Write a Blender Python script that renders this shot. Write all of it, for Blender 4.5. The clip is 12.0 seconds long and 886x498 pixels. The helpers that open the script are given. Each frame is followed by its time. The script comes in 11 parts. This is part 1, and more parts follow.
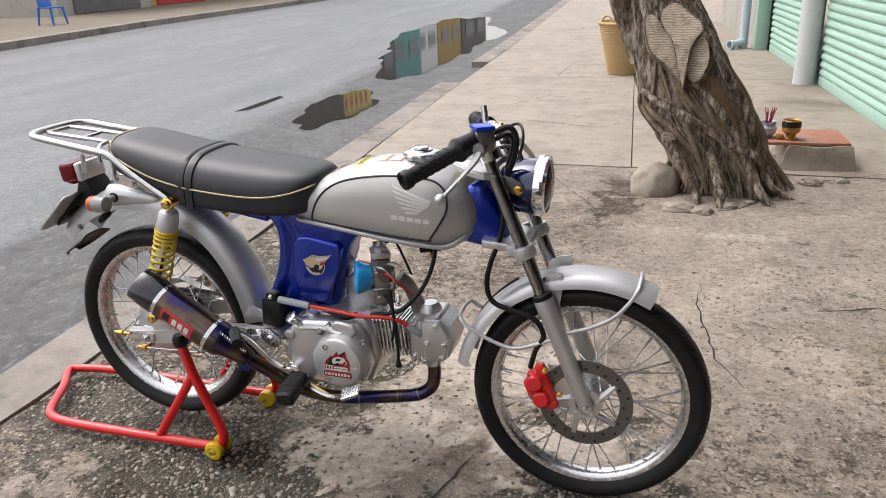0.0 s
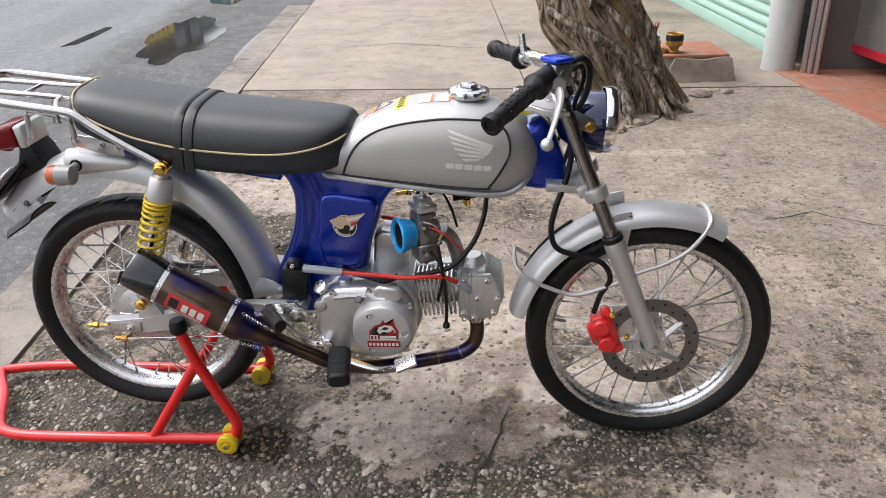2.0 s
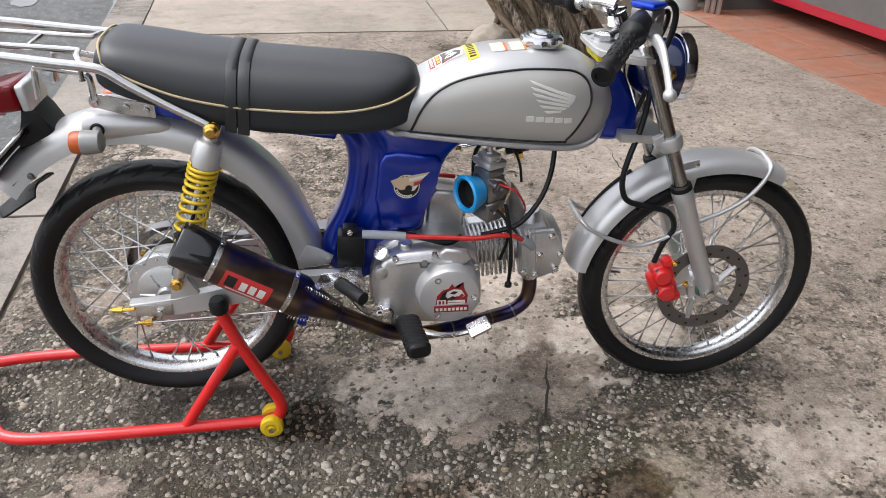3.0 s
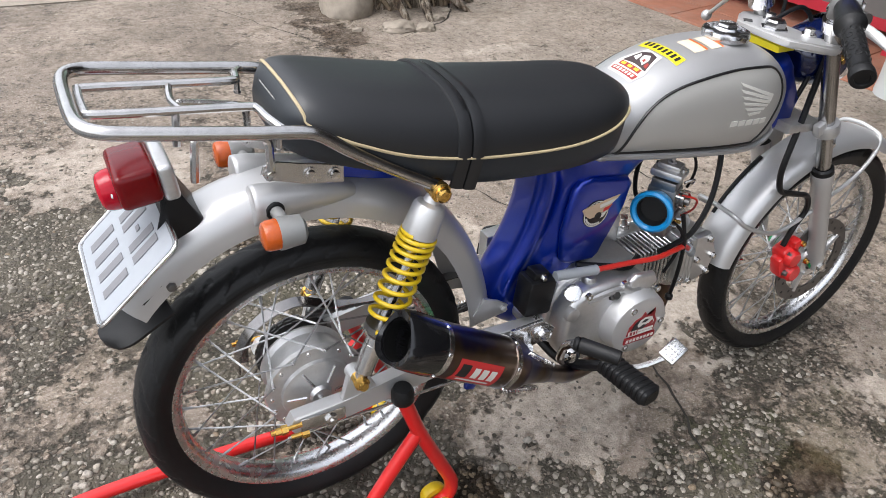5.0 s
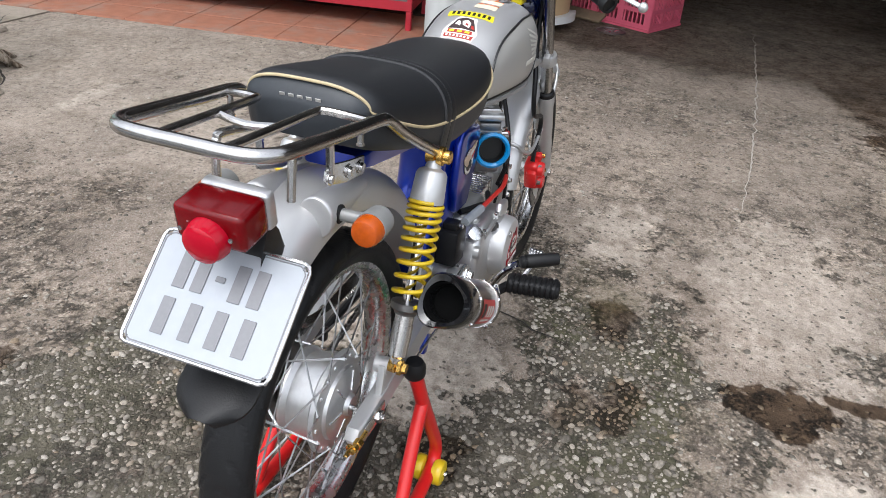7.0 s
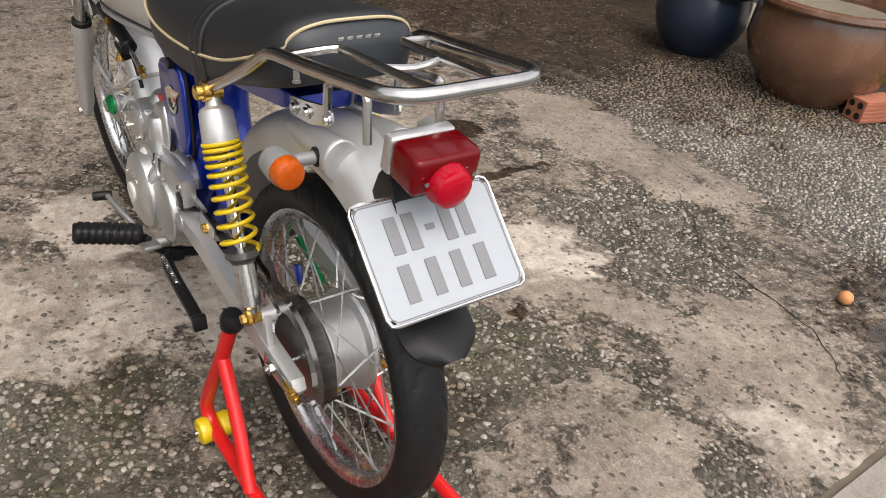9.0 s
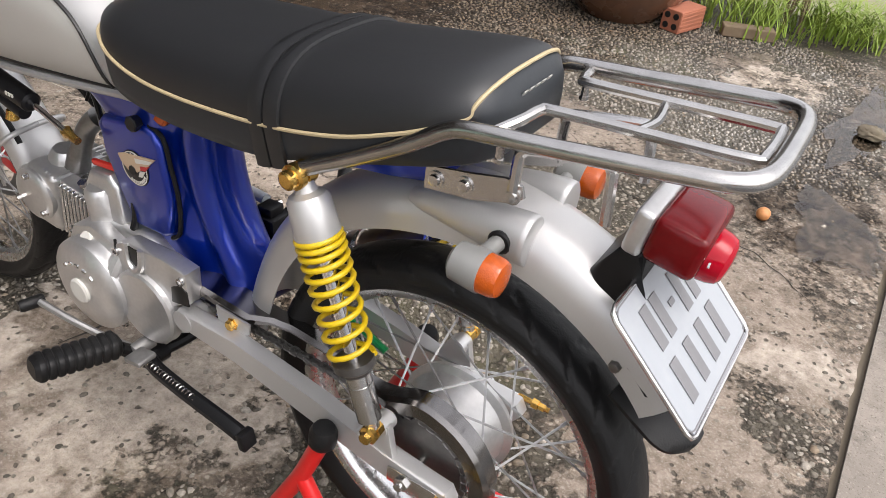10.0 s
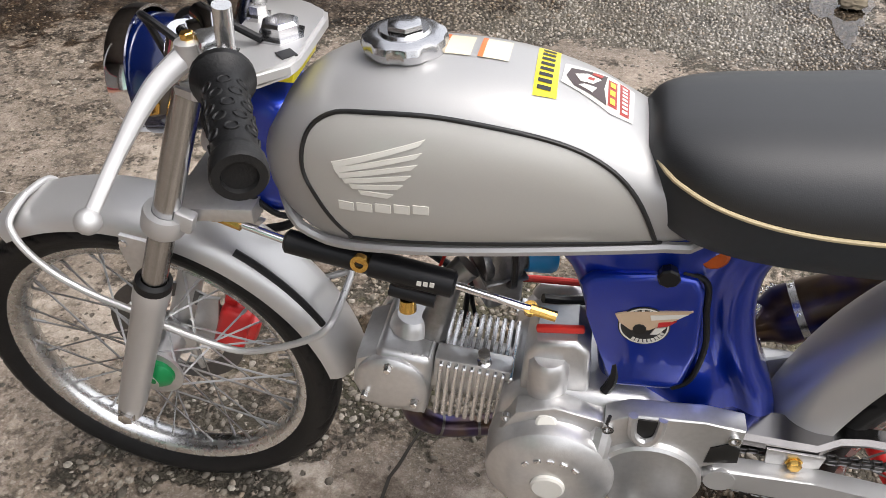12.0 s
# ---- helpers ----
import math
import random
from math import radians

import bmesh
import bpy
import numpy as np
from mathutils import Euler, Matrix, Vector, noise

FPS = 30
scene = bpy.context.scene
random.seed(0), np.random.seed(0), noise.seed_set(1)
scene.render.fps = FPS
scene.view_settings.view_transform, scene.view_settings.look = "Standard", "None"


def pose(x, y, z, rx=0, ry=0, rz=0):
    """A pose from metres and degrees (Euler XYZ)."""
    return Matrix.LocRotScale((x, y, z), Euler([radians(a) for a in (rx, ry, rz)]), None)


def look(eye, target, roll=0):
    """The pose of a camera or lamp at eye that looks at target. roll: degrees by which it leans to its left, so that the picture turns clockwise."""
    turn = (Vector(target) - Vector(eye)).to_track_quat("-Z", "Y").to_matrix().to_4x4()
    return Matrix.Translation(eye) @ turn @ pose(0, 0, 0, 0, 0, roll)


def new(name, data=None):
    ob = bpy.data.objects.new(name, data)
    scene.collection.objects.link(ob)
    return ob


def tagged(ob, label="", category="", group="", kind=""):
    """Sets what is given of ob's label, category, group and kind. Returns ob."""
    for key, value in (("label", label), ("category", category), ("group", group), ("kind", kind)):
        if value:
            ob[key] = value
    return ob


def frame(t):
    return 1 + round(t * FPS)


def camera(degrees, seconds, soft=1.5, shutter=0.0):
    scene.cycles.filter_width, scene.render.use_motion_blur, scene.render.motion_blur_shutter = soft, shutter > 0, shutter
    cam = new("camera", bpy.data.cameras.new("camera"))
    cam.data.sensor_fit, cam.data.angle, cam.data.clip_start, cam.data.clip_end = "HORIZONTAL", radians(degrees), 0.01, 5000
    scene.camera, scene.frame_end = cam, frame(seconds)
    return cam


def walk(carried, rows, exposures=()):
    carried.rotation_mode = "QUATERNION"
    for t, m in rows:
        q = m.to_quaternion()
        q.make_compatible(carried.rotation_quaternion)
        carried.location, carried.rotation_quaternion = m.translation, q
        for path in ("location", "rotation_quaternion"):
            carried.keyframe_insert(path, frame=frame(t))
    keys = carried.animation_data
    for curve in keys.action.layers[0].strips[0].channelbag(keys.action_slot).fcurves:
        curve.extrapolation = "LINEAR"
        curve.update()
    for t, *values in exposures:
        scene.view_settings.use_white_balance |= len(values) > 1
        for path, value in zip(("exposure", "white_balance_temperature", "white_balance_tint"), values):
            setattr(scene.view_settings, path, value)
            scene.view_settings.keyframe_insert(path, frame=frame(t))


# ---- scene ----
cam = camera(59.6, 12.0, 0.75)

PATH = [
    (0, (1.698, -1.632, 1.25), (1.081, 0.138, 0.551), -2.2),
    (0.5, (1.547, -1.652, 1.252), (1.008, 0.137, 0.539), -2.3),
    (1, (1.403, -1.673, 1.259), (0.964, 0.127, 0.506), -2.4),
    (1.5, (1.318, -1.656, 1.259), (1.006, 0.144, 0.444), -2.3),
    (2, (1.168, -1.562, 1.256), (1.003, 0.221, 0.364), -1.8),
    (2.5, (0.958, -1.518, 1.264), (0.979, 0.225, 0.284), -0.7),
    (3, (0.73, -1.468, 1.25), (0.929, 0.239, 0.228), 0.9),
    (3.5, (0.57, -1.297, 1.241), (0.883, 0.359, 0.163), 1.3),
    (3.7, (0.513, -1.209, 1.243), (0.863, 0.424, 0.142), 1.4),
    (5.3, (-0.083, -0.89, 1.262), (0.884, 0.458, 0.144), 5.0),
    (5.5, (-0.131, -0.856, 1.253), (0.923, 0.44, 0.154), 4.9),
    (6, (-0.378, -0.796, 1.17), (0.933, 0.329, 0.162), 4.6),
    (6.5, (-0.514, -0.712, 1.159), (0.991, 0.175, 0.186), 4.1),
    (7, (-0.569, -0.486, 1.173), (1.083, 0.063, 0.188), 4.8),
    (7.5, (-0.663, -0.236, 1.158), (1.064, -0.113, 0.158), 5.5),
    (7.7, (-0.683, -0.14, 1.152), (1.045, -0.191, 0.147), 5.4),
    (9.3, (-0.438, 0.585, 1.138), (0.711, -0.641, 0.054), 7.2),
    (9.5, (-0.327, 0.621, 1.122), (0.715, -0.684, 0.021), 7.3),
    (10, (-0.014, 0.659, 1.138), (0.772, -0.773, -0.016), 7.0),
    (10.5, (0.234, 0.707, 1.152), (0.828, -0.781, -0.045), 5.4),
    (11, (0.49, 0.774, 1.17), (0.96, -0.745, -0.044), 3.4),
    (11.5, (0.73, 0.752, 1.18), (1.098, -0.777, -0.055), 1.5),
    (12, (0.919, 0.682, 1.156), (1.21, -0.83, -0.121), -0.2),
]
walk(cam, [(t, look(eye, target, roll)) for t, eye, target, roll in PATH],
     [(0.0, 0.0, 6500, 13), (3.0, 0.07, 6280, 12), (5.5, 0.08, 6220, 11), (7.5, -0.02, 6080, 10), (9.5, -0.13, 6850, 12), (10.0, 0.0, 6620, 13), (11.0, 0.14, 6550, 12), (12.0, 0.06, 6550, 12)])


# ---- world, sun and exposure ----
world = bpy.data.worlds.new("overcast_sky")
scene.world = world
world.use_nodes = True
wn, wl = world.node_tree.nodes, world.node_tree.links
sky = wn.new("ShaderNodeTexSky")
sky.sky_type = "NISHITA"
sky.sun_disc = False
sky.sun_elevation, sky.sun_rotation = radians(61), radians(-80)
sky.dust_density, sky.air_density = 4.0, 1.2
pale = wn.new("ShaderNodeHueSaturation")
pale.inputs["Saturation"].default_value = 0.22
wl.new(sky.outputs[0], pale.inputs["Color"])
wl.new(pale.outputs[0], wn["Background"].inputs["Color"])
wn["Background"].inputs["Strength"].default_value = 0.365

sun = new("sun", bpy.data.lights.new("sun", "SUN"))
sun.data.energy, sun.data.angle, sun.data.color = 0.75, radians(40), (1.0, 0.97, 0.92)
sun.matrix_world = look((-6, 1.0, 11), (0, 0, 0))


# ---- materials ----
TONE = 0.80


def shade(name, color=(0.5, 0.5, 0.5), rough=0.5, metal=0.0, coat=0.0, var=0.12, scale=40.0, bump=0.0, bump_scale=300.0,
          stain=0.0, stain_scale=7.0, stain_color=(0.1, 0.08, 0.06), spec=0.5, transmission=0.0, ior=1.45, rough_var=0.0):
    """A surface of one colour with fine mottling, larger stains and fine relief."""
    if metal < 0.5:
        color, stain_color = tuple(c * TONE for c in color), tuple(c * TONE for c in stain_color)
    m = bpy.data.materials.new(name)
    m.use_nodes = True
    n, l = m.node_tree.nodes, m.node_tree.links
    b = n["Principled BSDF"]
    b.inputs["Roughness"].default_value, b.inputs["Metallic"].default_value = rough, metal
    b.inputs["Coat Weight"].default_value, b.inputs["Coat Roughness"].default_value = coat, 0.06
    b.inputs["Specular IOR Level"].default_value = spec
    b.inputs["Transmission Weight"].default_value, b.inputs["IOR"].default_value = transmission, ior
    geo = n.new("ShaderNodeNewGeometry")
    fine = n.new("ShaderNodeTexNoise")
    fine.inputs["Scale"].default_value, fine.inputs["Detail"].default_value = scale, 6
    l.new(geo.outputs["Position"], fine.inputs["Vector"])
    mix = n.new("ShaderNodeMix")
    mix.data_type = "RGBA"
    mix.inputs["A"].default_value = (*[max(0, c * (1 - var)) for c in color], 1)
    mix.inputs["B"].default_value = (*[min(1, c * (1 + var)) for c in color], 1)
    l.new(fine.outputs["Fac"], mix.inputs["Factor"])
    out = mix.outputs["Result"]
    if stain:
        big = n.new("ShaderNodeTexNoise")
        big.inputs["Scale"].default_value, big.inputs["Detail"].default_value, big.inputs["Roughness"].default_value = stain_scale, 8, 0.65
        l.new(geo.outputs["Position"], big.inputs["Vector"])
        ramp = n.new("ShaderNodeMapRange")
        ramp.inputs["From Min"].default_value, ramp.inputs["From Max"].default_value = 0.48, 0.72
        ramp.inputs["To Max"].default_value = stain
        l.new(big.outputs["Fac"], ramp.inputs["Value"])
        over = n.new("ShaderNodeMix")
        over.data_type = "RGBA"
        over.inputs["B"].default_value = (*stain_color, 1)
        l.new(ramp.outputs["Result"], over.inputs["Factor"])
        l.new(out, over.inputs["A"])
        out = over.outputs["Result"]
    l.new(out, b.inputs["Base Color"])
    if rough_var:
        rr = n.new("ShaderNodeMapRange")
        rr.inputs["To Min"].default_value, rr.inputs["To Max"].default_value = max(0.02, rough - rough_var), rough + rough_var
        l.new(fine.outputs["Fac"], rr.inputs["Value"])
        l.new(rr.outputs["Result"], b.inputs["Roughness"])
    if bump:
        grain = n.new("ShaderNodeTexNoise")
        grain.inputs["Scale"].default_value, grain.inputs["Detail"].default_value = bump_scale, 4
        l.new(geo.outputs["Position"], grain.inputs["Vector"])
        bp = n.new("ShaderNodeBump")
        bp.inputs["Strength"].default_value, bp.inputs["Distance"].default_value = bump, 0.002
        l.new(grain.outputs["Fac"], bp.inputs["Height"])
        l.new(bp.outputs["Normal"], b.inputs["Normal"])
    return m


DULL_STEEL = shade("dull_zinc_steel", (0.30, 0.295, 0.29), 0.5, 0.85, 0, 0.2, 130)
SILVER = shade("silver_paint", (0.52, 0.515, 0.51), 0.40, 0.60, 0.12, 0.05, 900)
TANK_GREY = shade("warm_grey_paint", (0.50, 0.488, 0.455), 0.38, 0.25, 0.35, 0.04, 900)
BLUE = shade("blue_metallic_paint", (0.001, 0.027, 0.35), 0.30, 0.68, 0.95, 0.25, 700)
LEATHER = shade("black_vinyl", (0.0098, 0.0105, 0.0122), 0.47, 0, 0, 0.25, 200, 0.10, 900, spec=0.75)
# chrome coloured dark in place of the mudguard's dark reflection
DARKENED_CHROME = shade("darkened_chrome", (0.21, 0.20, 0.195), 0.20, 1.0, 0, 0.15, 60, rough_var=0.08)
SIGNAL_GREY = shade("grey_lamp_plastic", (0.30, 0.30, 0.29), 0.38, 0.2, 0.1, 0.1, 60)
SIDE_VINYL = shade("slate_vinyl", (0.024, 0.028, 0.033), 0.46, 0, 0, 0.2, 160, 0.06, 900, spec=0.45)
RUBBER = shade("black_rubber", (0.0095, 0.0095, 0.010), 0.46, 0, 0, 0.3, 60, 0.2, 400, 0.35, 11, (0.026, 0.025, 0.023), spec=0.30)
PLASTIC = shade("black_plastic", (0.010, 0.010, 0.011), 0.36, 0, 0, 0.2, 90, 0.1, 500, spec=0.3)
CHROME = shade("chrome", (0.80, 0.80, 0.82), 0.09, 1.0, 0, 0.04, 60, rough_var=0.04)
STEEL = shade("stainless_steel", (0.62, 0.61, 0.60), 0.24, 1.0, 0, 0.08, 120, rough_var=0.08)
DARK_STEEL = shade("dark_steel", (0.16, 0.155, 0.15), 0.4, 0.9, 0, 0.2, 120)
ALU = shade("cast_aluminium", (0.56, 0.555, 0.55), 0.34, 0.80, 0.0, 0.12, 150, 0.10, 500, 0.22, 22, (0.42, 0.40, 0.37), rough_var=0.06)
ALU_BRIGHT = shade("polished_aluminium", (0.70, 0.70, 0.70), 0.25, 0.95, 0, 0.06, 150, rough_var=0.08)
SPOKE = shade("zinc_plated_wire", (0.80, 0.80, 0.80), 0.25, 0.6, 0, 0.05, 90)
CARB = shade("cast_zinc", (0.26, 0.255, 0.25), 0.32, 0.85, 0, 0.2, 130, 0.2, 400, 0.4, 40, (0.14, 0.13, 0.12))
NAVY = shade("navy_paint", (0.002, 0.008, 0.06), 0.15, 0.2, 0.8, 0.1, 700)
GLOSS_BLACK = shade("gloss_black", (0.008, 0.008, 0.009), 0.16, 0, 0.5, 0.3, 160)
RACK_STEEL = shade("worn_chrome", (0.50, 0.485, 0.47), 0.23, 1.0, 0, 0.2, 45, rough_var=0.08)
SOFT_CHROME = shade("dulled_chrome", (0.52, 0.52, 0.53), 0.22, 1.0, 0, 0.06, 60, rough_var=0.06)
RIM = shade("satin_aluminium_rim", (0.60, 0.60, 0.60), 0.27, 1.0, 0, 0.08, 70, rough_var=0.08)
FORK_STEEL = shade("ground_steel", (0.40, 0.40, 0.40), 0.22, 1.0, 0, 0.1, 90, rough_var=0.06)
GOLD = shade("brass", (0.72, 0.45, 0.12), 0.25, 1.0, 0, 0.15, 150)
YELLOW = shade("yellow_paint", (0.75, 0.52, 0.01), 0.38, 0, 0.3, 0.06, 60)
RED = shade("red_paint", (0.72, 0.012, 0.012), 0.33, 0, 0.4, 0.08, 50, 0, 300, 0.12, 25, (0.3, 0.05, 0.03))
CALIPER_RED = shade("caliper_red", (0.75, 0.02, 0.02), 0.35, 0, 0.3, 0.08, 80)
WHITE = shade("white_enamel", (0.78, 0.78, 0.78), 0.35, 0, 0.3, 0.03, 90)
PLATE_WHITE = shade("plate_white", (0.38, 0.405, 0.435), 0.4, 0, 0.2, 0.04, 60, 0, 300, 0.15, 30, (0.5, 0.5, 0.5))
PLATE_GREY = shade("plate_grey", (0.20, 0.20, 0.21), 0.4, 0, 0, 0.1, 200)
BLACK = shade("black_paint", (0.012, 0.012, 0.012), 0.4, 0, 0, 0.1, 100)
CREAM = shade("cream_piping", (0.52, 0.42, 0.25), 0.5, 0, 0, 0.08, 200)
RED_LENS = shade("red_lens", (0.15, 0.001, 0.003), 0.20, 0, 0.0, 0.15, 220, spec=0.35)
RED_LENS_BRIGHT = shade("bright_red_lens", (0.42, 0.002, 0.016), 0.08, 0, 0.0, 0.08, 220, spec=0.35)
ORANGE_LENS = shade("orange_lens", (0.52, 0.085, 0.002), 0.20, 0, 0.2, 0.25, 160, 0.35, 500)
CABLE_RED = shade("red_cable", (0.65, 0.03, 0.02), 0.4, 0, 0.2, 0.08, 60)
GREY_HOSE = shade("grey_sleeve", (0.36, 0.38, 0.40), 0.5, 0, 0, 0.06, 90)
CYAN = shade("light_blue_plastic", (0.012, 0.30, 0.68), 0.32, 0, 0.4, 0.06, 80)
GREEN_ANO = shade("green_anodised", (0.01, 0.36, 0.11), 0.28, 0.45, 0.2, 0.08, 90)
BLUE_ANO = shade("blue_anodised", (0.01, 0.05, 0.50), 0.28, 0.6, 0.2, 0.08, 90)
STICKER_YELLOW = shade("yellow_sticker", (0.80, 0.68, 0.02), 0.35, 0, 0.2, 0.04, 90)
STICKER_WHITE = shade("white_sticker", (0.74, 0.72, 0.66), 0.35, 0, 0.2, 0.04, 90)
STICKER_RED = shade("red_sticker", (0.55, 0.03, 0.03), 0.35, 0, 0.2, 0.08, 90)
STICKER_ORANGE = shade("orange_sticker", (0.80, 0.17, 0.02), 0.35, 0, 0.2, 0.05, 90)
STICKER_BEIGE = shade("beige_sticker", (0.62, 0.45, 0.30), 0.35, 0, 0.2, 0.05, 90)
BRASS_DARK = shade("amber_plastic", (0.45, 0.24, 0.05), 0.3, 0.3, 0.3, 0.1, 90)
GLASS = shade("clear_glass", (0.95, 0.97, 0.97), 0.03, 0, 0, 0.0, 10, transmission=1.0)
PAPER = shade("cardboard", (0.52, 0.36, 0.20), 0.8, 0, 0, 0.08, 30, 0.1, 200, 0.2, 8, (0.38, 0.26, 0.14))


def heat_tinted():
    """Titanium with bands of bronze, purple and blue along its length."""
    m = shade("blued_titanium", (0.2, 0.16, 0.14), 0.28, 0.95, 0.2)
    n, l = m.node_tree.nodes, m.node_tree.links
    geo = n.new("ShaderNodeNewGeometry")
    noise_t = n.new("ShaderNodeTexNoise")
    noise_t.inputs["Scale"].default_value, noise_t.inputs["Detail"].default_value = 9, 3
    l.new(geo.outputs["Position"], noise_t.inputs["Vector"])
    ramp = n.new("ShaderNodeValToRGB")
    stops = [(0.34, (0.17, 0.13, 0.105)), (0.48, (0.12, 0.080, 0.055)), (0.56, (0.060, 0.042, 0.085)), (0.62, (0.025, 0.030, 0.13)), (0.72, (0.13, 0.09, 0.07))]
    for k, (p, c) in enumerate(stops):
        e = ramp.color_ramp.elements[k] if k < 2 else ramp.color_ramp.elements.new(p)
        e.position, e.color = p, (*c, 1)
    l.new(noise_t.outputs["Fac"], ramp.inputs["Fac"])
    l.new(ramp.outputs["Color"], n["Principled BSDF"].inputs["Base Color"])
    return m


TITAN = heat_tinted()


# ---- mesh helpers ----
def merge(bm, other):
    me = bpy.data.meshes.new("tmp")
    other.to_mesh(me)
    other.free()
    bm.from_mesh(me)
    bpy.data.meshes.remove(me)


def part(name, bm, material, parent=None, label="", sharp=32.0):
    """Links a bmesh (in world coordinates) as one mesh object, under a thing or a part."""
    me = bpy.data.meshes.new(name)
    bmesh.ops.recalc_face_normals(bm, faces=bm.faces)
    bm.to_mesh(me)
    bm.free()
    me.materials.append(material)
    for p in me.polygons:
        p.use_smooth = True
    me.set_sharp_from_angle(angle=radians(sharp))
    ob = new(name, me)
    if parent is not None:
        ob.parent = parent
        ob.matrix_parent_inverse = Matrix.Translation(-parent.location) if parent.type == "EMPTY" else Matrix.Identity(4)
    if label:
        tagged(ob, label)
    return ob


def thing(name, label, category, place=(0, 0, 0), group="", kind=""):
    ob = new(name)
    ob.empty_display_size = 0.05
    ob.location = place
    return tagged(ob, label, category, group, kind)


def frame_of(axis):
    a = Vector(axis).normalized()
    side = a.orthogonal().normalized()
    return a, side, a.cross(side)


def lathe(bm, origin, axis, profile, seg=24, close=False):
    """Revolves (distance along the axis, radius) pairs round an axis."""
    o = Vector(origin)
    a, s, c = frame_of(axis)
    rings = []
    for h, r in profile:
        if r <= 1e-6:
            rings.append([bm.verts.new(o + a * h)])
        else:
            rings.append([bm.verts.new(o + a * h + (s * math.cos(2 * math.pi * k / seg) + c * math.sin(2 * math.pi * k / seg)) * r) for k in range(seg)])
    pairs = list(zip(rings, rings[1:])) + ([(rings[-1], rings[0])] if close else [])
    for p, q in pairs:
        for k in range(seg):
            j = (k + 1) % seg
            if len(p) == 1 and len(q) == 1:
                continue
            if len(p) == 1:
                bm.faces.new((p[0], q[j], q[k]))
            elif len(q) == 1:
                bm.faces.new((p[k], p[j], q[0]))
            else:
                bm.faces.new((p[k], p[j], q[j], q[k]))
    if not close:
        for ring in (rings[0], rings[-1]):
            if len(ring) > 2:
                bm.faces.new(ring)
    return bm


def rod(bm, p, q, r, r2=None, seg=14, bevel=0.0):
    p, q = Vector(p), Vector(q)
    n = (q - p).length
    r2 = r if r2 is None else r2
    b = min(bevel, n * 0.4, r * 0.5, r2 * 0.5)
    prof = [(0, r - b), (b, r), (n - b, r2), (n, r2 - b)] if b else [(0, r), (n, r2)]
    return lathe(bm, p, q - p, prof, seg)


def bolt(bm, p, axis, r=0.006, h=0.006):
    a = Vector(axis).normalized()
    lathe(bm, p, a, [(0, r * 1.25), (h * 0.2, r * 1.25), (h * 0.25, r), (h * 0.9, r), (h, r * 0.8)], 6)
    return bm


def box(bm, centre, size, rot=None, bevel=0.0, seg=2, taper=None):
    tmp = bmesh.new()
    bmesh.ops.create_cube(tmp, size=1)
    for v in tmp.verts:
        if taper and v.co.z > 0:
            v.co.x *= taper[0]
            v.co.y *= taper[1]
        v.co = Vector((v.co.x * size[0], v.co.y * size[1], v.co.z * size[2]))
    if bevel:
        bmesh.ops.bevel(tmp, geom=tmp.edges[:], offset=bevel, segments=seg, affect="EDGES", profile=0.5)
    m = Matrix.Translation(centre) @ (rot.to_4x4() if rot else Matrix.Identity(4))
    bmesh.ops.transform(tmp, matrix=m, verts=tmp.verts)
    merge(bm, tmp)
    return bm


def turn(rx=0, ry=0, rz=0):
    return Euler([radians(a) for a in (rx, ry, rz)]).to_matrix()


def spline(points, n=6, closed=False):
    """Catmull-Rom points through the given ones."""
    p = [Vector(q) for q in points]
    if len(p) < 3:
        return p
    out = []
    count = len(p) if closed else len(p) - 1
    for i in range(count):
        a, b, c, d = ((p[(i - 1) % len(p)], p[i], p[(i + 1) % len(p)], p[(i + 2) % len(p)]) if closed
                      else (p[max(i - 1, 0)], p[i], p[i + 1], p[min(i + 2, len(p) - 1)]))
        for k in range(n):
            t = k / n
            out.append(0.5 * ((2 * b) + (c - a) * t + (2 * a - 5 * b + 4 * c - d) * t * t + (3 * b - a - 3 * c + d) * t ** 3))
    if not closed:
        out.append(p[-1])
    return out


def tube(bm, points, r, seg=10, n=6, closed=False, smooth=True, flat=1.0):
    """A round bar along a path; r is a number or one radius per point of the path."""
    pts = spline(points, n, closed) if smooth else [Vector(q) for q in points]
    m = len(pts)
    radii = [r] * m if isinstance(r, (int, float)) else [np.interp(i * (len(r) - 1) / (m - 1), range(len(r)), r) for i in range(m)]
    side, rings = None, []
    for i, p in enumerate(pts):
        before, after = (pts[i - 1], pts[(i + 1) % m]) if closed else (pts[max(i - 1, 0)], pts[min(i + 1, m - 1)])
        a = (after - before).normalized()
        side = a.orthogonal().normalized() if side is None else (side - a * side.dot(a)).normalized()
        up = a.cross(side)
        rings.append([bm.verts.new(p + (side * math.cos(2 * math.pi * k / seg) + up * (math.sin(2 * math.pi * k / seg) * flat)) * radii[i]) for k in range(seg)])
    for i in range(m if closed else m - 1):
        u, v = rings[i], rings[(i + 1) % m]
        for k in range(seg):
            j = (k + 1) % seg
            bm.faces.new((u[k], u[j], v[j], v[k]))
    if not closed:
        bm.faces.new(rings[0])
        bm.faces.new(rings[-1])
    return bm


def loft(bm, rings, cap=True):
    vs = [[bm.verts.new(p) for p in ring] for ring in rings]
    for u, v in zip(vs, vs[1:]):
        for k in range(len(u)):
            j = (k + 1) % len(u)
            bm.faces.new((u[k], u[j], v[j], v[k]))
    if cap:
        bm.faces.new(vs[0])
        bm.faces.new(vs[-1])
    return bm


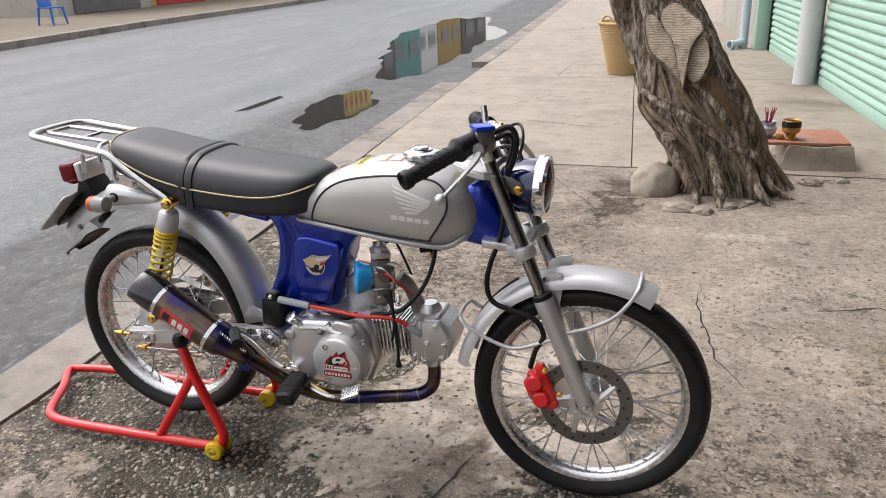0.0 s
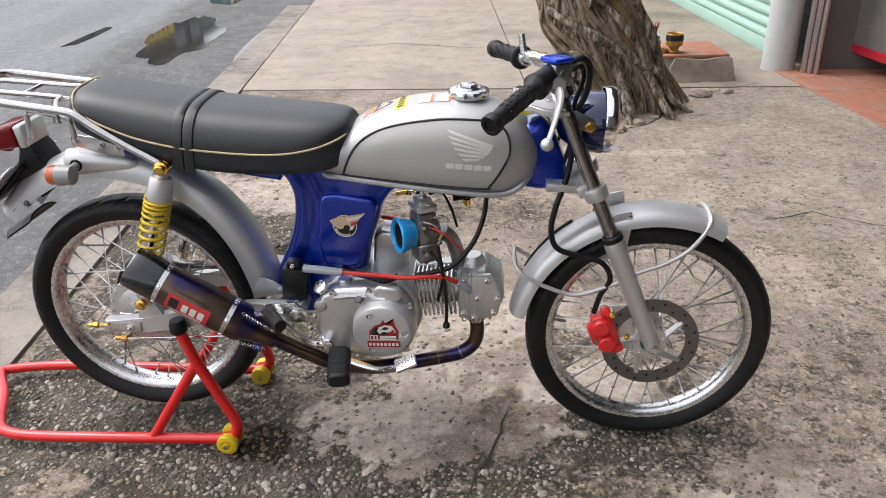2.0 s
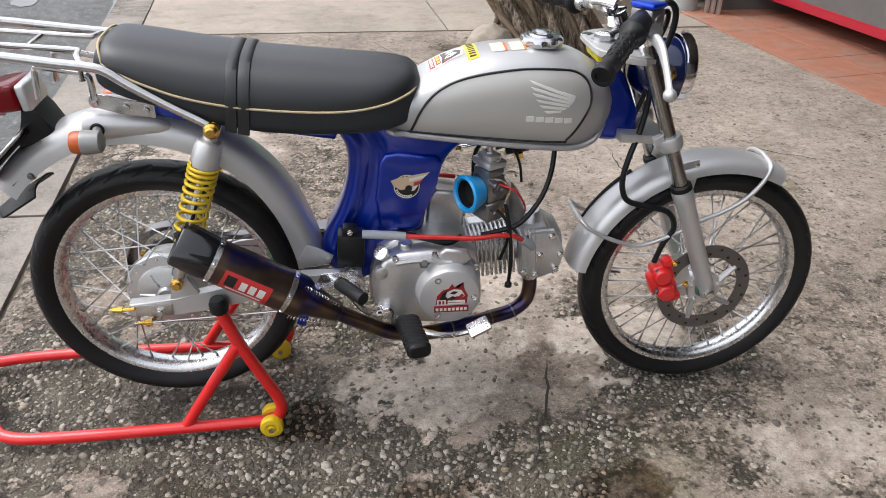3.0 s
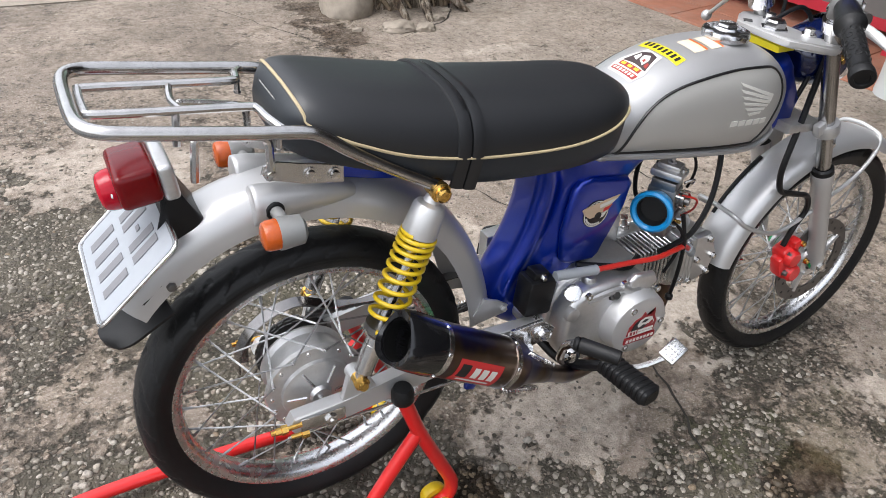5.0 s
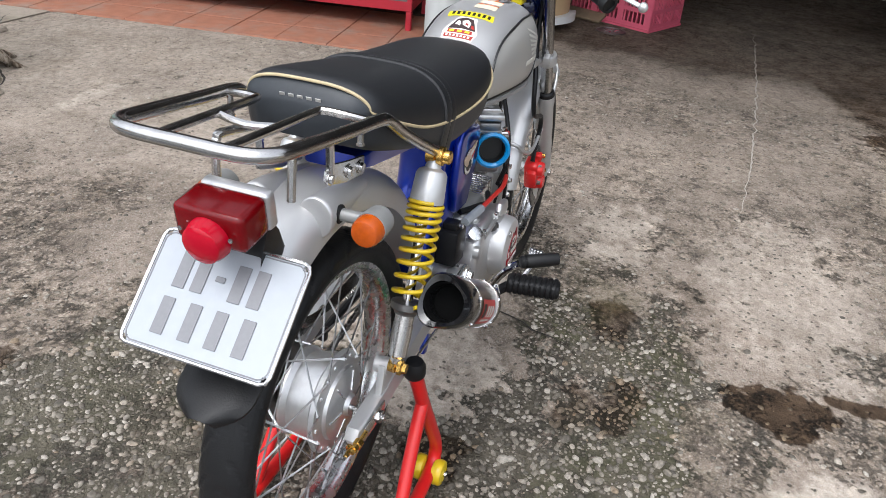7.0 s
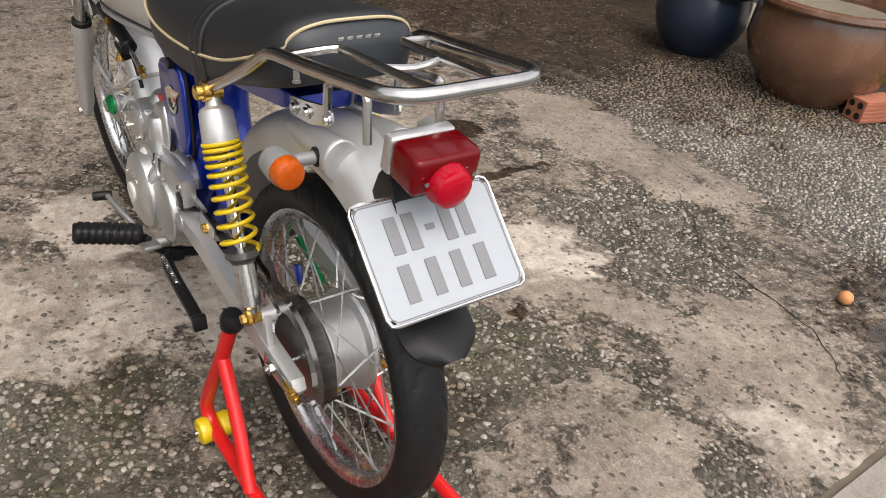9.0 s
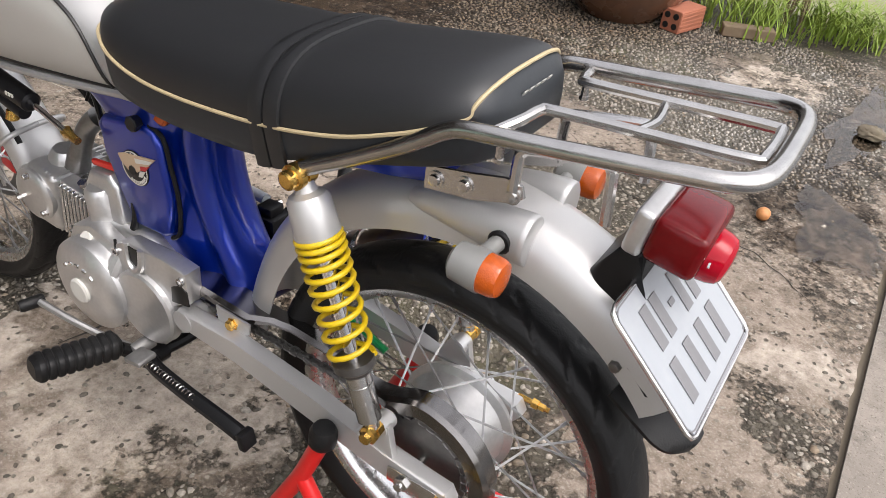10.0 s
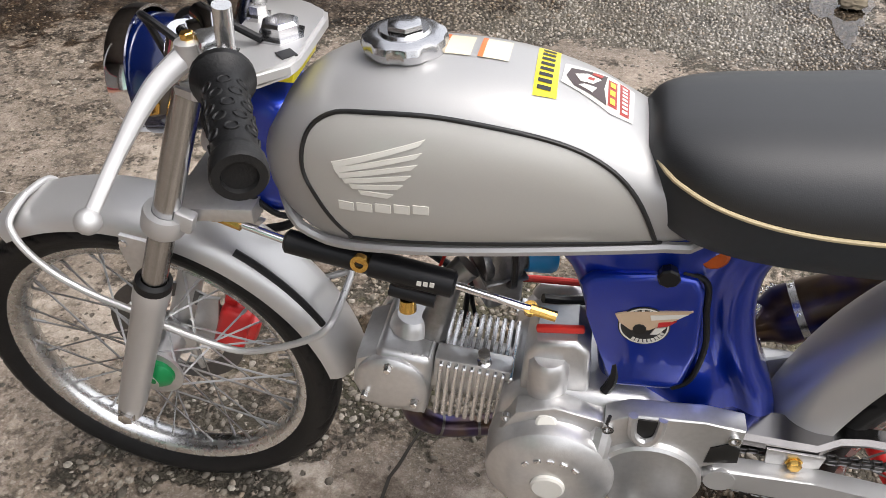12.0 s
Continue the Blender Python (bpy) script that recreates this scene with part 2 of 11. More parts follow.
def prism(bm, poly, y0, y1, bevel=0.0, seg=2, round_n=0):
    """An outline in x and z, given thickness from y0 to y1."""
    tmp = bmesh.new()
    if round_n:
        poly = [(v.x, v.z) for v in spline([(x, 0, z) for x, z in poly], round_n, True)]
    a = [tmp.verts.new((x, y0, z)) for x, z in poly]
    b = [tmp.verts.new((x, y1, z)) for x, z in poly]
    f0, f1 = tmp.faces.new(a), tmp.faces.new(b[::-1])
    for k in range(len(poly)):
        j = (k + 1) % len(poly)
        tmp.faces.new((a[j], a[k], b[k], b[j]))
    if bevel:
        edges = list({e for f in (f0, f1) for e in f.edges})
        bmesh.ops.bevel(tmp, geom=edges, offset=bevel, segments=seg, affect="EDGES", profile=0.5, clamp_overlap=True)
    bmesh.ops.triangulate(tmp, faces=[f for f in tmp.faces if len(f.verts) > 4])
    merge(bm, tmp)
    return bm


def interp(x, table):
    return float(np.interp(x, [a for a, _ in table], [b for _, b in table]))


def glide(x, table, n=8):
    """Smooth interpolation of a table of (x, value)."""
    pts = spline([(a, b, 0) for a, b in table], n)
    return float(np.interp(x, [p.x for p in pts], [p.y for p in pts]))


def moved(bm, m):
    bmesh.ops.transform(bm, matrix=m, verts=bm.verts)
    return bm

# ---- the motorcycle ----
bike = thing("motorcycle", "silver and blue retro motorcycle held up on a red paddock stand", "motorcycle", (0.9, 0, 0))
RA, FA = Vector((0.308, 0, 0.320)), Vector((1.486, -0.020, 0.285))
STEER, BAR_TURN = 1.2, 4.0


def carved_tyre(prof, c, w, tread, n=900):
    """Sweeps the tyre's section round its axle and sinks curved grooves into the tread."""
    dense = []
    for (y0, r0), (y1, r1) in zip(prof, prof[1:] + prof[:1]):
        steps = 3 if max(r0, r1) > prof[3][1] - 0.004 else 1
        dense += [(y0 + (y1 - y0) * i / steps, r0 + (r1 - r0) * i / steps) for i in range(steps)]
    ys, rs = np.array([p[0] for p in dense]), np.array([p[1] for p in dense])
    ang = np.arange(n) * 2 * math.pi / n
    f = np.abs(ys) / w
    sides = np.where(ys > 0, 0.5, 0.0)
    step = 2 * math.pi / tread
    bend = 0.15 * f + 0.10 * f * f
    phase = (ang[:, None] - bend[None, :]) / step - sides[None, :]
    near = np.abs(phase - np.round(phase)) * step * rs.max()
    short = np.round(phase).astype(int) % 2
    start = np.where(short == 0, 0.10, 0.42)
    on = (f[None, :] > start) & (f[None, :] < 0.96) & (rs[None, :] > prof[3][1] - 0.004)
    sink = 0.0024 * np.clip((0.0056 - near) / 0.0024, 0, 1) * on
    r = rs[None, :] - sink
    co = np.stack([c.x + np.cos(ang)[:, None] * r, c.y + np.repeat(ys[None, :], n, 0), c.z + np.sin(ang)[:, None] * r], -1).reshape(-1, 3)
    m = len(dense)
    i, j = np.meshgrid(np.arange(n), np.arange(m), indexing="ij")
    i2, j2 = (i + 1) % n, (j + 1) % m
    faces = np.stack([i * m + j, i2 * m + j, i2 * m + j2, i * m + j2], -1).reshape(-1, 4)
    me = bpy.data.meshes.new("tyre")
    me.from_pydata(co.tolist(), [], faces.tolist())
    me.materials.append(RUBBER)
    me.polygons.foreach_set("use_smooth", [True] * len(me.polygons))
    return new("tyre", me)


def wheel(name, c, r_tyre, r_rim, tw, hub_prof, hub_mat, hub_label, n_spokes=36, tread=0):
    """A spoked wheel: rim, tyre, hub and single spokes."""
    w = tw / 2
    bm = bmesh.new()
    ro = r_rim
    lathe(bm, c, (0, 1, 0), [(-w * 0.62, ro), (-w * 0.66, ro + 0.010), (-w * 0.56, ro + 0.011), (-w * 0.5, ro + 0.002), (0, ro - 0.006), (w * 0.5, ro + 0.002), (w * 0.56, ro + 0.011),
                             (w * 0.66, ro + 0.010), (w * 0.62, ro), (w * 0.5, ro - 0.006), (w * 0.28, ro - 0.011), (0, ro - 0.0125), (-w * 0.28, ro - 0.011), (-w * 0.5, ro - 0.006)], 72, True)
    rim = part(name, bm, RIM, bike, "polished aluminium rim laced with steel spokes")
    bm = bmesh.new()
    h = r_tyre - ro
    prof = [(-w * 0.55, ro + 0.002), (-w * 0.72, ro + 0.012), (-w * 0.93, ro + h * 0.42), (-w * 1.0, ro + h * 0.60), (-w * 0.93, ro + h * 0.76), (-w * 0.74, ro + h * 0.89),
            (-w * 0.45, ro + h * 0.975), (0, r_tyre), (w * 0.45, ro + h * 0.975), (w * 0.74, ro + h * 0.89), (w * 0.93, ro + h * 0.76), (w * 1.0, ro + h * 0.60), (w * 0.93, ro + h * 0.42),
            (w * 0.72, ro + 0.012), (w * 0.55, ro + 0.002)]
    bm.free()
    tyre = carved_tyre(prof, c, w, tread)
    tyre.parent = rim
    tagged(tyre, "black road tyre with curved tread grooves, dusty from the road")
    bm = bmesh.new()
    lathe(bm, c, (0, 1, 0), hub_prof, 40)
    hub = part("hub", bm, hub_mat, rim, hub_label)
    # spokes
    flanges = [(y, r) for y, r in hub_prof]
    y_in, y_out = min(y for y, r in flanges if r > 0.03), max(y for y, r in flanges if r > 0.03)
    r_fl = max(r for y, r in flanges)
    me = None
    for k in range(n_spokes):
        side = -1 if k % 2 else 1
        a_rim = 2 * math.pi * k / n_spokes
        lean = (1 if (k // 2) % 2 else -1) * radians(52)
        a_hub = a_rim + lean
        yh = (y_in if side < 0 else y_out) * 0.82
        p = c + Vector((math.cos(a_hub) * r_fl * 0.9, yh, math.sin(a_hub) * r_fl * 0.9))
        q = c + Vector((math.cos(a_rim) * (ro - 0.004), side * 0.004, math.sin(a_rim) * (ro - 0.004)))
        if me is None:
            bm = bmesh.new()
            rod(bm, (0, 0, 0), (0, 0, 0.86), 0.0016, 0.0016, 6)
            rod(bm, (0, 0, 0.86), (0, 0, 1.0), 0.0026, 0.0026, 6)
            me = bpy.data.meshes.new("spoke")
            bm.to_mesh(me)
            bm.free()
            me.materials.append(SPOKE)
            for f in me.polygons:
                f.use_smooth = True
        ob = new("spoke", me)
        d = q - p
        rot = d.to_track_quat("Z", "Y").to_matrix().to_4x4()
        ob.parent = rim
        ob.matrix_basis = Matrix.Translation(p) @ rot @ Matrix.Diagonal((1, 1, d.length, 1))
    return rim


rear = wheel("rear_wheel", RA, 0.283, 0.225, 0.081,
             [(-0.062, 0.0), (-0.062, 0.016), (-0.055, 0.02), (-0.05, 0.052), (-0.046, 0.062), (-0.040, 0.064), (-0.036, 0.086), (-0.028, 0.088), (-0.022, 0.078), (0.022, 0.070), (0.030, 0.076),
              (0.034, 0.076), (0.038, 0.05), (0.06, 0.03), (0.06, 0.0)], ALU, "large cast aluminium drum hub", 36, 30)
front = wheel("front_wheel", FA, 0.275, 0.221, 0.070,
              [(-0.05, 0.0), (-0.05, 0.012), (-0.042, 0.02), (-0.04, 0.034), (-0.033, 0.036), (-0.028, 0.022), (0.026, 0.022), (0.030, 0.044), (0.036, 0.045), (0.040, 0.02), (0.056, 0.016), (0.056, 0.0)],
              ALU, "small aluminium front hub", 36, 30)

# valve stem and front brake disc
bm = bmesh.new()
rod(bm, FA + Vector((-0.212, -0.004, 0.03)), FA + Vector((-0.183, -0.004, 0.024)), 0.0045, 0.0035, 8)
part("valve_stem", bm, CHROME, front)
bm = bmesh.new()
yd = FA.y - 0.05
disc_c = Vector((FA.x, yd, FA.z))
lathe(bm, disc_c, (0, 1, 0), [(-0.002, 0.078), (-0.002, 0.108), (0.002, 0.108), (0.002, 0.078)], 64, True)
disc = part("brake_disc", bm, DARK_STEEL, front, "drilled dark steel brake disc")
# flat black studs paint the shade of the drilled holes
bm = bmesh.new()
for k in range(24):
    a = 2 * math.pi * k / 24
    rr = 0.087 + 0.012 * (k % 2)
    p = disc_c + Vector((math.cos(a) * rr, -0.0024, math.sin(a) * rr))
    rod(bm, p, p + Vector((0, -0.0006, 0)), 0.0035, 0.0035, 8)
part("disc_hole", bm, BLACK, front)
bm = bmesh.new()
for k in range(5):
    a = 2 * math.pi * k / 5 + 0.3
    p = disc_c + Vector((math.cos(a) * 0.03, 0.002, math.sin(a) * 0.03))
    q = disc_c + Vector((math.cos(a + 0.35) * 0.084, 0.0, math.sin(a + 0.35) * 0.084))
    rod(bm, p, q, 0.009, 0.006, 8)
lathe(bm, disc_c + Vector((0, -0.006, 0)), (0, 1, 0), [(0, 0.022), (0, 0.038), (0.008, 0.04), (0.008, 0.022)], 28, True)
for k in range(5):
    a = 2 * math.pi * k / 5 + 0.3
    bolt(bm, disc_c + Vector((math.cos(a) * 0.032, -0.006, math.sin(a) * 0.032)), (0, -1, 0), 0.005, 0.006)
part("disc_carrier", bm, ALU, front)
bm = bmesh.new()
lathe(bm, FA + Vector((-0.008, 0.028, 0.004)), (0, 1, 0), [(0, 0.012), (0, 0.026), (0.006, 0.029), (0.012, 0.026), (0.016, 0.026), (0.024, 0.018), (0.03, 0.0)], 20)
part("hub_cap", bm, GREEN_ANO, front, "green anodised hub cap")
bm = bmesh.new()
lathe(bm, FA + Vector((0, -0.056, 0)), (0, -1, 0), [(0, 0.016), (0.006, 0.018), (0.010, 0.013), (0.010, 0.0)], 20)
part("axle_collar", bm, GREEN_ANO, front)

# drum rivets, rear axle, sprocket
bm = bmesh.new()
for k in range(18):
    a = 2 * math.pi * k / 18
    p = RA + Vector((math.cos(a) * 0.078, -0.037, math.sin(a) * 0.078))
    lathe(bm, p, (0, -1, 0), [(0, 0.004), (0.002, 0.003), (0.003, 0)], 8)
for k in range(6):
    a = 2 * math.pi * k / 6
    rod(bm, RA + Vector((math.cos(a) * 0.024, -0.054, math.sin(a) * 0.024)), RA + Vector((math.cos(a) * 0.056, -0.049, math.sin(a) * 0.056)), 0.003, 0.002, 6)
part("drum_rivet", bm, ALU_BRIGHT, rear)
bm = bmesh.new()
teeth = 34
poly = []
for k in range(teeth * 2):
    a = math.pi * k / teeth
    r = 0.072 if k % 2 else 0.066
    poly.append((RA.x + math.cos(a) * r, RA.z + math.sin(a) * r))
prism(bm, poly, 0.064, 0.069)
part("sprocket", bm, DARK_STEEL, rear, "dark toothed rear sprocket")

# ---- fuel tank ----
T_TOP = [(0.775, 0.735), (0.82, 0.762), (0.863, 0.786), (0.91, 0.808), (0.973, 0.824), (1.04, 0.829), (1.10, 0.826), (1.159, 0.811), (1.20, 0.785), (1.225, 0.752), (1.238, 0.715)]
T_BOT = [(0.775, 0.682), (0.80, 0.675), (0.90, 0.664), (1.0, 0.653), (1.10, 0.643), (1.16, 0.640), (1.19, 0.652), (1.215, 0.672), (1.238, 0.703)]
T_W = [(0.775, 0.068), (0.83, 0.080), (0.90, 0.091), (1.0, 0.101), (1.08, 0.103), (1.14, 0.098), (1.19, 0.082), (1.22, 0.060), (1.238, 0.022)]
T_N = 2.7


def tank_at(x):
    zt, zb, w = glide(x, T_TOP), glide(x, T_BOT), glide(x, T_W)
    zc = zb + (zt - zb) * 0.44
    return zt, zb, zc, w


def tank_side(x, z, off=0.0):
    """Half width of the tank at a place on its side."""
    zt, zb, zc, w = tank_at(x)
    h = (zt - zc) if z > zc else (zc - zb) * 1.25
    return w * max(0.02, 1 - min(1, abs((z - zc) / h)) ** T_N) ** (1 / T_N) + off


def tank_roof(x, y, off=0.0):
    zt, zb, zc, w = tank_at(x)
    return zc + (zt - zc) * max(0.02, 1 - min(1, abs(y / w)) ** T_N) ** (1 / T_N) + off


bm = bmesh.new()
rings = []
for x in [0.775, 0.785] + list(np.linspace(0.80, 1.19, 30)) + [1.2, 1.21, 1.22, 1.228, 1.234, 1.238]:
    zt, zb, zc, w = tank_at(x)
    ring = []
    for k in range(48):
        a = 2 * math.pi * k / 48
        cc, ss = math.cos(a), math.sin(a)
        y = w * math.copysign(abs(cc) ** (2 / T_N), cc)
        if ss >= 0:
            z = zc + (zt - zc) * abs(ss) ** (2 / T_N)
        else:
            z = max(zb + 0.002, zc - (zc - zb) * 1.25 * abs(ss) ** (2 / T_N))
        ring.append(Vector((x, y, z)))
    rings.append(ring)
loft(bm, rings)
TANK_SILVER = shade("tank_silver_paint", (0.39, 0.386, 0.382), 0.42, 0.55, 0.12, 0.05, 900)
tank = part("fuel_tank", bm, TANK_SILVER, bike, "silver painted teardrop fuel tank with black pinstripes", 50)
# pressed seam flange round the bottom
bm = bmesh.new()
seam = [(x, tank_side(x, glide(x, T_BOT) + 0.004, 0.006)) for x in np.linspace(0.785, 1.2, 14)]
path = [(x, -y, glide(x, T_BOT) + 0.002) for x, y in seam] + [(1.232, 0, 0.69)] + [(x, y, glide(x, T_BOT) + 0.002) for x, y in seam[::-1]] + [(0.778, 0, 0.683)]
tube(bm, path, 0.006, 8, 3, True)
part("tank_seam", bm, TANK_SILVER, tank)


def on_side(side, pts, off):
    return [Vector((x, side * tank_side(x, z, off), z)) for x, z in pts]


LINE = [(0.827, 0.683), (0.835, 0.681), (0.97, 0.670), (1.116, 0.658), (1.131, 0.664), (1.160, 0.708), (1.172, 0.738), (1.166, 0.772), (1.145, 0.792), (1.11, 0.800), (1.036, 0.803), (0.95, 0.792), (0.892, 0.772), (0.853, 0.738)]


def outline(pts, n=5):
    return [(p.x, p.z) for p in spline([(x, 0, z) for x, z in pts], n, True)]


def patch(bm, pts, side, off, rings=7, place=on_side):
    """A thin sheet that fills an outline and lies on a curved side."""
    cx, cz = sum(p[0] for p in pts) / len(pts), sum(p[1] for p in pts) / len(pts)
    loops = []
    for k in range(rings):
        s = 1 - k / rings
        loops.append([bm.verts.new(p) for p in place(side, [(cx + (x - cx) * s, cz + (z - cz) * s) for x, z in pts], off)])
    mid = bm.verts.new(place(side, [(cx, cz)], off)[0])
    for u, v in zip(loops, loops[1:]):
        for k in range(len(u)):
            j = (k + 1) % len(u)
            bm.faces.new((u[k], u[j], v[j], v[k]))
    for k in range(len(pts)):
        bm.faces.new((loops[-1][k], loops[-1][(k + 1) % len(pts)], mid))
    return bm


def raised(bm, quad, side, off, n=10):
    """A raised four-sided piece that follows the tank's side."""
    a, b, c, d = [Vector((q[0], 0, q[1])) for q in quad]
    top, low = [], []
    for i in range(n + 1):
        for lst, p, q in ((top, a, b), (low, d, c)):
            m = p.lerp(q, i / n)
            lst.append((m.x, m.z))
    hi = [[bm.verts.new(p) for p in on_side(side, row, off)] for row in (top, low)]
    lo = [[bm.verts.new(p) for p in on_side(side, row, 0.0)] for row in (top, low)]
    for i in range(n):
        bm.faces.new((hi[0][i], hi[0][i + 1], hi[1][i + 1], hi[1][i]))
        for r in (0, 1):
            bm.faces.new((hi[r][i], hi[r][i + 1], lo[r][i + 1], lo[r][i]))
    for i in (0, n):
        bm.faces.new((hi[0][i], hi[1][i], lo[1][i], lo[0][i]))
    return bm


for side in (-1, 1):
    bm = bmesh.new()
    patch(bm, outline(LINE), side, 0.0008)
    part("tank_panel", bm, TANK_GREY, tank, "warm grey painted side panel", 60)
    bm = bmesh.new()
    tube(bm, on_side(side, outline(LINE, 6), 0.0008), 0.0026, 6, 1, True, False, 1.0)
    part("pinstripe", bm, BLACK, tank, "black pinstripe", 60)
    # wing emblem of six bands that shorten downwards from a curved front, and a row of small raised bars under it
    ex = 1.088
    for k in range(6):
        bm = bmesh.new()
        f = k / 5
        root_x, root_z = 1.139 - 0.004 * f - 0.022 * f * f, 0.7505 - 0.0250 * f
        tip_x, tip_z = 1.048 + 0.006 * f + 0.024 * f * f, 0.7860 - 0.0585 * f
        thick = 0.0062 - 0.0012 * f
        quad = [(tip_x, tip_z), (root_x, root_z + thick * 0.45), (root_x - 0.003, root_z - thick * 0.45), (tip_x + 0.006, tip_z - thick)]
        raised(bm, quad, side, 0.0020)
        part("emblem_feather", bm, STICKER_WHITE, tank)
    for k in range(5):
        bm = bmesh.new()
        xa = ex - 0.044 + 0.0188 * k
        zz = 0.7125 - 0.0016 * k
        quad = [(xa, zz + 0.0050), (xa + 0.0155, zz + 0.0050), (xa + 0.0155, zz - 0.0050), (xa, zz - 0.0050)]
        raised(bm, quad, side, 0.0018)
        part("emblem_bar", bm, STICKER_WHITE, tank)

# filler cap
bm = bmesh.new()
capc = Vector((1.087, -0.002, 0.824))
prof = [(0, 0.030), (0.004, 0.041), (0.012, 0.043), (0.018, 0.041), (0.021, 0.034), (0.021, 0.026), (0.024, 0.024), (0.026, 0.0)]
a_, s_, c_ = frame_of((0.02, 0, 1))
rr = []
for h, r in prof:
    if r == 0:
        rr.append(None)
    else:
        rr.append([bm.verts.new(capc + a_ * h + (s_ * math.cos(2 * math.pi * k / 64) + c_ * math.sin(2 * math.pi * k / 64)) * (r * (1 - 0.05 * (r > 0.035) * (math.cos(8 * 2 * math.pi * k / 64) > 0.4)))) for k in range(64)])
for u, v in zip(rr, rr[1:]):
    if v is None:
        bm.faces.new(u)
    else:
        for k in range(64):
            j = (k + 1) % 64
            bm.faces.new((u[k], u[j], v[j], v[k]))
lathe(bm, capc + Vector((0, 0, 0.025)), (0.02, 0, 1), [(0, 0.019), (0.004, 0.018), (0.0055, 0.015), (0.0055, 0)], 6)
part("filler_cap", bm, SOFT_CHROME, tank, "scalloped chrome filler cap")


def on_roof(side, pts, off):
    return [Vector((x, y, tank_roof(x, y, off))) for x, y in pts]


def decal(name, poly, mat, off=0.0008, label="", n=4):
    bm = bmesh.new()
    dense = []
    for k, p in enumerate(poly):
        q = poly[(k + 1) % len(poly)]
        dense += [(p[0] + (q[0] - p[0]) * i / n, p[1] + (q[1] - p[1]) * i / n) for i in range(n)]
    patch(bm, dense, 1, off, 4, on_roof)
    part(name, bm, mat, tank, label, 60)


STICKER_CREAM = shade("cream_sticker", (0.80, 0.70, 0.52), 0.35, 0, 0.2, 0.06, 90)
for x0 in (0.985, 1.022):
    decal("warning_sticker", [(x0, -0.038), (x0 + 0.030, -0.038), (x0 + 0.030, 0.008), (x0, 0.008)], STICKER_CREAM, 0.0008, "cream warning sticker")
    decal("sticker_stripe", [(x0 + 0.025, -0.038), (x0 + 0.030, -0.038), (x0 + 0.030, 0.008), (x0 + 0.025, 0.008)], STICKER_ORANGE, 0.0013)
decal("brand_sticker", [(0.938, -0.050), (0.960, -0.046), (0.958, 0.050), (0.936, 0.046)], STICKER_YELLOW, 0.0008, "yellow sticker with dark bars")
for k in range(8):
    y0 = -0.042 + 0.0108 * k
    decal("sticker_bar", [(0.942, y0), (0.955, y0 + 0.001), (0.955, y0 + 0.007), (0.942, y0 + 0.006)], BLACK, 0.0013, "", 2)
PRINT_RED, PRINT_DARK = shade("red_print", (0.36, 0.03, 0.02), 0.4, 0, 0.1, 0.2, 120), shade("dark_print", (0.05, 0.03, 0.03), 0.4, 0, 0.1, 0.2, 120)
decal("shop_sticker", [(0.862, -0.030), (0.885, -0.036), (0.91, -0.026), (0.932, -0.020), (0.934, 0.018), (0.912, 0.026), (0.886, 0.036), (0.864, 0.032)], STICKER_WHITE, 0.0008, "white, red and black shop sticker")
for poly, mt, off in (([(0.890, -0.030), (0.908, -0.022), (0.926, -0.014), (0.930, 0.004), (0.922, 0.018), (0.906, 0.022), (0.890, 0.028), (0.893, 0.0)], PRINT_DARK, 0.0013), ([(0.896, -0.014), (0.910, -0.014), (0.922, -0.004), (0.916, 0.006), (0.904, 0.002)], STICKER_WHITE, 0.0017),
                      ([(0.900, 0.006), (0.912, 0.008), (0.918, 0.014), (0.904, 0.018)], STICKER_WHITE, 0.0017), ([(0.902, -0.010), (0.908, -0.009), (0.910, -0.003), (0.904, -0.004)], PRINT_RED, 0.0021), ([(0.894, -0.026), (0.904, -0.022), (0.906, -0.016), (0.896, -0.018)], PRINT_RED, 0.0017),
                      ([(0.880, -0.026), (0.889, -0.024), (0.889, 0.026), (0.880, 0.026)], PRINT_RED, 0.0013), ([(0.867, -0.029), (0.877, -0.031), (0.877, 0.030), (0.868, 0.029)], PRINT_RED, 0.0013)):
    decal("sticker_shape", poly, mt, off)
for k in range(7):
    y0 = -0.024 + 0.0075 * k
    decal("sticker_bar", [(0.8695, y0), (0.8748, y0), (0.8748, y0 + 0.0045), (0.8695, y0 + 0.0045)], STICKER_WHITE, 0.0018, "", 2)
for k in range(3):
    y0 = -0.020 + 0.016 * k
    decal("sticker_bar", [(0.882, y0), (0.887, y0), (0.887, y0 + 0.010), (0.882, y0 + 0.010)], STICKER_YELLOW, 0.0018, "", 2)

# ---- seat ----
S_TOP = [(0.262, 0.832), (0.275, 0.856), (0.295, 0.866), (0.34, 0.861), (0.42, 0.847), (0.525, 0.829), (0.60, 0.820), (0.69, 0.811), (0.77, 0.804), (0.82, 0.797), (0.838, 0.790), (0.848, 0.776)]
S_BOT = [(0.262, 0.790), (0.30, 0.775), (0.36, 0.757), (0.438, 0.734), (0.519, 0.708), (0.614, 0.696), (0.723, 0.692), (0.806, 0.698), (0.848, 0.718)]
S_PIPE = [(0.262, 0.815), (0.275, 0.826), (0.29, 0.826), (0.31, 0.819), (0.330, 0.810), (0.355, 0.799), (0.418, 0.776), (0.505, 0.757), (0.60, 0.746), (0.68, 0.741), (0.737, 0.743), (0.79, 0.752), (0.82, 0.761), (0.838, 0.767), (0.848, 0.770)]
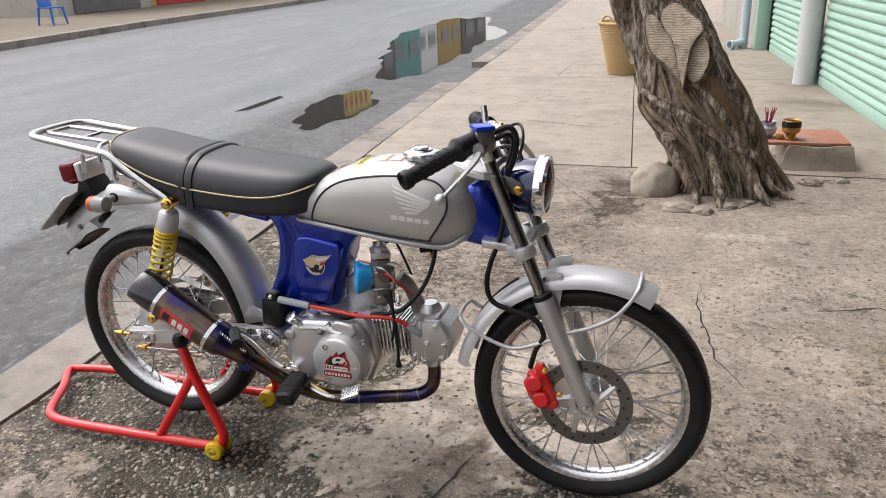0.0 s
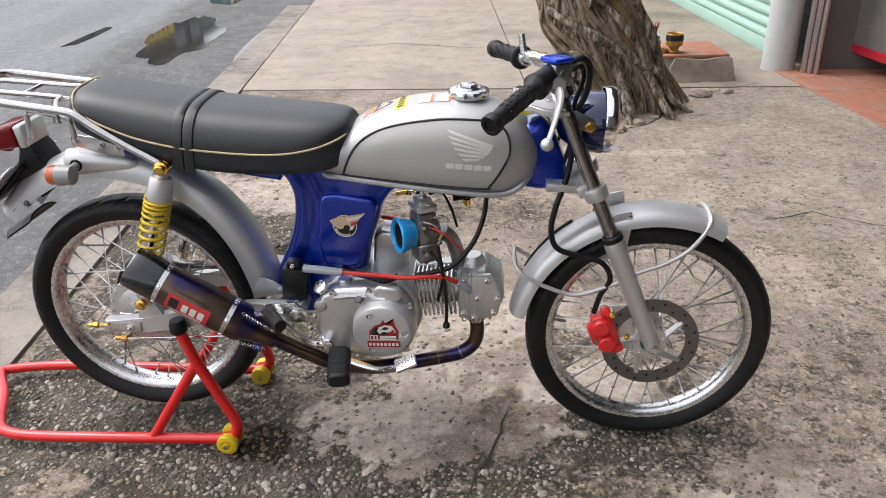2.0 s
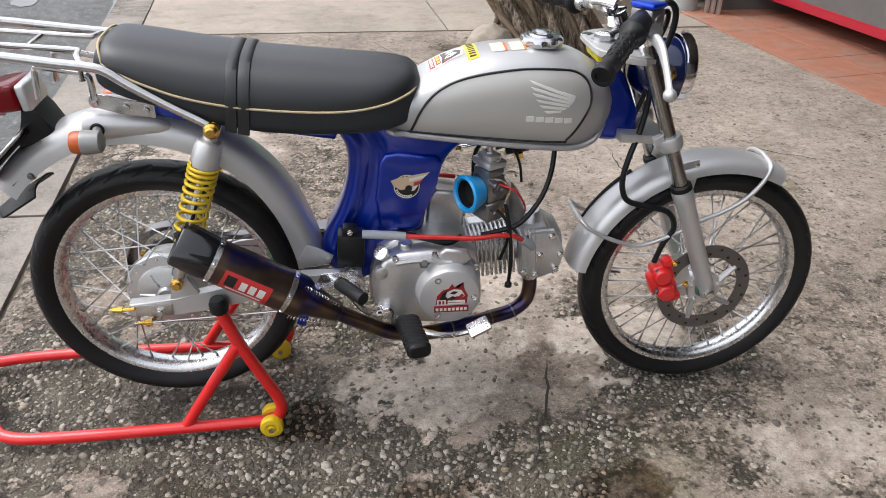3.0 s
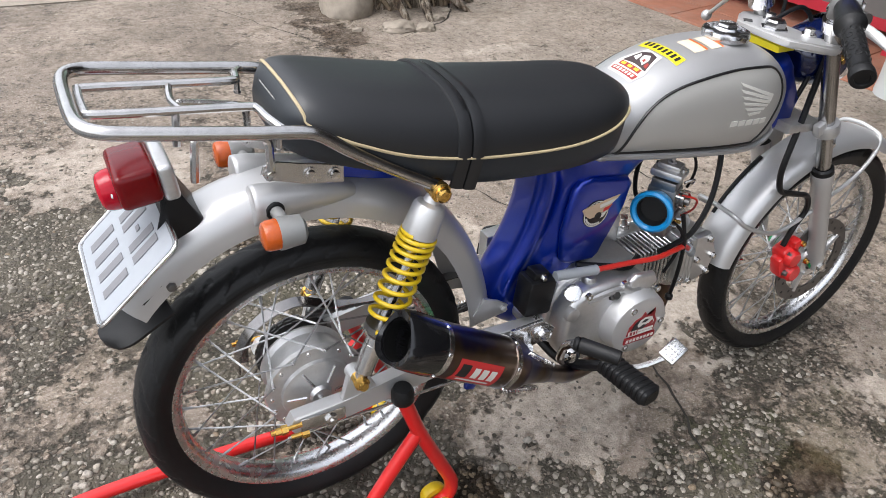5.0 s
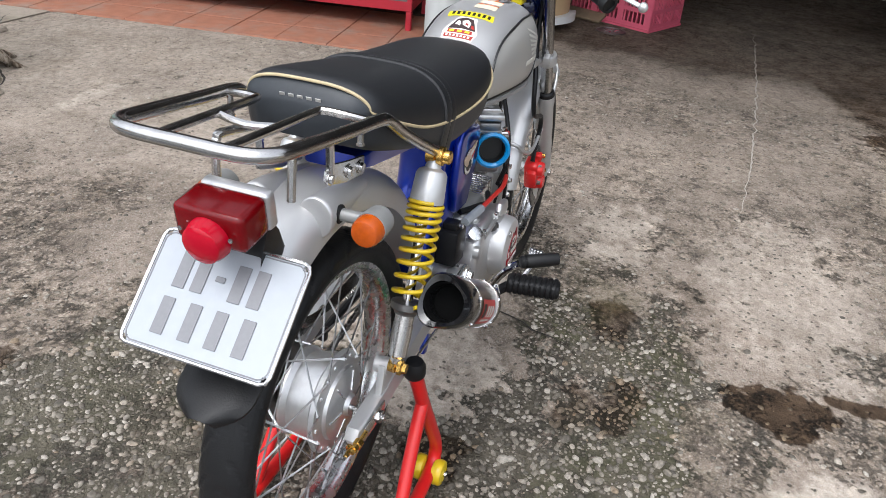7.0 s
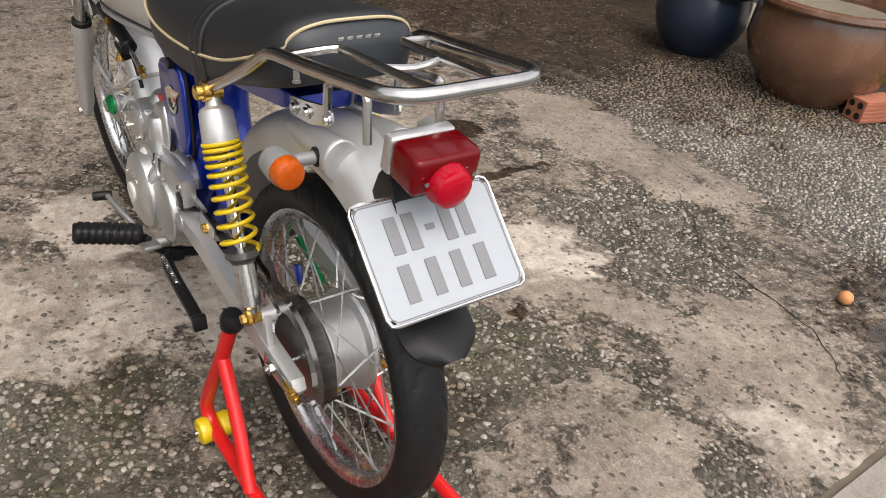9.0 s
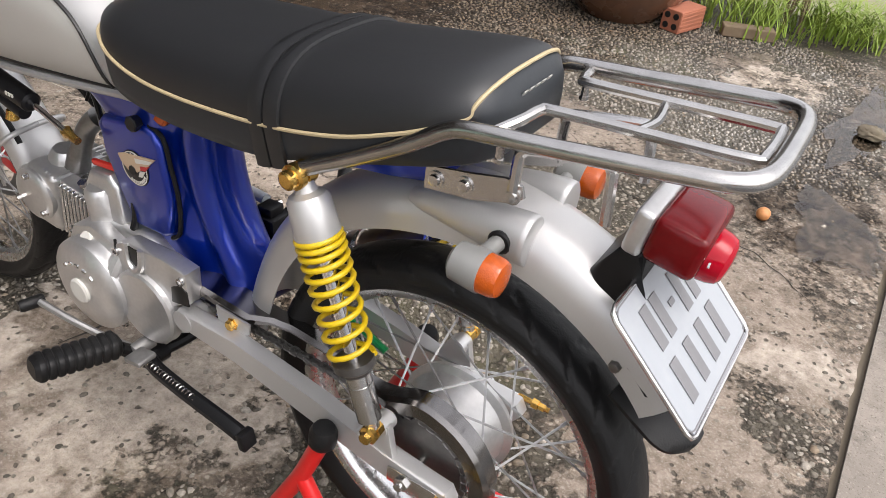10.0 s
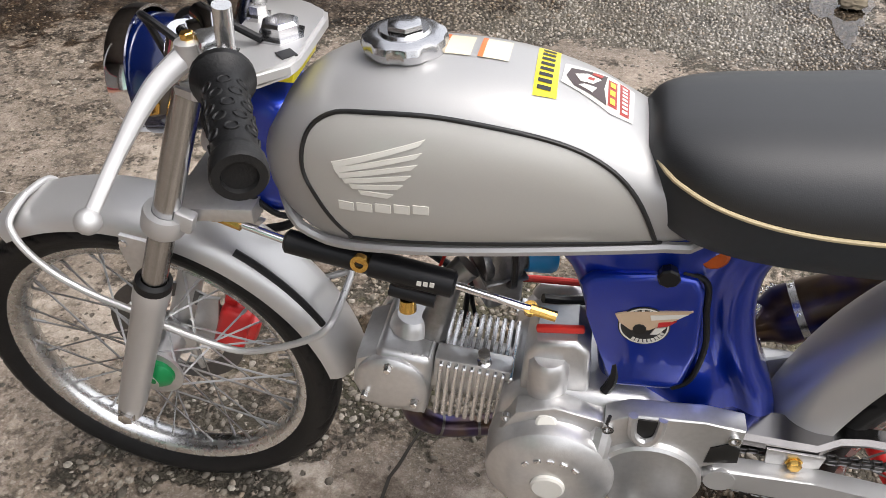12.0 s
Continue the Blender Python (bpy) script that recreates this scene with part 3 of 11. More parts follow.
S_W = [(0.262, 0.060), (0.275, 0.084), (0.30, 0.099), (0.35, 0.110), (0.45, 0.118), (0.6, 0.119), (0.72, 0.113), (0.79, 0.100), (0.83, 0.074), (0.848, 0.045)]


def seat_at(x):
    zt, zb, zp, w = glide(x, S_TOP), glide(x, S_BOT), glide(x, S_PIPE), glide(x, S_W)
    return zt, zb, max(zb + 0.01, min(zp, zt - 0.004)), w


bm = bmesh.new()
rings = []
for x in [0.262, 0.265, 0.27] + list(np.linspace(0.28, 0.83, 44)) + [0.837, 0.843, 0.848]:
    zt, zb, zp, w = seat_at(x)
    ring = []
    for k in range(25):
        a = math.pi * k / 24
        ring.append(Vector((x, w * math.copysign(abs(math.cos(a)) ** 0.62, math.cos(a)), zp + (zt - zp) * math.sin(a) ** 0.9)))
    for f, wf in ((0.3, 0.995), (0.65, 0.975), (0.93, 0.94)):
        ring.append(Vector((x, -w * wf, zp + (zb - zp) * f)))
    ring += [Vector((x, -w * 0.88, zb)), Vector((x, 0, zb)), Vector((x, w * 0.88, zb))]
    for f, wf in ((0.93, 0.94), (0.65, 0.975), (0.3, 0.995)):
        ring.append(Vector((x, w * wf, zp + (zb - zp) * f)))
    rings.append(ring)
loft(bm, rings)
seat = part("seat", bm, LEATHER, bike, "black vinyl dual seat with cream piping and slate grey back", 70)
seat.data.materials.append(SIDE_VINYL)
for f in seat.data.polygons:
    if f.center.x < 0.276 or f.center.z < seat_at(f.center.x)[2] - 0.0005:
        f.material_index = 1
bm = bmesh.new()
side_pts = [(x, seat_at(x)) for x in list(np.linspace(0.30, 0.83, 26))]
loop = [(x, -(s[3] + 0.0022), s[2]) for x, s in side_pts] + [(0.846, -0.035, 0.771), (0.850, 0, 0.772), (0.846, 0.035, 0.771)] + [(x, s[3] + 0.0022, s[2]) for x, s in side_pts[::-1]] + [(0.2775 + 0.010 * abs(math.cos(a)) ** 3, (seat_at(0.28)[3] + 0.002) * math.copysign(abs(math.cos(a)) ** 0.62, math.cos(a)), seat_at(0.28)[2] + (seat_at(0.28)[0] + 0.002 - seat_at(0.28)[2]) * math.sin(a) ** 0.9) for a in np.linspace(0.12, math.pi - 0.12, 17)]
tube(bm, loop, 0.0023, 7, 3, True)
part("piping", bm, CREAM, seat, "cream piping cord")
# strap: two parallel folded bands across the seat
for dx, r in ((0.0, 0.0), (0.022, 0.0)):
    bm = bmesh.new()
    rings = []
    for dd, oo in ((-0.0105, 0.0005), (-0.0095, 0.004), (0.0, 0.0052), (0.0095, 0.004), (0.0105, 0.0005)):
        ring = []
        for k in range(37):
            f = -1.0 + 2.0 * k / 36
            x = 0.508 + dx + dd - 0.012 * abs(f) ** 2
            zt, zb, zp, w = seat_at(x)
            if abs(f) < 0.7:
                a = math.pi / 2 * (1 - f / 0.7)
                y = w * math.copysign(abs(math.cos(a)) ** 0.62, math.cos(a))
                z = zp + (zt - zp) * math.sin(a) ** 0.9
            else:
                g = (abs(f) - 0.7) / 0.3
                y, z = math.copysign(w * (1 - 0.05 * g), f), zp + (zb - zp - 0.006) * g
            out = Vector((0, y * 0.9, (z - zp) + 0.03 if abs(f) < 0.7 else 0.0)).normalized()
            ring.append(Vector((x, y, z)) + out * oo)
        rings.append(ring)
    vs = [[bm.verts.new(p) for p in ring] for ring in rings]
    for u, v in zip(vs, vs[1:]):
        for k in range(36):
            bm.faces.new((u[k], u[k + 1], v[k + 1], v[k]))
    part("strap", bm, LEATHER, seat, "black vinyl grab strap", 60)
bm = bmesh.new()
prism(bm, [(0.33, 0.765), (0.44, 0.735), (0.52, 0.706), (0.62, 0.692), (0.80, 0.697), (0.80, 0.712), (0.52, 0.722), (0.33, 0.782)], -0.09, 0.09, 0.006)
part("seat_pan", bm, PLASTIC, seat)

# ---- pressed steel frame ----
F_REAR = [(0.328, 0.690), (0.345, 0.662), (0.37, 0.642), (0.395, 0.636), (0.44, 0.648), (0.496, 0.676), (0.553, 0.695), (0.61, 0.702), (0.65, 0.694), (0.68, 0.672), (0.70, 0.640)]
F_FRONT = [(0.328, 0.730), (0.345, 0.772), (0.37, 0.806), (0.395, 0.832), (0.44, 0.853), (0.496, 0.864), (0.553, 0.884), (0.60, 0.902), (0.63, 0.925), (0.66, 0.965), (0.70, 1.03)]
bm = bmesh.new()
rings = []
for z in np.linspace(0.328, 0.70, 34):
    xr, xf = glide(z, F_REAR), glide(z, F_FRONT)
    xc, ha = (xr + xf) / 2, (xf - xr) / 2
    w = glide(z, [(0.328, 0.034), (0.36, 0.044), (0.42, 0.049), (0.52, 0.050), (0.60, 0.052), (0.66, 0.060), (0.70, 0.064)])
    ring = []
    for k in range(64):
        t = 2 * math.pi * k / 64
        cc, ss = math.cos(t), math.sin(t)
        x = xc + ha * math.copysign(abs(cc) ** 0.55, cc)
        d = x - xr
        flute = 1 - 0.26 * math.exp(-((d - 0.050) / 0.017) ** 2) * min(1, max(0, (z - 0.36) / 0.05)) + 0.05 * math.exp(-((d - 0.022) / 0.014) ** 2)
        ring.append(Vector((x, w * math.copysign(abs(ss) ** 0.45, ss) * flute, z)))
    rings.append(ring)
loft(bm, rings)
prism(bm, [(0.345, 0.716), (0.40, 0.706), (0.50, 0.688), (0.68, 0.655), (0.70, 0.70), (0.55, 0.71), (0.42, 0.730), (0.347, 0.740)], -0.044, 0.044, 0.008, 2)
prism(bm, [(0.90, 0.665), (1.19, 0.650), (1.19, 0.72), (0.90, 0.74)], -0.040, 0.040, 0.010, 2)
frame_body = part("frame", bm, BLUE, bike, "deep blue metallic pressed-steel backbone frame", 60)
for side in (-1, 1):
    bm = bmesh.new()
    y0, y1 = sorted((side * 0.046, side * 0.063))
    prism(bm, [(0.775, 0.630), (0.800, 0.634), (0.880, 0.620), (0.892, 0.606), (0.880, 0.565), (0.860, 0.512), (0.847, 0.466), (0.834, 0.455), (0.775, 0.460), (0.760, 0.472), (0.754, 0.53), (0.764, 0.612)], y0, y1, 0.012, 5)
    part("side_cover", bm, BLUE, frame_body, "glossy blue side cover", 45)
    # dark rubber seal round the left cover's rear edge
    bm = bmesh.new()
    if side > 0:
        tube(bm, [(0.790, side * 0.0535, 0.633), (0.764, side * 0.0535, 0.622), (0.756, side * 0.0525, 0.580), (0.747, side * 0.0525, 0.530), (0.752, side * 0.0525, 0.475), (0.770, side * 0.0525, 0.456)], 0.0036, 8, 5)
        part("cover_seal", bm, RUBBER, frame_body)
    # round badge with a pale wing across it
    bc = Vector((0.818, side * 0.0632, 0.560))
    bm = bmesh.new()
    lathe(bm, bc, (0, side, 0), [(0, 0.0275), (0.0012, 0.0275), (0.0015, 0.027), (0.0015, 0)], 28)
    badge = part("badge", bm, BLACK, frame_body, "round black badge with a cream wing")
    bm = bmesh.new()
    lathe(bm, bc + Vector((0, side * 0.0015, 0)), (0, side, 0), [(0, 0.0262), (0.0003, 0.0262), (0.0003, 0.0245), (0, 0.0245)], 28, True)
    part("badge_ring", bm, STICKER_WHITE, frame_body)
    for k in range(13):
        t = radians(200 + 140 * k / 12) if k < 9 else radians(60 + 60 * (k - 9) / 3)
        bm = bmesh.new()
        box(bm, bc + Vector((math.cos(t) * 0.0215, side * 0.0018, math.sin(t) * 0.0215)), (0.0030, 0.0008, 0.0042), turn(0, 90 - math.degrees(t), 0))
        part("badge_bar", bm, STICKER_WHITE, frame_body)
    for poly, mt in (([(0.786, 0.573), (0.800, 0.579), (0.864, 0.590), (0.850, 0.576), (0.838, 0.567), (0.824, 0.556), (0.805, 0.553), (0.792, 0.562)], STICKER_BEIGE),
                     ([(0.822, 0.578), (0.860, 0.586), (0.852, 0.579), (0.824, 0.571)], STICKER_WHITE), ([(0.832, 0.569), (0.850, 0.574), (0.842, 0.565), (0.832, 0.562)], STICKER_RED),
                     ([(0.830, 0.560), (0.841, 0.563), (0.834, 0.552), (0.826, 0.550)], STICKER_WHITE)):
        bm = bmesh.new()
        lift = 0.0024 if mt is STICKER_BEIGE else 0.0030
        y0, y1 = sorted((bc.y, bc.y + side * lift))
        prism(bm, poly if side < 0 else [(2 * bc.x - px, pz) for px, pz in poly[::-1]], y0, y1)
        part("badge_wing", bm, mt, frame_body)
    bm = bmesh.new()
    lathe(bm, bc + Vector((0.004, side * 0.0024, -0.004)), (0, side, 0), [(0, 0.0075), (0.0012, 0.007), (0.0012, 0)], 10)
    part("badge_cog", bm, BLACK, frame_body)
bm = bmesh.new()
lathe(bm, (0.765, 0.048, 0.657), (0, 1, 0), [(0, 0.016), (0.006, 0.016), (0.009, 0.012), (0.010, 0)], 24)
part("side_reflector", bm, ORANGE_LENS, frame_body, "round orange reflector")
bm = bmesh.new()
lathe(bm, (0.805, 0.058, 0.635), (0, 1, 0), [(0, 0.010), (0.012, 0.012), (0.014, 0.010), (0.014, 0)], 8)
part("cover_knob", bm, PLASTIC, frame_body)
# neck cover between the tank and the fork
bm = bmesh.new()
prism(bm, [(1.17, 0.74), (1.20, 0.775), (1.235, 0.79), (1.255, 0.77), (1.285, 0.70), (1.297, 0.655), (1.285, 0.640), (1.235, 0.634), (1.20, 0.640), (1.18, 0.68)], -0.046, 0.046, 0.020, 4)
part("neck_cover", bm, BLUE, bike, "glossy blue neck cover", 45)

# ---- mudguards ----
def guard(name, c, table, width, drop, a0, a1, label, mat=SILVER, wt=None):
    bm = bmesh.new()
    outer, inner = [], []
    n = 46
    for i in range(n + 1):
        a = radians(a0 + (a1 - a0) * i / n)
        r = glide(math.degrees(a), table)
        w = width if wt is None else glide(math.degrees(a), wt)
        d = drop if not isinstance(drop, list) else glide(math.degrees(a), drop)
        ro, ri = [], []
        for k in range(15):
            b = math.pi * k / 14
            y = w * math.copysign(abs(math.cos(b)) ** 0.7, math.cos(b))
            hh = math.sin(b) ** 0.75
            for lst, th in ((ro, 0.0), (ri, 0.0025)):
                rad = r - d + (d - th) * hh
                lst.append(Vector((c.x + math.cos(a) * rad, c.y + y * (1 - th / w), c.z + math.sin(a) * rad)))
        outer.append([bm.verts.new(p) for p in ro])
        inner.append([bm.verts.new(p) for p in ri])
    for grid, flip in ((outer, False), (inner, True)):
        for u, v in zip(grid, grid[1:]):
            for k in range(14):
                bm.faces.new((u[k], u[k + 1], v[k + 1], v[k]) if not flip else (u[k + 1], u[k], v[k], v[k + 1]))
    for i in range(n):
        for k in (0, 14):
            bm.faces.new((outer[i][k], outer[i + 1][k], inner[i + 1][k], inner[i][k]))
    for i in (0, n):
        for k in range(14):
            bm.faces.new((outer[i][k], outer[i][k + 1], inner[i][k + 1], inner[i][k]))
    return part(name, bm, mat, bike, label, 45)


rear_guard = guard("rear_mudguard", RA, [(5, 0.336), (12, 0.340), (25, 0.346), (40, 0.360), (55, 0.376), (75, 0.390), (100, 0.404), (120, 0.402), (140, 0.392), (152, 0.380)], 0.056, 0.055, 10, 136,
                   "silver painted steel rear mudguard")
front_guard = guard("front_mudguard", FA, [(30, 0.308), (60, 0.309), (90, 0.311), (130, 0.314), (170, 0.318)], 0.050, 0.032, 62, 169, "silver painted front mudguard with bent wire stays")
# bosses with the rear indicators
for side in (-1, 1):
    bm = bmesh.new()
    rings = []
    for x, r, yy, zz in ((0.376, 0.004, 0.050, 0.690), (0.370, 0.012, 0.051, 0.691), (0.350, 0.0165, 0.053, 0.694), (0.30, 0.0215, 0.056, 0.698), (0.255, 0.0275, 0.057, 0.700), (0.228, 0.0300, 0.057, 0.700), (0.2215, 0.0295, 0.057, 0.700), (0.2205, 0.0275, 0.057, 0.700), (0.2205, 0.004, 0.057, 0.700)):
        rings.append([Vector((x, side * (yy - 0.012 + r * 0.85 * math.cos(2 * math.pi * k / 16)), zz + r * math.sin(2 * math.pi * k / 16))) for k in range(16)])
    loft(bm, rings)
    part("indicator_boss", bm, SILVER, rear_guard, "", 60)
    sig = Vector((0.240, side * 0.118, 0.698))
    bm = bmesh.new()
    rod(bm, (0.247, side * 0.058, 0.700), (0.25, side * 0.10, 0.699), 0.009, 0.009, 12)
    lathe(bm, (0.272, side * 0.118, 0.697), (-1, 0, 0), [(0, 0.0), (0.001, 0.013), (0.006, 0.020), (0.034, 0.0225), (0.038, 0.022), (0.038, 0.0)], 22)
    ind = part("indicator", bm, SIGNAL_GREY, bike, "silver indicator with a round orange lens")
    bm = bmesh.new()
    lathe(bm, (0.234, side * 0.118, 0.697), (-1, 0, 0), [(0, 0.021), (0.014, 0.0205), (0.019, 0.018), (0.021, 0.012), (0.0215, 0)], 22)
    part("lens", bm, ORANGE_LENS, ind, "orange plastic lens")
    bm = bmesh.new()
    lathe(bm, (0.247, side * 0.066, 0.700), (0, side, 0), [(0, 0.0130), (0.003, 0.0135), (0.005, 0.0115), (0.005, 0.008)], 16)
    part("grommet", bm, RUBBER, ind, "black rubber grommet")
# lower front end bracket of the rear mudguard
bm = bmesh.new()
prism(bm, [(0.590, 0.395), (0.610, 0.428), (0.640, 0.415), (0.662, 0.400), (0.655, 0.384), (0.60, 0.375)], -0.058, -0.052, 0.001)
bolt(bm, (0.652, -0.058, 0.396), (0, -1, 0), 0.006, 0.006)
part("mudguard_tab", bm, SILVER, rear_guard)

# ---- tail lamp, plate and flap ----
bm = bmesh.new()
box(bm, (0.122, 0, 0.755), (0.020, 0.092, 0.051), turn(0, -8, 0), 0.006, 3)
lamp = part("tail_lamp", bm, ALU, bike, "grey tail lamp base with a red lens")
bm = bmesh.new()
box(bm, (0.086, 0, 0.752), (0.054, 0.094, 0.050), turn(0, -8, 0), 0.009, 3)
part("lens", bm, RED_LENS, lamp, "deep red rectangular tail lens")
bm = bmesh.new()
lathe(bm, (0.062, 0, 0.737), (-1, 0, -0.12), [(0, 0.028), (0.010, 0.027), (0.018, 0.024), (0.021, 0.020), (0.023, 0.010), (0.0235, 0)], 26)
part("reflector", bm, RED_LENS_BRIGHT, lamp, "bright red round reflector")
for yy in (-0.033, 0.033):
    bm = bmesh.new()
    lathe(bm, (0.055, yy, 0.745), (-1, 0, 0), [(0, 0.003), (0.002, 0.003), (0.002, 0)], 8)
    part("lens_screw", bm, STEEL, lamp)
bm = bmesh.new()
prism(bm, [(0.108, 0.735), (0.132, 0.738), (0.142, 0.720), (0.160, 0.690), (0.150, 0.672), (0.118, 0.660), (0.09, 0.655), (0.085, 0.668), (0.108, 0.690)], -0.040, 0.040, 0.008, 3)
part("lamp_bracket", bm, PLASTIC, bike, "black plastic lamp bracket", 45)
down = Vector((-0.73, 0, -0.683)).normalized()
out = Vector((-0.683, 0, 0.73)).normalized()
pc = Vector((0.060, -0.001, 0.650))
prot = Matrix((down, Vector((0, 1, 0)), out)).transposed()


def on_plate(u, v, h=0.0):
    """A place on the plate: u down, v to the machine's left, h out of it."""
    return pc + down * u + Vector((0, v, 0)) + out * h


bm = bmesh.new()
tmp = bmesh.new()
bmesh.ops.create_cube(tmp, size=1)
for v in tmp.verts:
    v.co = Vector((v.co.x * 0.149, v.co.y * 0.203, v.co.z * 0.002))
bmesh.ops.bevel(tmp, geom=[e for e in tmp.edges if abs(e.verts[0].co.z - e.verts[1].co.z) > 0.001], offset=0.010, segments=4, affect="EDGES")
bmesh.ops.transform(tmp, matrix=Matrix.Translation(pc) @ prot.to_4x4(), verts=tmp.verts)
merge(bm, tmp)
plate = part("number_plate", bm, PLATE_WHITE, bike, "white number plate with two rows of grey bars")
bm = bmesh.new()
corner = [(su * (0.0705 - 0.010 + 0.010 * math.cos(a)), sv * (0.0975 - 0.010 + 0.010 * math.sin(a))) for su, sv, aa in ((1, 1, (0, 45, 90)), (-1, 1, (90, 45, 0)), (-1, -1, (0, 45, 90)), (1, -1, (90, 45, 0))) for a in [radians(q) for q in aa]]
tube(bm, [on_plate(u * 1.045, v * 1.035, 0.0008) for u, v in corner], 0.0026, 8, 1, True, False)
part("plate_frame", bm, STEEL, plate, "thin steel plate frame")
bm = bmesh.new()
tube(bm, [on_plate(u * 0.985, v * 0.99, 0.0009) for u, v in corner], 0.0010, 6, 1, True, False)
part("plate_border", bm, PLATE_GREY, plate)
for row, cells in ((-0.028, (0.055, 0.030, 0.004, -0.022, -0.048)), (0.031, (0.058, 0.020, -0.016, -0.053))):
    for v in cells:
        bm = bmesh.new()
        dash = row < 0 and abs(v - 0.004) < 1e-6
        size = (0.007, 0.013, 0.0012) if dash else (0.046, 0.017, 0.0012)
        box(bm, on_plate(row, v, 0.0018), size, prot, 0.0004, 1)
        part("plate_bar", bm, PLATE_GREY, plate)
bm = bmesh.new()
box(bm, on_plate(0.0, 0, -0.007), (0.13, 0.10, 0.008), prot, 0.003)
part("plate_backing", bm, PLASTIC, plate)
bm = bmesh.new()
d2 = Vector((-0.85, 0, -0.53)).normalized()
n2 = d2.cross(Vector((0, 1, 0)))
n2 = n2 if n2.x < 0 else -n2
fc = Vector((0.053, -0.003, 0.549))
top, low = [], []
for i in range(15):
    u = -0.048 + 0.108 * i / 14
    hw = 0.055 if u < 0.010 else 0.055 * max(0.12, 1 - ((u - 0.010) / 0.0502) ** 2.2) ** 0.5
    for lst, th in ((top, 0.0), (low, -0.004)):
        lst.append([bm.verts.new(fc + d2 * u + Vector((0, hw * k / 5, 0)) + n2 * (th - 0.012 * abs(k / 5) ** 3 - 0.05 * max(0, u - 0.03) ** 1.2)) for k in range(-5, 6)])
for lst in (top, low):
    for u, v in zip(lst, lst[1:]):
        for k in range(10):
            bm.faces.new((u[k], u[k + 1], v[k + 1], v[k]))
for i in range(14):
    for k in (0, 10):
        bm.faces.new((top[i][k], top[i + 1][k], low[i + 1][k], low[i][k]))
for i in (0, 14):
    for k in range(10):
        bm.faces.new((top[i][k], top[i][k + 1], low[i][k + 1], low[i][k]))
flap = part("mud_flap", bm, RUBBER, bike, "black plastic mud flap", 50)
for side in (-1, 1):
    bm = bmesh.new()
    prism(bm, [(0.062, 0.586), (0.090, 0.612), (0.116, 0.616), (0.110, 0.600), (0.072, 0.576)], side * 0.052 - 0.003, side * 0.052 + 0.003, 0.002)
    part("flap_tab", bm, PLASTIC, flap)
    bm = bmesh.new()
    bolt(bm, (0.103, side * 0.055, 0.606), (0, side, 0), 0.006, 0.006)
    part("flap_bolt", bm, DARK_STEEL, flap)

# ---- luggage rack ----
bm = bmesh.new()
half = [(0.462, -0.121, 0.722), (0.44, -0.119, 0.735), (0.40, -0.116, 0.757), (0.345, -0.113, 0.790), (0.318, -0.111, 0.808), (0.298, -0.110, 0.822), (0.275, -0.109, 0.830), (0.20, -0.106, 0.840), (0.08, -0.100, 0.857), (0.050, -0.094, 0.861), (0.034, -0.078, 0.863), (0.028, -0.05, 0.864)]
tube(bm, half + [(0.027, 0, 0.8645)] + [(x, -y, z) for x, y, z in half[::-1]], 0.0088, 12, 4)
rack = part("luggage_rack", bm, RACK_STEEL, bike, "chromed tube luggage rack behind the seat")
bm = bmesh.new()
inner = [(0.258, -0.105, 0.832), (0.243, -0.075, 0.840), (0.238, -0.050, 0.842), (0.225, -0.043, 0.843), (0.12, -0.042, 0.852), (0.052, -0.040, 0.858), (0.043, -0.030, 0.859)]
tube(bm, inner + [(x, -y, z) for x, y, z in inner[::-1]], 0.0055, 10, 4)
part("inner_loop", bm, RACK_STEEL, rack)
for x, z in ((0.15, 0.848),):
    bm = bmesh.new()
    tube(bm, [(x, -0.042, z), (x - 0.006, 0.0, z - 0.003), (x, 0.042, z)], 0.0048, 8, 3)
    part("cross_bar", bm, RACK_STEEL, rack)
for side in (-1, 1):
    bm = bmesh.new()
    tube(bm, [(0.25, side * 0.094, 0.835), (0.25, side * 0.094, 0.806)], 0.0042, 8, smooth=False)
    lathe(bm, (0.25, side * 0.094, 0.806), (0, 0, -1), [(0, 0.0055), (0.004, 0.0055), (0.004, 0)], 8)
    part("rack_peg", bm, RACK_STEEL, rack)
    bm = bmesh.new()
    tube(bm, [(0.152, side * 0.052, 0.756), (0.156, side * 0.052, 0.802), (0.159, side * 0.052, 0.812), (0.168, side * 0.052, 0.816), (0.234, side * 0.052, 0.803), (0.245, side * 0.052, 0.798), (0.249, side * 0.052, 0.788), (0.249, side * 0.052, 0.744)], 0.0058, 8, 4)
    part("rack_stay", bm, STEEL, rack)
    bm = bmesh.new()
    prism(bm, [(0.236, 0.748), (0.240, 0.760), (0.259, 0.763), (0.300, 0.752), (0.352, 0.742), (0.352, 0.714), (0.294, 0.723), (0.246, 0.738)], side * 0.050 - 0.002, side * 0.050 + 0.002, 0.0006, 1)
    for bx, bz in ((0.249, 0.747), (0.303, 0.737), (0.338, 0.730)):
        lathe(bm, (bx, side * 0.052, bz), (0, side, 0), [(0, 0.010), (0.002, 0.010), (0.002, 0.007), (0.006, 0.006), (0.007, 0)], 12)
    part("rack_bracket", bm, STEEL, rack)

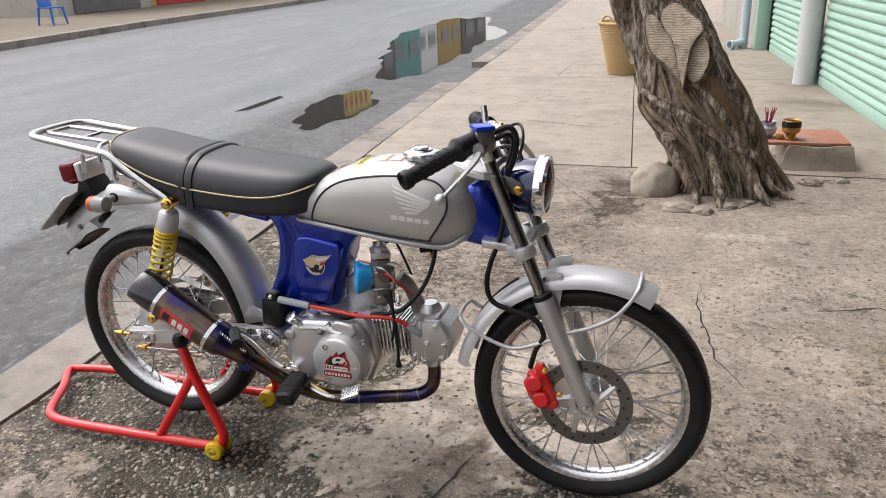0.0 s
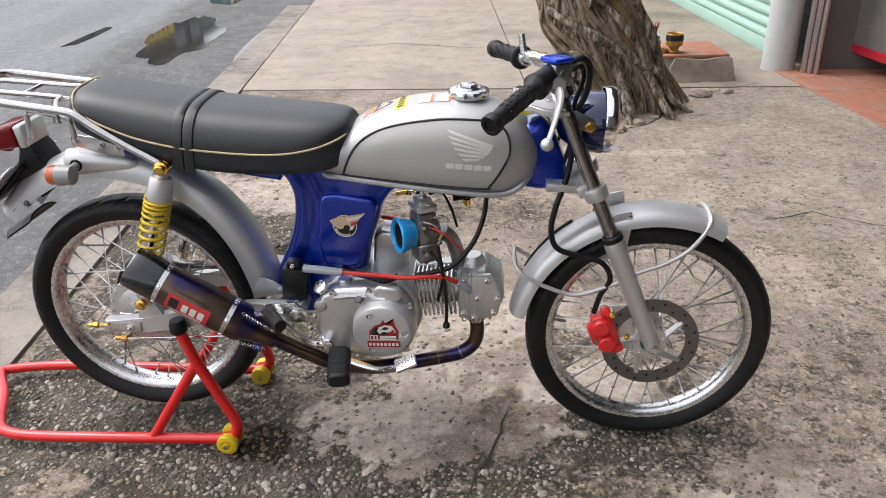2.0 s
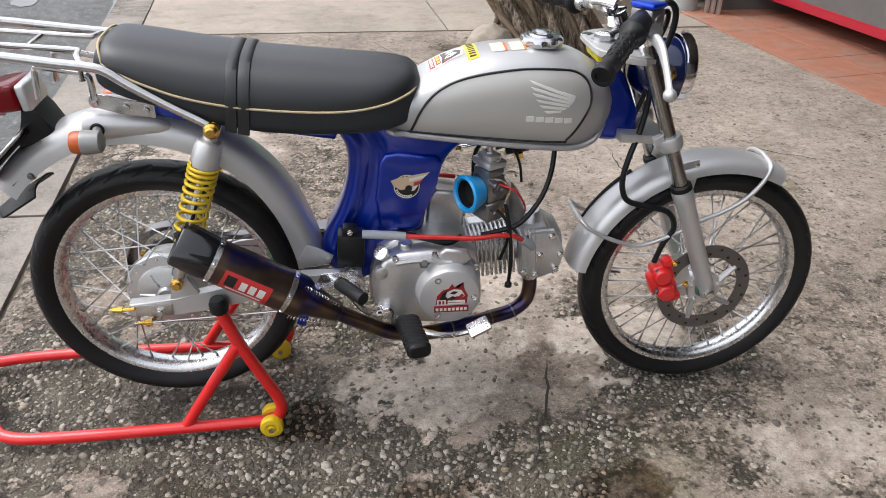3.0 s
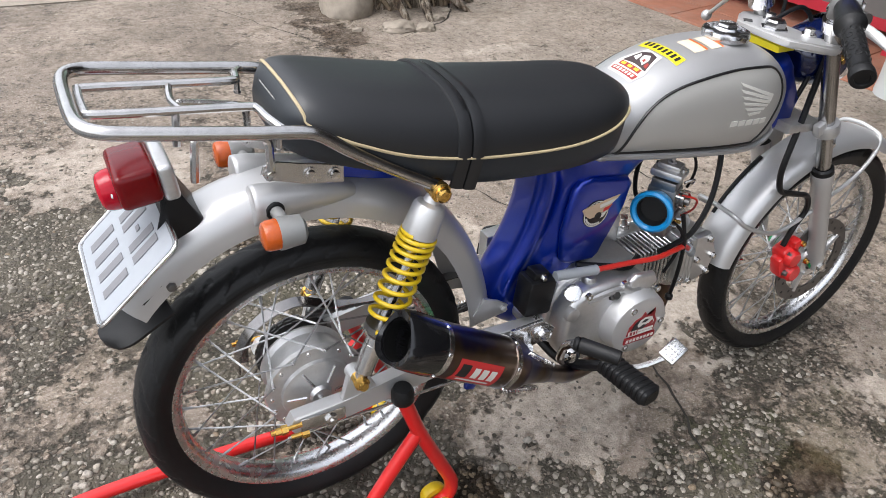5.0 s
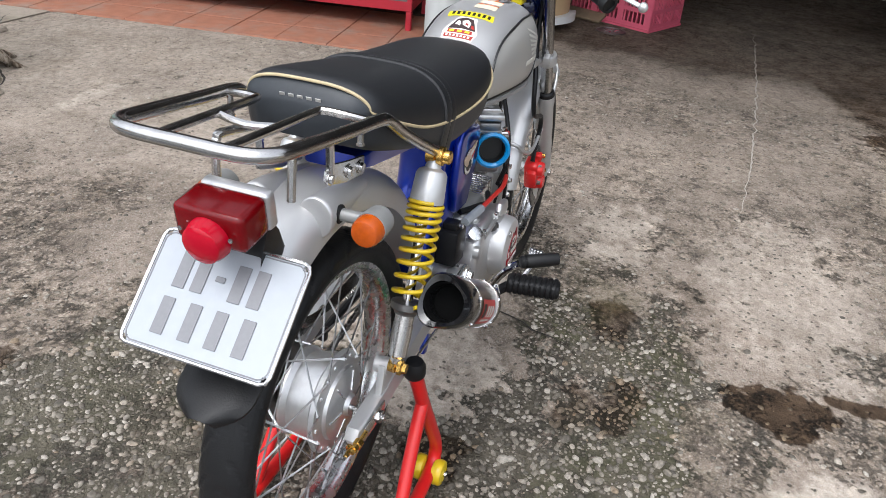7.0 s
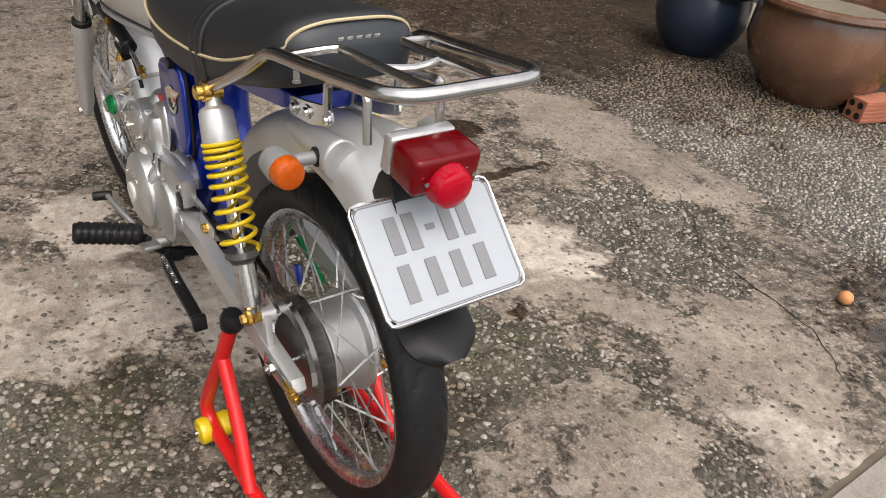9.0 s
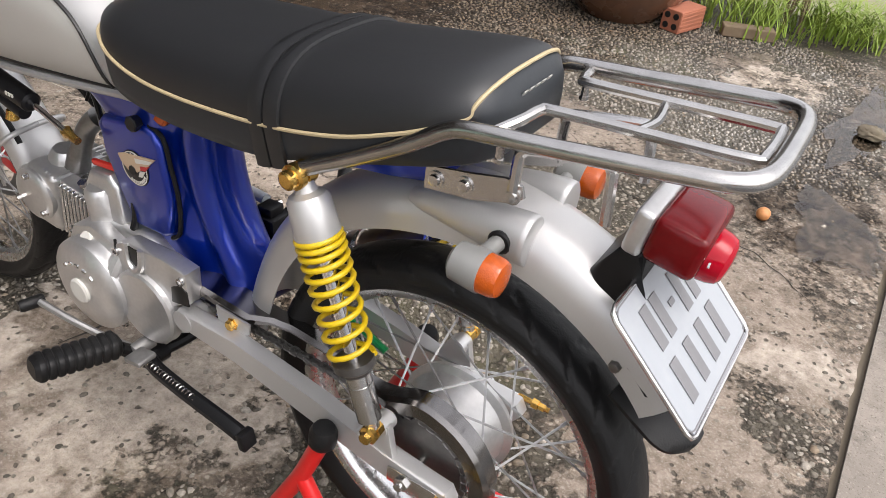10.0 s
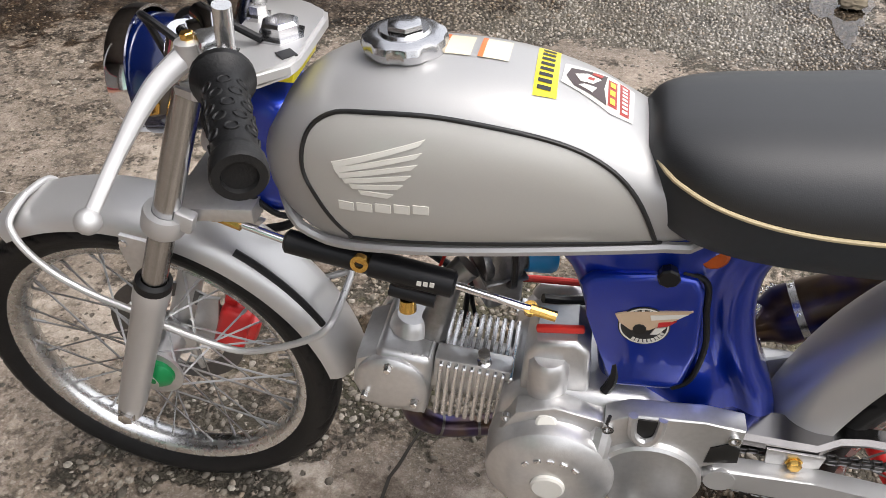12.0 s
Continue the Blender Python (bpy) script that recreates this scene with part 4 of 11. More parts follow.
# ---- rear shock absorbers ----
for side in (-1, 1):
    top, bot = Vector((0.464, side * 0.118, 0.716)), Vector((0.351, side * 0.116, 0.390))
    ax = (bot - top).normalized()
    L = (bot - top).length
    bm = bmesh.new()
    lathe(bm, top + ax * 0.008, ax, [(0, 0.010), (0.012, 0.013), (0.016, 0.021), (0.022, 0.0245), (0.062, 0.027), (0.066, 0.0265), (0.066, 0.0)], 26)
    shock = part("shock_absorber", bm, SILVER, bike, "rear shock absorber with a yellow coil spring")
    bm = bmesh.new()
    rod(bm, top + ax * 0.06, top + ax * 0.28, 0.0085, 0.0085, 14)
    part("damper_rod", bm, CHROME, shock)
    bm = bmesh.new()
    lathe(bm, top + ax * 0.236, ax, [(0, 0.026), (0.010, 0.026), (0.016, 0.019), (0.020, 0.018), (0.020, 0)], 20)
    part("spring_seat", bm, DARK_STEEL, shock)
    bm = bmesh.new()
    lathe(bm, top + ax * 0.25, ax, [(0, 0.0155), (0.075, 0.0155), (0.08, 0.011), (L - 0.25 - 0.006, 0.010), (L - 0.25, 0.006)], 18)
    lathe(bm, top + ax * 0.272, ax, [(0, 0.0163), (0.03, 0.0163), (0.03, 0.0150), (0, 0.0150)], 18, True)
    part("lower_tube", bm, STEEL, shock)
    bm = bmesh.new()
    a_, s_, c_ = frame_of(ax)
    pts = []
    turns = 10.0
    for i in range(int(turns * 16) + 1):
        f = i / (turns * 16)
        h = 0.072 + (0.238 - 0.072) * (0.42 * f + 0.58 * f ** 2.1)
        r = 0.0262 if f > 0.03 else 0.0255
        ang = 2 * math.pi * turns * f
        pts.append(top + a_ * h + (s_ * math.cos(ang) + c_ * math.sin(ang)) * r)
    tube(bm, pts, 0.0036, 8, 1, False, False)
    part("spring", bm, YELLOW, shock, "yellow coil spring", 60)
    bm = bmesh.new()
    lathe(bm, top + Vector((0, -side * 0.012, 0)), (0, side, 0), [(0, 0.014), (0.014, 0.014), (0.016, 0.010), (0.018, 0.015), (0.026, 0.015), (0.028, 0.011), (0.036, 0.011), (0.038, 0.008), (0.038, 0)], 14)
    part("mount_nut", bm, GOLD, shock, "brass acorn mounting nut")
    bm = bmesh.new()
    lathe(bm, bot + Vector((0, -side * 0.010, 0)), (0, side, 0), [(0, 0.011), (0.012, 0.012), (0.014, 0.009), (0.016, 0.013), (0.022, 0.013), (0.024, 0.009), (0.030, 0.008), (0.030, 0)], 8)
    part("mount_nut", bm, GOLD, shock, "brass acorn mounting nut")

# ---- swinging arm, chain, axle ----
bm = bmesh.new()
for side in (-1, 1):
    y0, y1 = sorted((side * 0.082, side * 0.106))
    prism(bm, [(0.712, 0.352), (0.722, 0.368), (0.712, 0.386), (0.60, 0.385), (0.45, 0.366), (0.34, 0.342), (0.245, 0.336), (0.235, 0.318), (0.245, 0.302), (0.34, 0.304), (0.45, 0.322), (0.60, 0.348)], y0, y1, 0.004, 2)
    lathe(bm, (0.352, side * 0.10, 0.384), (0, side, 0), [(-0.018, 0.014), (0.006, 0.014), (0.006, 0)], 14)
    prism(bm, [(0.325, 0.335), (0.338, 0.392), (0.366, 0.392), (0.39, 0.345)], side * 0.098 - 0.006, side * 0.098 + 0.006, 0.002)
rod(bm, (0.702, -0.108, 0.368), (0.702, 0.108, 0.368), 0.018, 0.018, 16)
swing = part("swinging_arm", bm, SILVER, bike, "box-section silver swinging arm")
for side in (-1, 1):
    bm = bmesh.new()
    rod(bm, (0.255, side * 0.112, 0.327), (0.205, side * 0.112, 0.327), 0.004, 0.004, 8)
    lathe(bm, (0.232, side * 0.112, 0.327), (-1, 0, 0), [(0, 0.008), (0.010, 0.008), (0.011, 0.006), (0.020, 0.006), (0.020, 0)], 6)
    part("chain_adjuster", bm, GOLD, swing, "brass chain adjuster bolt")
bm = bmesh.new()
rod(bm, (0.305, -0.122, 0.318), (0.305, 0.122, 0.318), 0.006, 0.006, 12)
for side in (-1, 1):
    bolt(bm, (0.305, side * 0.106, 0.318), (0, side, 0), 0.011, 0.011)
    box(bm, (0.292, side * 0.109, 0.320), (0.075, 0.003, 0.026), None, 0.001)
part("rear_axle", bm, STEEL, swing)
# brake arm and rod
bm = bmesh.new()
prism(bm, [(0.300, 0.320), (0.312, 0.310), (0.290, 0.265), (0.276, 0.262), (0.274, 0.275)], -0.074, -0.068, 0.001)
rod(bm, (0.24, -0.082, 0.270), (0.62, -0.10, 0.300), 0.0028, 0.0028, 8)
part("brake_arm", bm, STEEL, swing)
bm = bmesh.new()
lathe(bm, (0.275, -0.082, 0.271), (-1, 0, 0), [(0, 0.009), (0.012, 0.009), (0.013, 0.005), (0.03, 0.004), (0.03, 0)], 10)
part("brake_nut", bm, GOLD, swing)
# chain: single links along both runs and round the rear sprocket
FS = Vector((0.765, 0.066, 0.352))
bm = bmesh.new()
def link(p, d, k):
    rot = Matrix((d, Vector((0, 1, 0)), d.cross(Vector((0, 1, 0))))).transposed()
    off = 0.004 if k % 2 else 0.0026
    for yy in (-off, off):
        box(bm, p + Vector((0, yy, 0)), (0.0135, 0.0014, 0.0085), rot, 0.002, 1)
    rod(bm, p - d * 0.006 + Vector((0, -0.0035, 0)), p - d * 0.006 + Vector((0, 0.0035, 0)), 0.0038, 0.0038, 6)
k = 0
for zs, zr in ((0.030, 0.069), (-0.030, -0.069)):
    a, b = Vector((FS.x, 0.066, FS.z + zs)), Vector((RA.x, 0.066, RA.z + zr))
    d = (b - a).normalized()
    for i in range(int((b - a).length / 0.0127)):
        link(a + d * (0.0127 * i), d, k)
        k += 1
for i in range(17):
    ang = math.pi / 2 + math.pi * i / 16
    link(Vector((RA.x + math.cos(ang) * 0.070, 0.066, RA.z + math.sin(ang) * 0.070)), Vector((-math.sin(ang), 0, math.cos(ang))), i)
part("drive_chain", bm, DARK_STEEL, bike, "dark greasy drive chain")
bm = bmesh.new()
guard_pts = [(0.715, 0.420), (0.60, 0.414), (0.48, 0.410), (0.38, 0.404)]
guard_pts += [(RA.x + math.cos(radians(a)) * 0.108, RA.z + math.sin(radians(a)) * 0.108) for a in (84, 105, 125, 145, 165, 185)]
rings = []
line = spline([(x, 0, z) for x, z in guard_pts], 4)
for k, p in enumerate(line):
    t = (line[min(k + 1, len(line) - 1)] - line[max(k - 1, 0)]).normalized()
    up = Vector((t.z, 0, -t.x))
    up = up if up.dot(p - Vector((0.5, 0, 0.2))) > 0 else -up
    deep = interp(p.x, [(0.2, 0.024), (0.34, 0.022), (0.42, 0.006), (0.56, 0.006), (0.60, 0.012), (0.72, 0.012)])
    wide = interp(p.x, [(0.2, 0.080), (0.37, 0.079), (0.42, 0.060), (0.56, 0.058), (0.60, 0.080), (0.72, 0.080)])
    inner_y = interp(p.x, [(0.2, 0.050), (0.40, 0.050), (0.46, 0.034), (0.72, 0.034)])
    sect = [(inner_y, 0.0), (wide - 0.006, 0.002), (wide, -0.003), (wide, -deep), (wide - 0.0015, -deep), (wide - 0.0015, -0.004), (inner_y, -0.0022)]
    rings.append([Vector((p.x, y, p.z)) + up * h for y, h in sect])
loft(bm, rings)
part("chain_guard", bm, DARKENED_CHROME, bike, "chrome chain guard, coloured dark as if mirroring the mudguard", 30)
bm = bmesh.new()
prism(bm, [(0.652, 0.382), (0.655, 0.410), (0.590, 0.408), (0.592, 0.388), (0.612, 0.376), (0.632, 0.376)], 0.0805, 0.0845, 0.0015)
clip = part("guard_clip", bm, ALU, bike)
bm = bmesh.new()
bolt(bm, (0.622, 0.084, 0.394), (0, 1, 0), 0.008, 0.010)
part("clip_bolt", bm, GOLD, clip)

# ---- engine ----
bm = bmesh.new()
prism(bm, [(0.735, 0.30), (0.738, 0.36), (0.755, 0.42), (0.80, 0.448), (0.93, 0.44), (0.965, 0.41), (0.978, 0.33), (0.95, 0.262), (0.88, 0.245), (0.80, 0.258)], -0.076, 0.076, 0.016, 3)
prism(bm, [(0.862, 0.43), (0.868, 0.505), (0.885, 0.520), (0.930, 0.512), (0.942, 0.49), (0.945, 0.43)], -0.005, 0.066, 0.008, 3)
lathe(bm, (0.912, 0.056, 0.43), (0.02, 0.1, 1), [(0, 0.026), (0.055, 0.024), (0.062, 0.018), (0.062, 0)], 20)
engine = part("engine", bm, ALU, bike, "small horizontal single-cylinder aluminium engine", 40)
bm = bmesh.new()
prism(bm, [(0.742, 0.325), (0.748, 0.39), (0.766, 0.420), (0.80, 0.434), (0.86, 0.438), (0.93, 0.424), (0.962, 0.385), (0.968, 0.32), (0.945, 0.272), (0.89, 0.254), (0.80, 0.266), (0.756, 0.290)], -0.122, -0.070, 0.014, 4)
lathe(bm, (0.812, -0.085, 0.424), (0, -0.15, 1), [(0, 0.016), (0.018, 0.015), (0.022, 0.012), (0.022, 0)], 18)
tube(bm, [(0.865, -0.118, 0.425), (0.885, -0.122, 0.413), (0.905, -0.122, 0.411)], 0.010, 10, 4)
lathe(bm, (0.760, -0.112, 0.392), (0, -1, 0), [(0, 0.015), (0.012, 0.014), (0.014, 0.010), (0.014, 0)], 14)
tube(bm, [(0.790, -0.119, 0.414), (0.830, -0.121, 0.420), (0.868, -0.121, 0.421)], 0.0075, 8, 4)
prism(bm, [(0.882, 0.404), (0.878, 0.434), (0.892, 0.446), (0.936, 0.440), (0.946, 0.420), (0.930, 0.404)], -0.128, -0.112, 0.006, 3)
right_cover = part("crankcase_cover", bm, ALU, engine, "bare aluminium clutch cover", 40)
bm = bmesh.new()
lathe(bm, (0.848, -0.116, 0.410), (0, -1, 0.5), [(0, 0.012), (0.010, 0.012), (0.012, 0.008), (0.018, 0.007), (0.018, 0)], 6)
part("clutch_adjuster", bm, DARK_STEEL, engine)
bm = bmesh.new()
lathe(bm, (0.772, -0.096, 0.416), (-0.5, -0.6, 0.8), [(0, 0.012), (0.016, 0.012), (0.018, 0.016), (0.028, 0.016), (0.030, 0.012), (0.030, 0)], 12)
part("oil_cap", bm, ALU_BRIGHT, engine)
bm = bmesh.new()
CC = Vector((0.899, -0.116, 0.346))
lathe(bm, CC, (0, -1, 0), [(0, 0.070), (0.008, 0.069), (0.030, 0.066), (0.037, 0.062), (0.040, 0.054), (0.041, 0.0)], 44)
dome = part("clutch_dome", bm, SILVER, engine, "round silver clutch dome with a red shop sticker")
for a in (90, 210, 330):
    bm = bmesh.new()
    p = CC + Vector((math.cos(radians(a - 180 + 90)) * 0.050, -0.039, math.sin(radians(a - 180 + 90)) * 0.050))
    lathe(bm, p, (0, -1, 0), [(0, 0.007), (0.003, 0.007), (0.003, 0.004), (0.001, 0.004), (0.001, 0)], 12)
    part("dome_screw", bm, STEEL, engine)
DARK_RED = shade("dark_red_print", (0.30, 0.012, 0.016), 0.4, 0, 0.1, 0.2, 120)
for poly, mt, lift in (([(0.869, 0.332), (0.872, 0.352), (0.884, 0.366), (0.896, 0.370), (0.903, 0.381), (0.908, 0.372), (0.918, 0.372), (0.926, 0.384), (0.929, 0.366), (0.936, 0.352), (0.934, 0.332)], DARK_RED, 0.0010),
                       ([(0.884, 0.350), (0.892, 0.362), (0.906, 0.368), (0.922, 0.366), (0.930, 0.352), (0.922, 0.346), (0.914, 0.352), (0.902, 0.344)], STICKER_WHITE, 0.0015),
                       ([(0.876, 0.342), (0.884, 0.360), (0.894, 0.366), (0.889, 0.352), (0.896, 0.344)], BLACK, 0.0019),
                       ([(0.898, 0.358), (0.906, 0.364), (0.916, 0.362), (0.908, 0.356)], BLACK, 0.0019), ([(0.916, 0.350), (0.924, 0.358), (0.928, 0.352), (0.920, 0.345)], DARK_RED, 0.0019),
                       ([(0.894, 0.346), (0.904, 0.352), (0.912, 0.349), (0.902, 0.341)], BLACK, 0.0019),
                       ([(0.872, 0.331), (0.872, 0.343), (0.890, 0.343), (0.890, 0.331)], STICKER_WHITE, 0.0022), ([(0.875, 0.333), (0.875, 0.341), (0.880, 0.341), (0.880, 0.333)], DARK_RED, 0.0026), ([(0.883, 0.333), (0.883, 0.341), (0.887, 0.341), (0.887, 0.333)], DARK_RED, 0.0026),
                       ([(0.894, 0.337), (0.894, 0.341), (0.930, 0.341), (0.930, 0.337)], STICKER_WHITE, 0.0022), ([(0.894, 0.331), (0.894, 0.335), (0.930, 0.335), (0.930, 0.331)], STICKER_WHITE, 0.0022),
                       ([(0.866, 0.313), (0.866, 0.327), (0.938, 0.327), (0.938, 0.313)], DARK_RED, 0.0024)):
    bm = bmesh.new()
    prism(bm, poly, CC.y - 0.041 - lift, CC.y - 0.0405)
    part("dome_sticker", bm, mt, engine)
for k in range(8):
    bm = bmesh.new()
    box(bm, (0.872 + 0.0085 * k, CC.y - 0.0437, 0.320), (0.0054, 0.0008, 0.0065), None)
    part("sticker_bar", bm, STICKER_WHITE, engine)
# left covers
bm = bmesh.new()
LC = Vector((0.898, 0.070, 0.342))
prism(bm, [(0.828, 0.30), (0.826, 0.40), (0.842, 0.430), (0.90, 0.442), (0.945, 0.425), (0.972, 0.37), (0.968, 0.30), (0.935, 0.262), (0.87, 0.256)], 0.068, 0.098, 0.004, 2)
lathe(bm, LC, (0, 1, 0), [(0, 0.081), (0.040, 0.079), (0.048, 0.077), (0.052, 0.073), (0.060, 0.056), (0.063, 0.040), (0.064, 0.0)], 44)
tube(bm, [(0.842, 0.090, 0.415), (0.846, 0.108, 0.385), (0.850, 0.118, 0.35)], 0.014, 10, 4)
lathe(bm, (0.908, 0.080, 0.402), (0, 0.8, 0.6), [(0, 0.024), (0.014, 0.020), (0.016, 0.016), (0.016, 0)], 20)
left_cover = part("generator_cover", bm, ALU, engine, "domed aluminium generator cover", 30)
bm = bmesh.new()
lathe(bm, LC + Vector((0, 0.063, 0)), (0, 1, 0), [(0, 0.021), (0.004, 0.021), (0.006, 0.018), (0.006, 0)], 24)
part("cover_plug", bm, STICKER_WHITE, engine, "cream plastic plug")
bm = bmesh.new()
lathe(bm, (0.908, 0.092, 0.411), (0, 0.8, 0.6), [(0, 0.013), (0.014, 0.013), (0.016, 0.010), (0.016, 0)], 20)
part("cover_plug", bm, STICKER_WHITE, engine, "cream plastic plug")
for k in range(5):
    bm = bmesh.new()
    a = radians(50 + 20 * k)
    p = LC + Vector((math.cos(a) * 0.046, 0.0625, math.sin(a) * 0.046))
    box(bm, p, (0.009, 0.003, 0.006), turn(0, 90 - math.degrees(a), 0), 0.001, 1)
    part("raised_bar", bm, ALU_BRIGHT, engine)
bm = bmesh.new()
prism(bm, [(0.690, 0.402), (0.690, 0.456), (0.735, 0.459), (0.815, 0.454), (0.842, 0.438), (0.842, 0.30), (0.80, 0.282), (0.755, 0.288), (0.735, 0.325), (0.726, 0.385)], 0.074, 0.102, 0.003, 2)
lathe(bm, (0.782, 0.095, 0.352), (0, 1, 0), [(0, 0.064), (0.014, 0.062), (0.017, 0.058), (0.017, 0)], 36)
sprocket_cover = part("sprocket_cover", bm, ALU, engine, "silver sprocket cover", 30)
# black plate on the closed cover paints the shade in the adjuster's slot
bm = bmesh.new()
prism(bm, [(0.786, 0.424), (0.784, 0.452), (0.808, 0.452), (0.806, 0.428), (0.797, 0.420)], 0.100, 0.1035, 0.001)
part("adjuster_slot", bm, BLACK, engine, "black plate painted as the shade in the clutch adjuster's slot")
bm = bmesh.new()
tube(bm, [(0.780, 0.102, 0.456), (0.782, 0.104, 0.426), (0.796, 0.105, 0.414), (0.810, 0.104, 0.426), (0.813, 0.102, 0.456)], 0.0055, 8, 4)
part("slot_rim", bm, ALU, engine)
bm = bmesh.new()
tube(bm, [(0.841, 0.101, 0.290), (0.8425, 0.102, 0.35), (0.8425, 0.102, 0.40), (0.838, 0.101, 0.448)], 0.0022, 6, 3)
part("cover_seam", bm, BLACK, engine)
# another black plate paints the shaded gap at the pivot
bm = bmesh.new()
prism(bm, [(0.688, 0.400), (0.690, 0.425), (0.704, 0.432), (0.722, 0.420), (0.724, 0.392)], 0.101, 0.1035, 0.001)
part("pivot_opening", bm, BLACK, engine, "black plate painted as the shaded opening behind the sprocket cover")
for bx, bz, by in ((0.70, 0.44, 0.102), (0.835, 0.30, 0.102), (0.838, 0.428, 0.102), (0.95, 0.29, 0.094), (0.86, 0.268, 0.094), (0.955, 0.408, 0.092)):
    bm = bmesh.new()
    lathe(bm, (bx, by - 0.002, bz), (0, 1, 0), [(0, 0.007), (0.006, 0.007), (0.006, 0.004), (0.003, 0.004), (0.003, 0)], 12)
    part("case_screw", bm, STEEL, engine)
for bx, bz in ((0.755, 0.31), (0.79, 0.272), (0.945, 0.285), (0.957, 0.395), (0.79, 0.425), (0.87, 0.43)):
    bm = bmesh.new()
    lathe(bm, (bx, -0.118, bz), (0, -1, 0), [(0, 0.007), (0.007, 0.007), (0.007, 0.004), (0.004, 0.004), (0.004, 0)], 12)
    part("case_screw", bm, STEEL, engine)
# cylinder with its fins, head and covers
pitch = turn(0, -5, 0)
cdir = pitch @ Vector((1, 0, 0))
c0 = Vector((0.955, -0.004, 0.376))
bm = bmesh.new()
rod(bm, c0 - cdir * 0.02, c0 + cdir * 0.12, 0.038, 0.038, 24)
box(bm, c0 + cdir * 0.052 + Vector((0, 0.030, 0.032)), (0.098, 0.030, 0.040), pitch, 0.004, 2)
cyl = part("cylinder", bm, ALU, engine)
for k in range(10):
    bm = bmesh.new()
    box(bm, c0 + cdir * (0.006 + 0.0098 * k), (0.0060, 0.104, 0.098), pitch, 0.0018, 1)
    part("cooling_fin", bm, ALU_BRIGHT, engine)
bm = bmesh.new()
hc = c0 + cdir * 0.142
box(bm, hc, (0.074, 0.112, 0.112), pitch, 0.012, 3)
lathe(bm, hc + Vector((0.012, 0.050, 0.004)), (0, 1, 0), [(0, 0.047), (0.010, 0.047), (0.014, 0.043), (0.016, 0.034), (0.017, 0)], 32)
lathe(bm, hc + Vector((-0.004, 0.0, 0.05)), (-0.1, 0, 1), [(0, 0.030), (0.012, 0.028), (0.020, 0.024), (0.026, 0.020), (0.026, 0)], 20)
lathe(bm, hc + Vector((0.0, 0, -0.046)), (0, 0, -1), [(0, 0.03), (0.014, 0.028), (0.014, 0)], 20)
prism(bm, [(hc.x - 0.036, hc.z + 0.052), (hc.x + 0.036, hc.z + 0.056), (hc.x + 0.062, hc.z + 0.004), (hc.x + 0.052, hc.z - 0.044), (hc.x + 0.005, hc.z - 0.062), (hc.x - 0.036, hc.z - 0.05)], -0.072, -0.050, 0.006, 2)
prism(bm, [(hc.x + 0.03, hc.z + 0.050), (hc.x + 0.058, hc.z + 0.036), (hc.x + 0.066, hc.z - 0.01), (hc.x + 0.052, hc.z - 0.05), (hc.x + 0.02, hc.z - 0.05)], -0.05, 0.05, 0.008, 2)
head = part("cylinder_head", bm, ALU, engine, "cast aluminium cylinder head", 40)
for k in range(4):
    bm = bmesh.new()
    box(bm, hc + cdir * (-0.032 + 0.010 * k) + Vector((0, -0.010, 0)), (0.003, 0.120, 0.112), pitch, 0.0012, 1)
    part("cooling_fin", bm, ALU, engine)
for dx, dz in ((-0.026, 0.044), (0.03, 0.046), (0.052, 0.0), (0.044, -0.036), (0.0, -0.05), (-0.026, -0.04), (0.008, 0.0)):
    bm = bmesh.new()
    bolt(bm, (hc.x + dx, -0.071, hc.z + dz), (0, -1, 0), 0.0065, 0.008)
    part("head_bolt", bm, STEEL, engine)
for dx, dz in ((0.012, 0.038), (0.045, -0.016), (-0.02, -0.02)):
    bm = bmesh.new()
    bolt(bm, (hc.x + dx, 0.060, hc.z + dz + 0.004), (0, 1, 0), 0.005, 0.010)
    part("head_bolt", bm, STEEL, engine)
bm = bmesh.new()
lathe(bm, (0.992, 0.030, 0.428), (0.0, 0.35, 1), [(0, 0.010), (0.006, 0.010), (0.008, 0.006), (0.020, 0.006), (0.022, 0.008), (0.030, 0.008), (0.030, 0)], 6)
part("stud_nut", bm, STEEL, engine)
bm = bmesh.new()
tube(bm, [hc + Vector((-0.03, 0.0, 0.05)), (1.054, -0.010, 0.478), (1.044, -0.020, 0.512), (1.024, -0.030, 0.534)], [0.022, 0.017, 0.0165, 0.019], 14, 5)
part("intake_manifold", bm, CARB, engine)

# carburettor with its open bell mouth
mouth, inward = Vector((0.935, -0.079, 0.545)), Vector((0.86, 0.48, -0.06)).normalized()
body_c = mouth + inward * 0.060
square = turn(0, 0, 29)


def on_carb(x, y, z):
    """A place on the carburettor: x along its bore, y to its side, z up."""
    return body_c + inward * (x * 1.15) + Vector((-inward.y, inward.x, 0)).normalized() * (y * 1.2) + Vector((0, 0, z * 1.2))


bm = bmesh.new()
lathe(bm, on_carb(-0.032, 0, 0), inward, [(0, 0.0275), (0.006, 0.029), (0.010, 0.029), (0.012, 0.024), (0.05, 0.023), (0.056, 0.028), (0.066, 0.028), (0.066, 0)], 24)
box(bm, on_carb(0, 0, 0.006), (0.044, 0.055, 0.060), square, 0.006, 2)
box(bm, on_carb(0, 0, 0.034), (0.042, 0.048, 0.020), square, 0.003, 2)
carb = part("carburettor", bm, CARB, bike, "grey slide carburettor with an open light blue bell mouth", 40)
bm = bmesh.new()
box(bm, on_carb(0, 0, 0.052), (0.046, 0.060, 0.016), square, 0.005, 2)
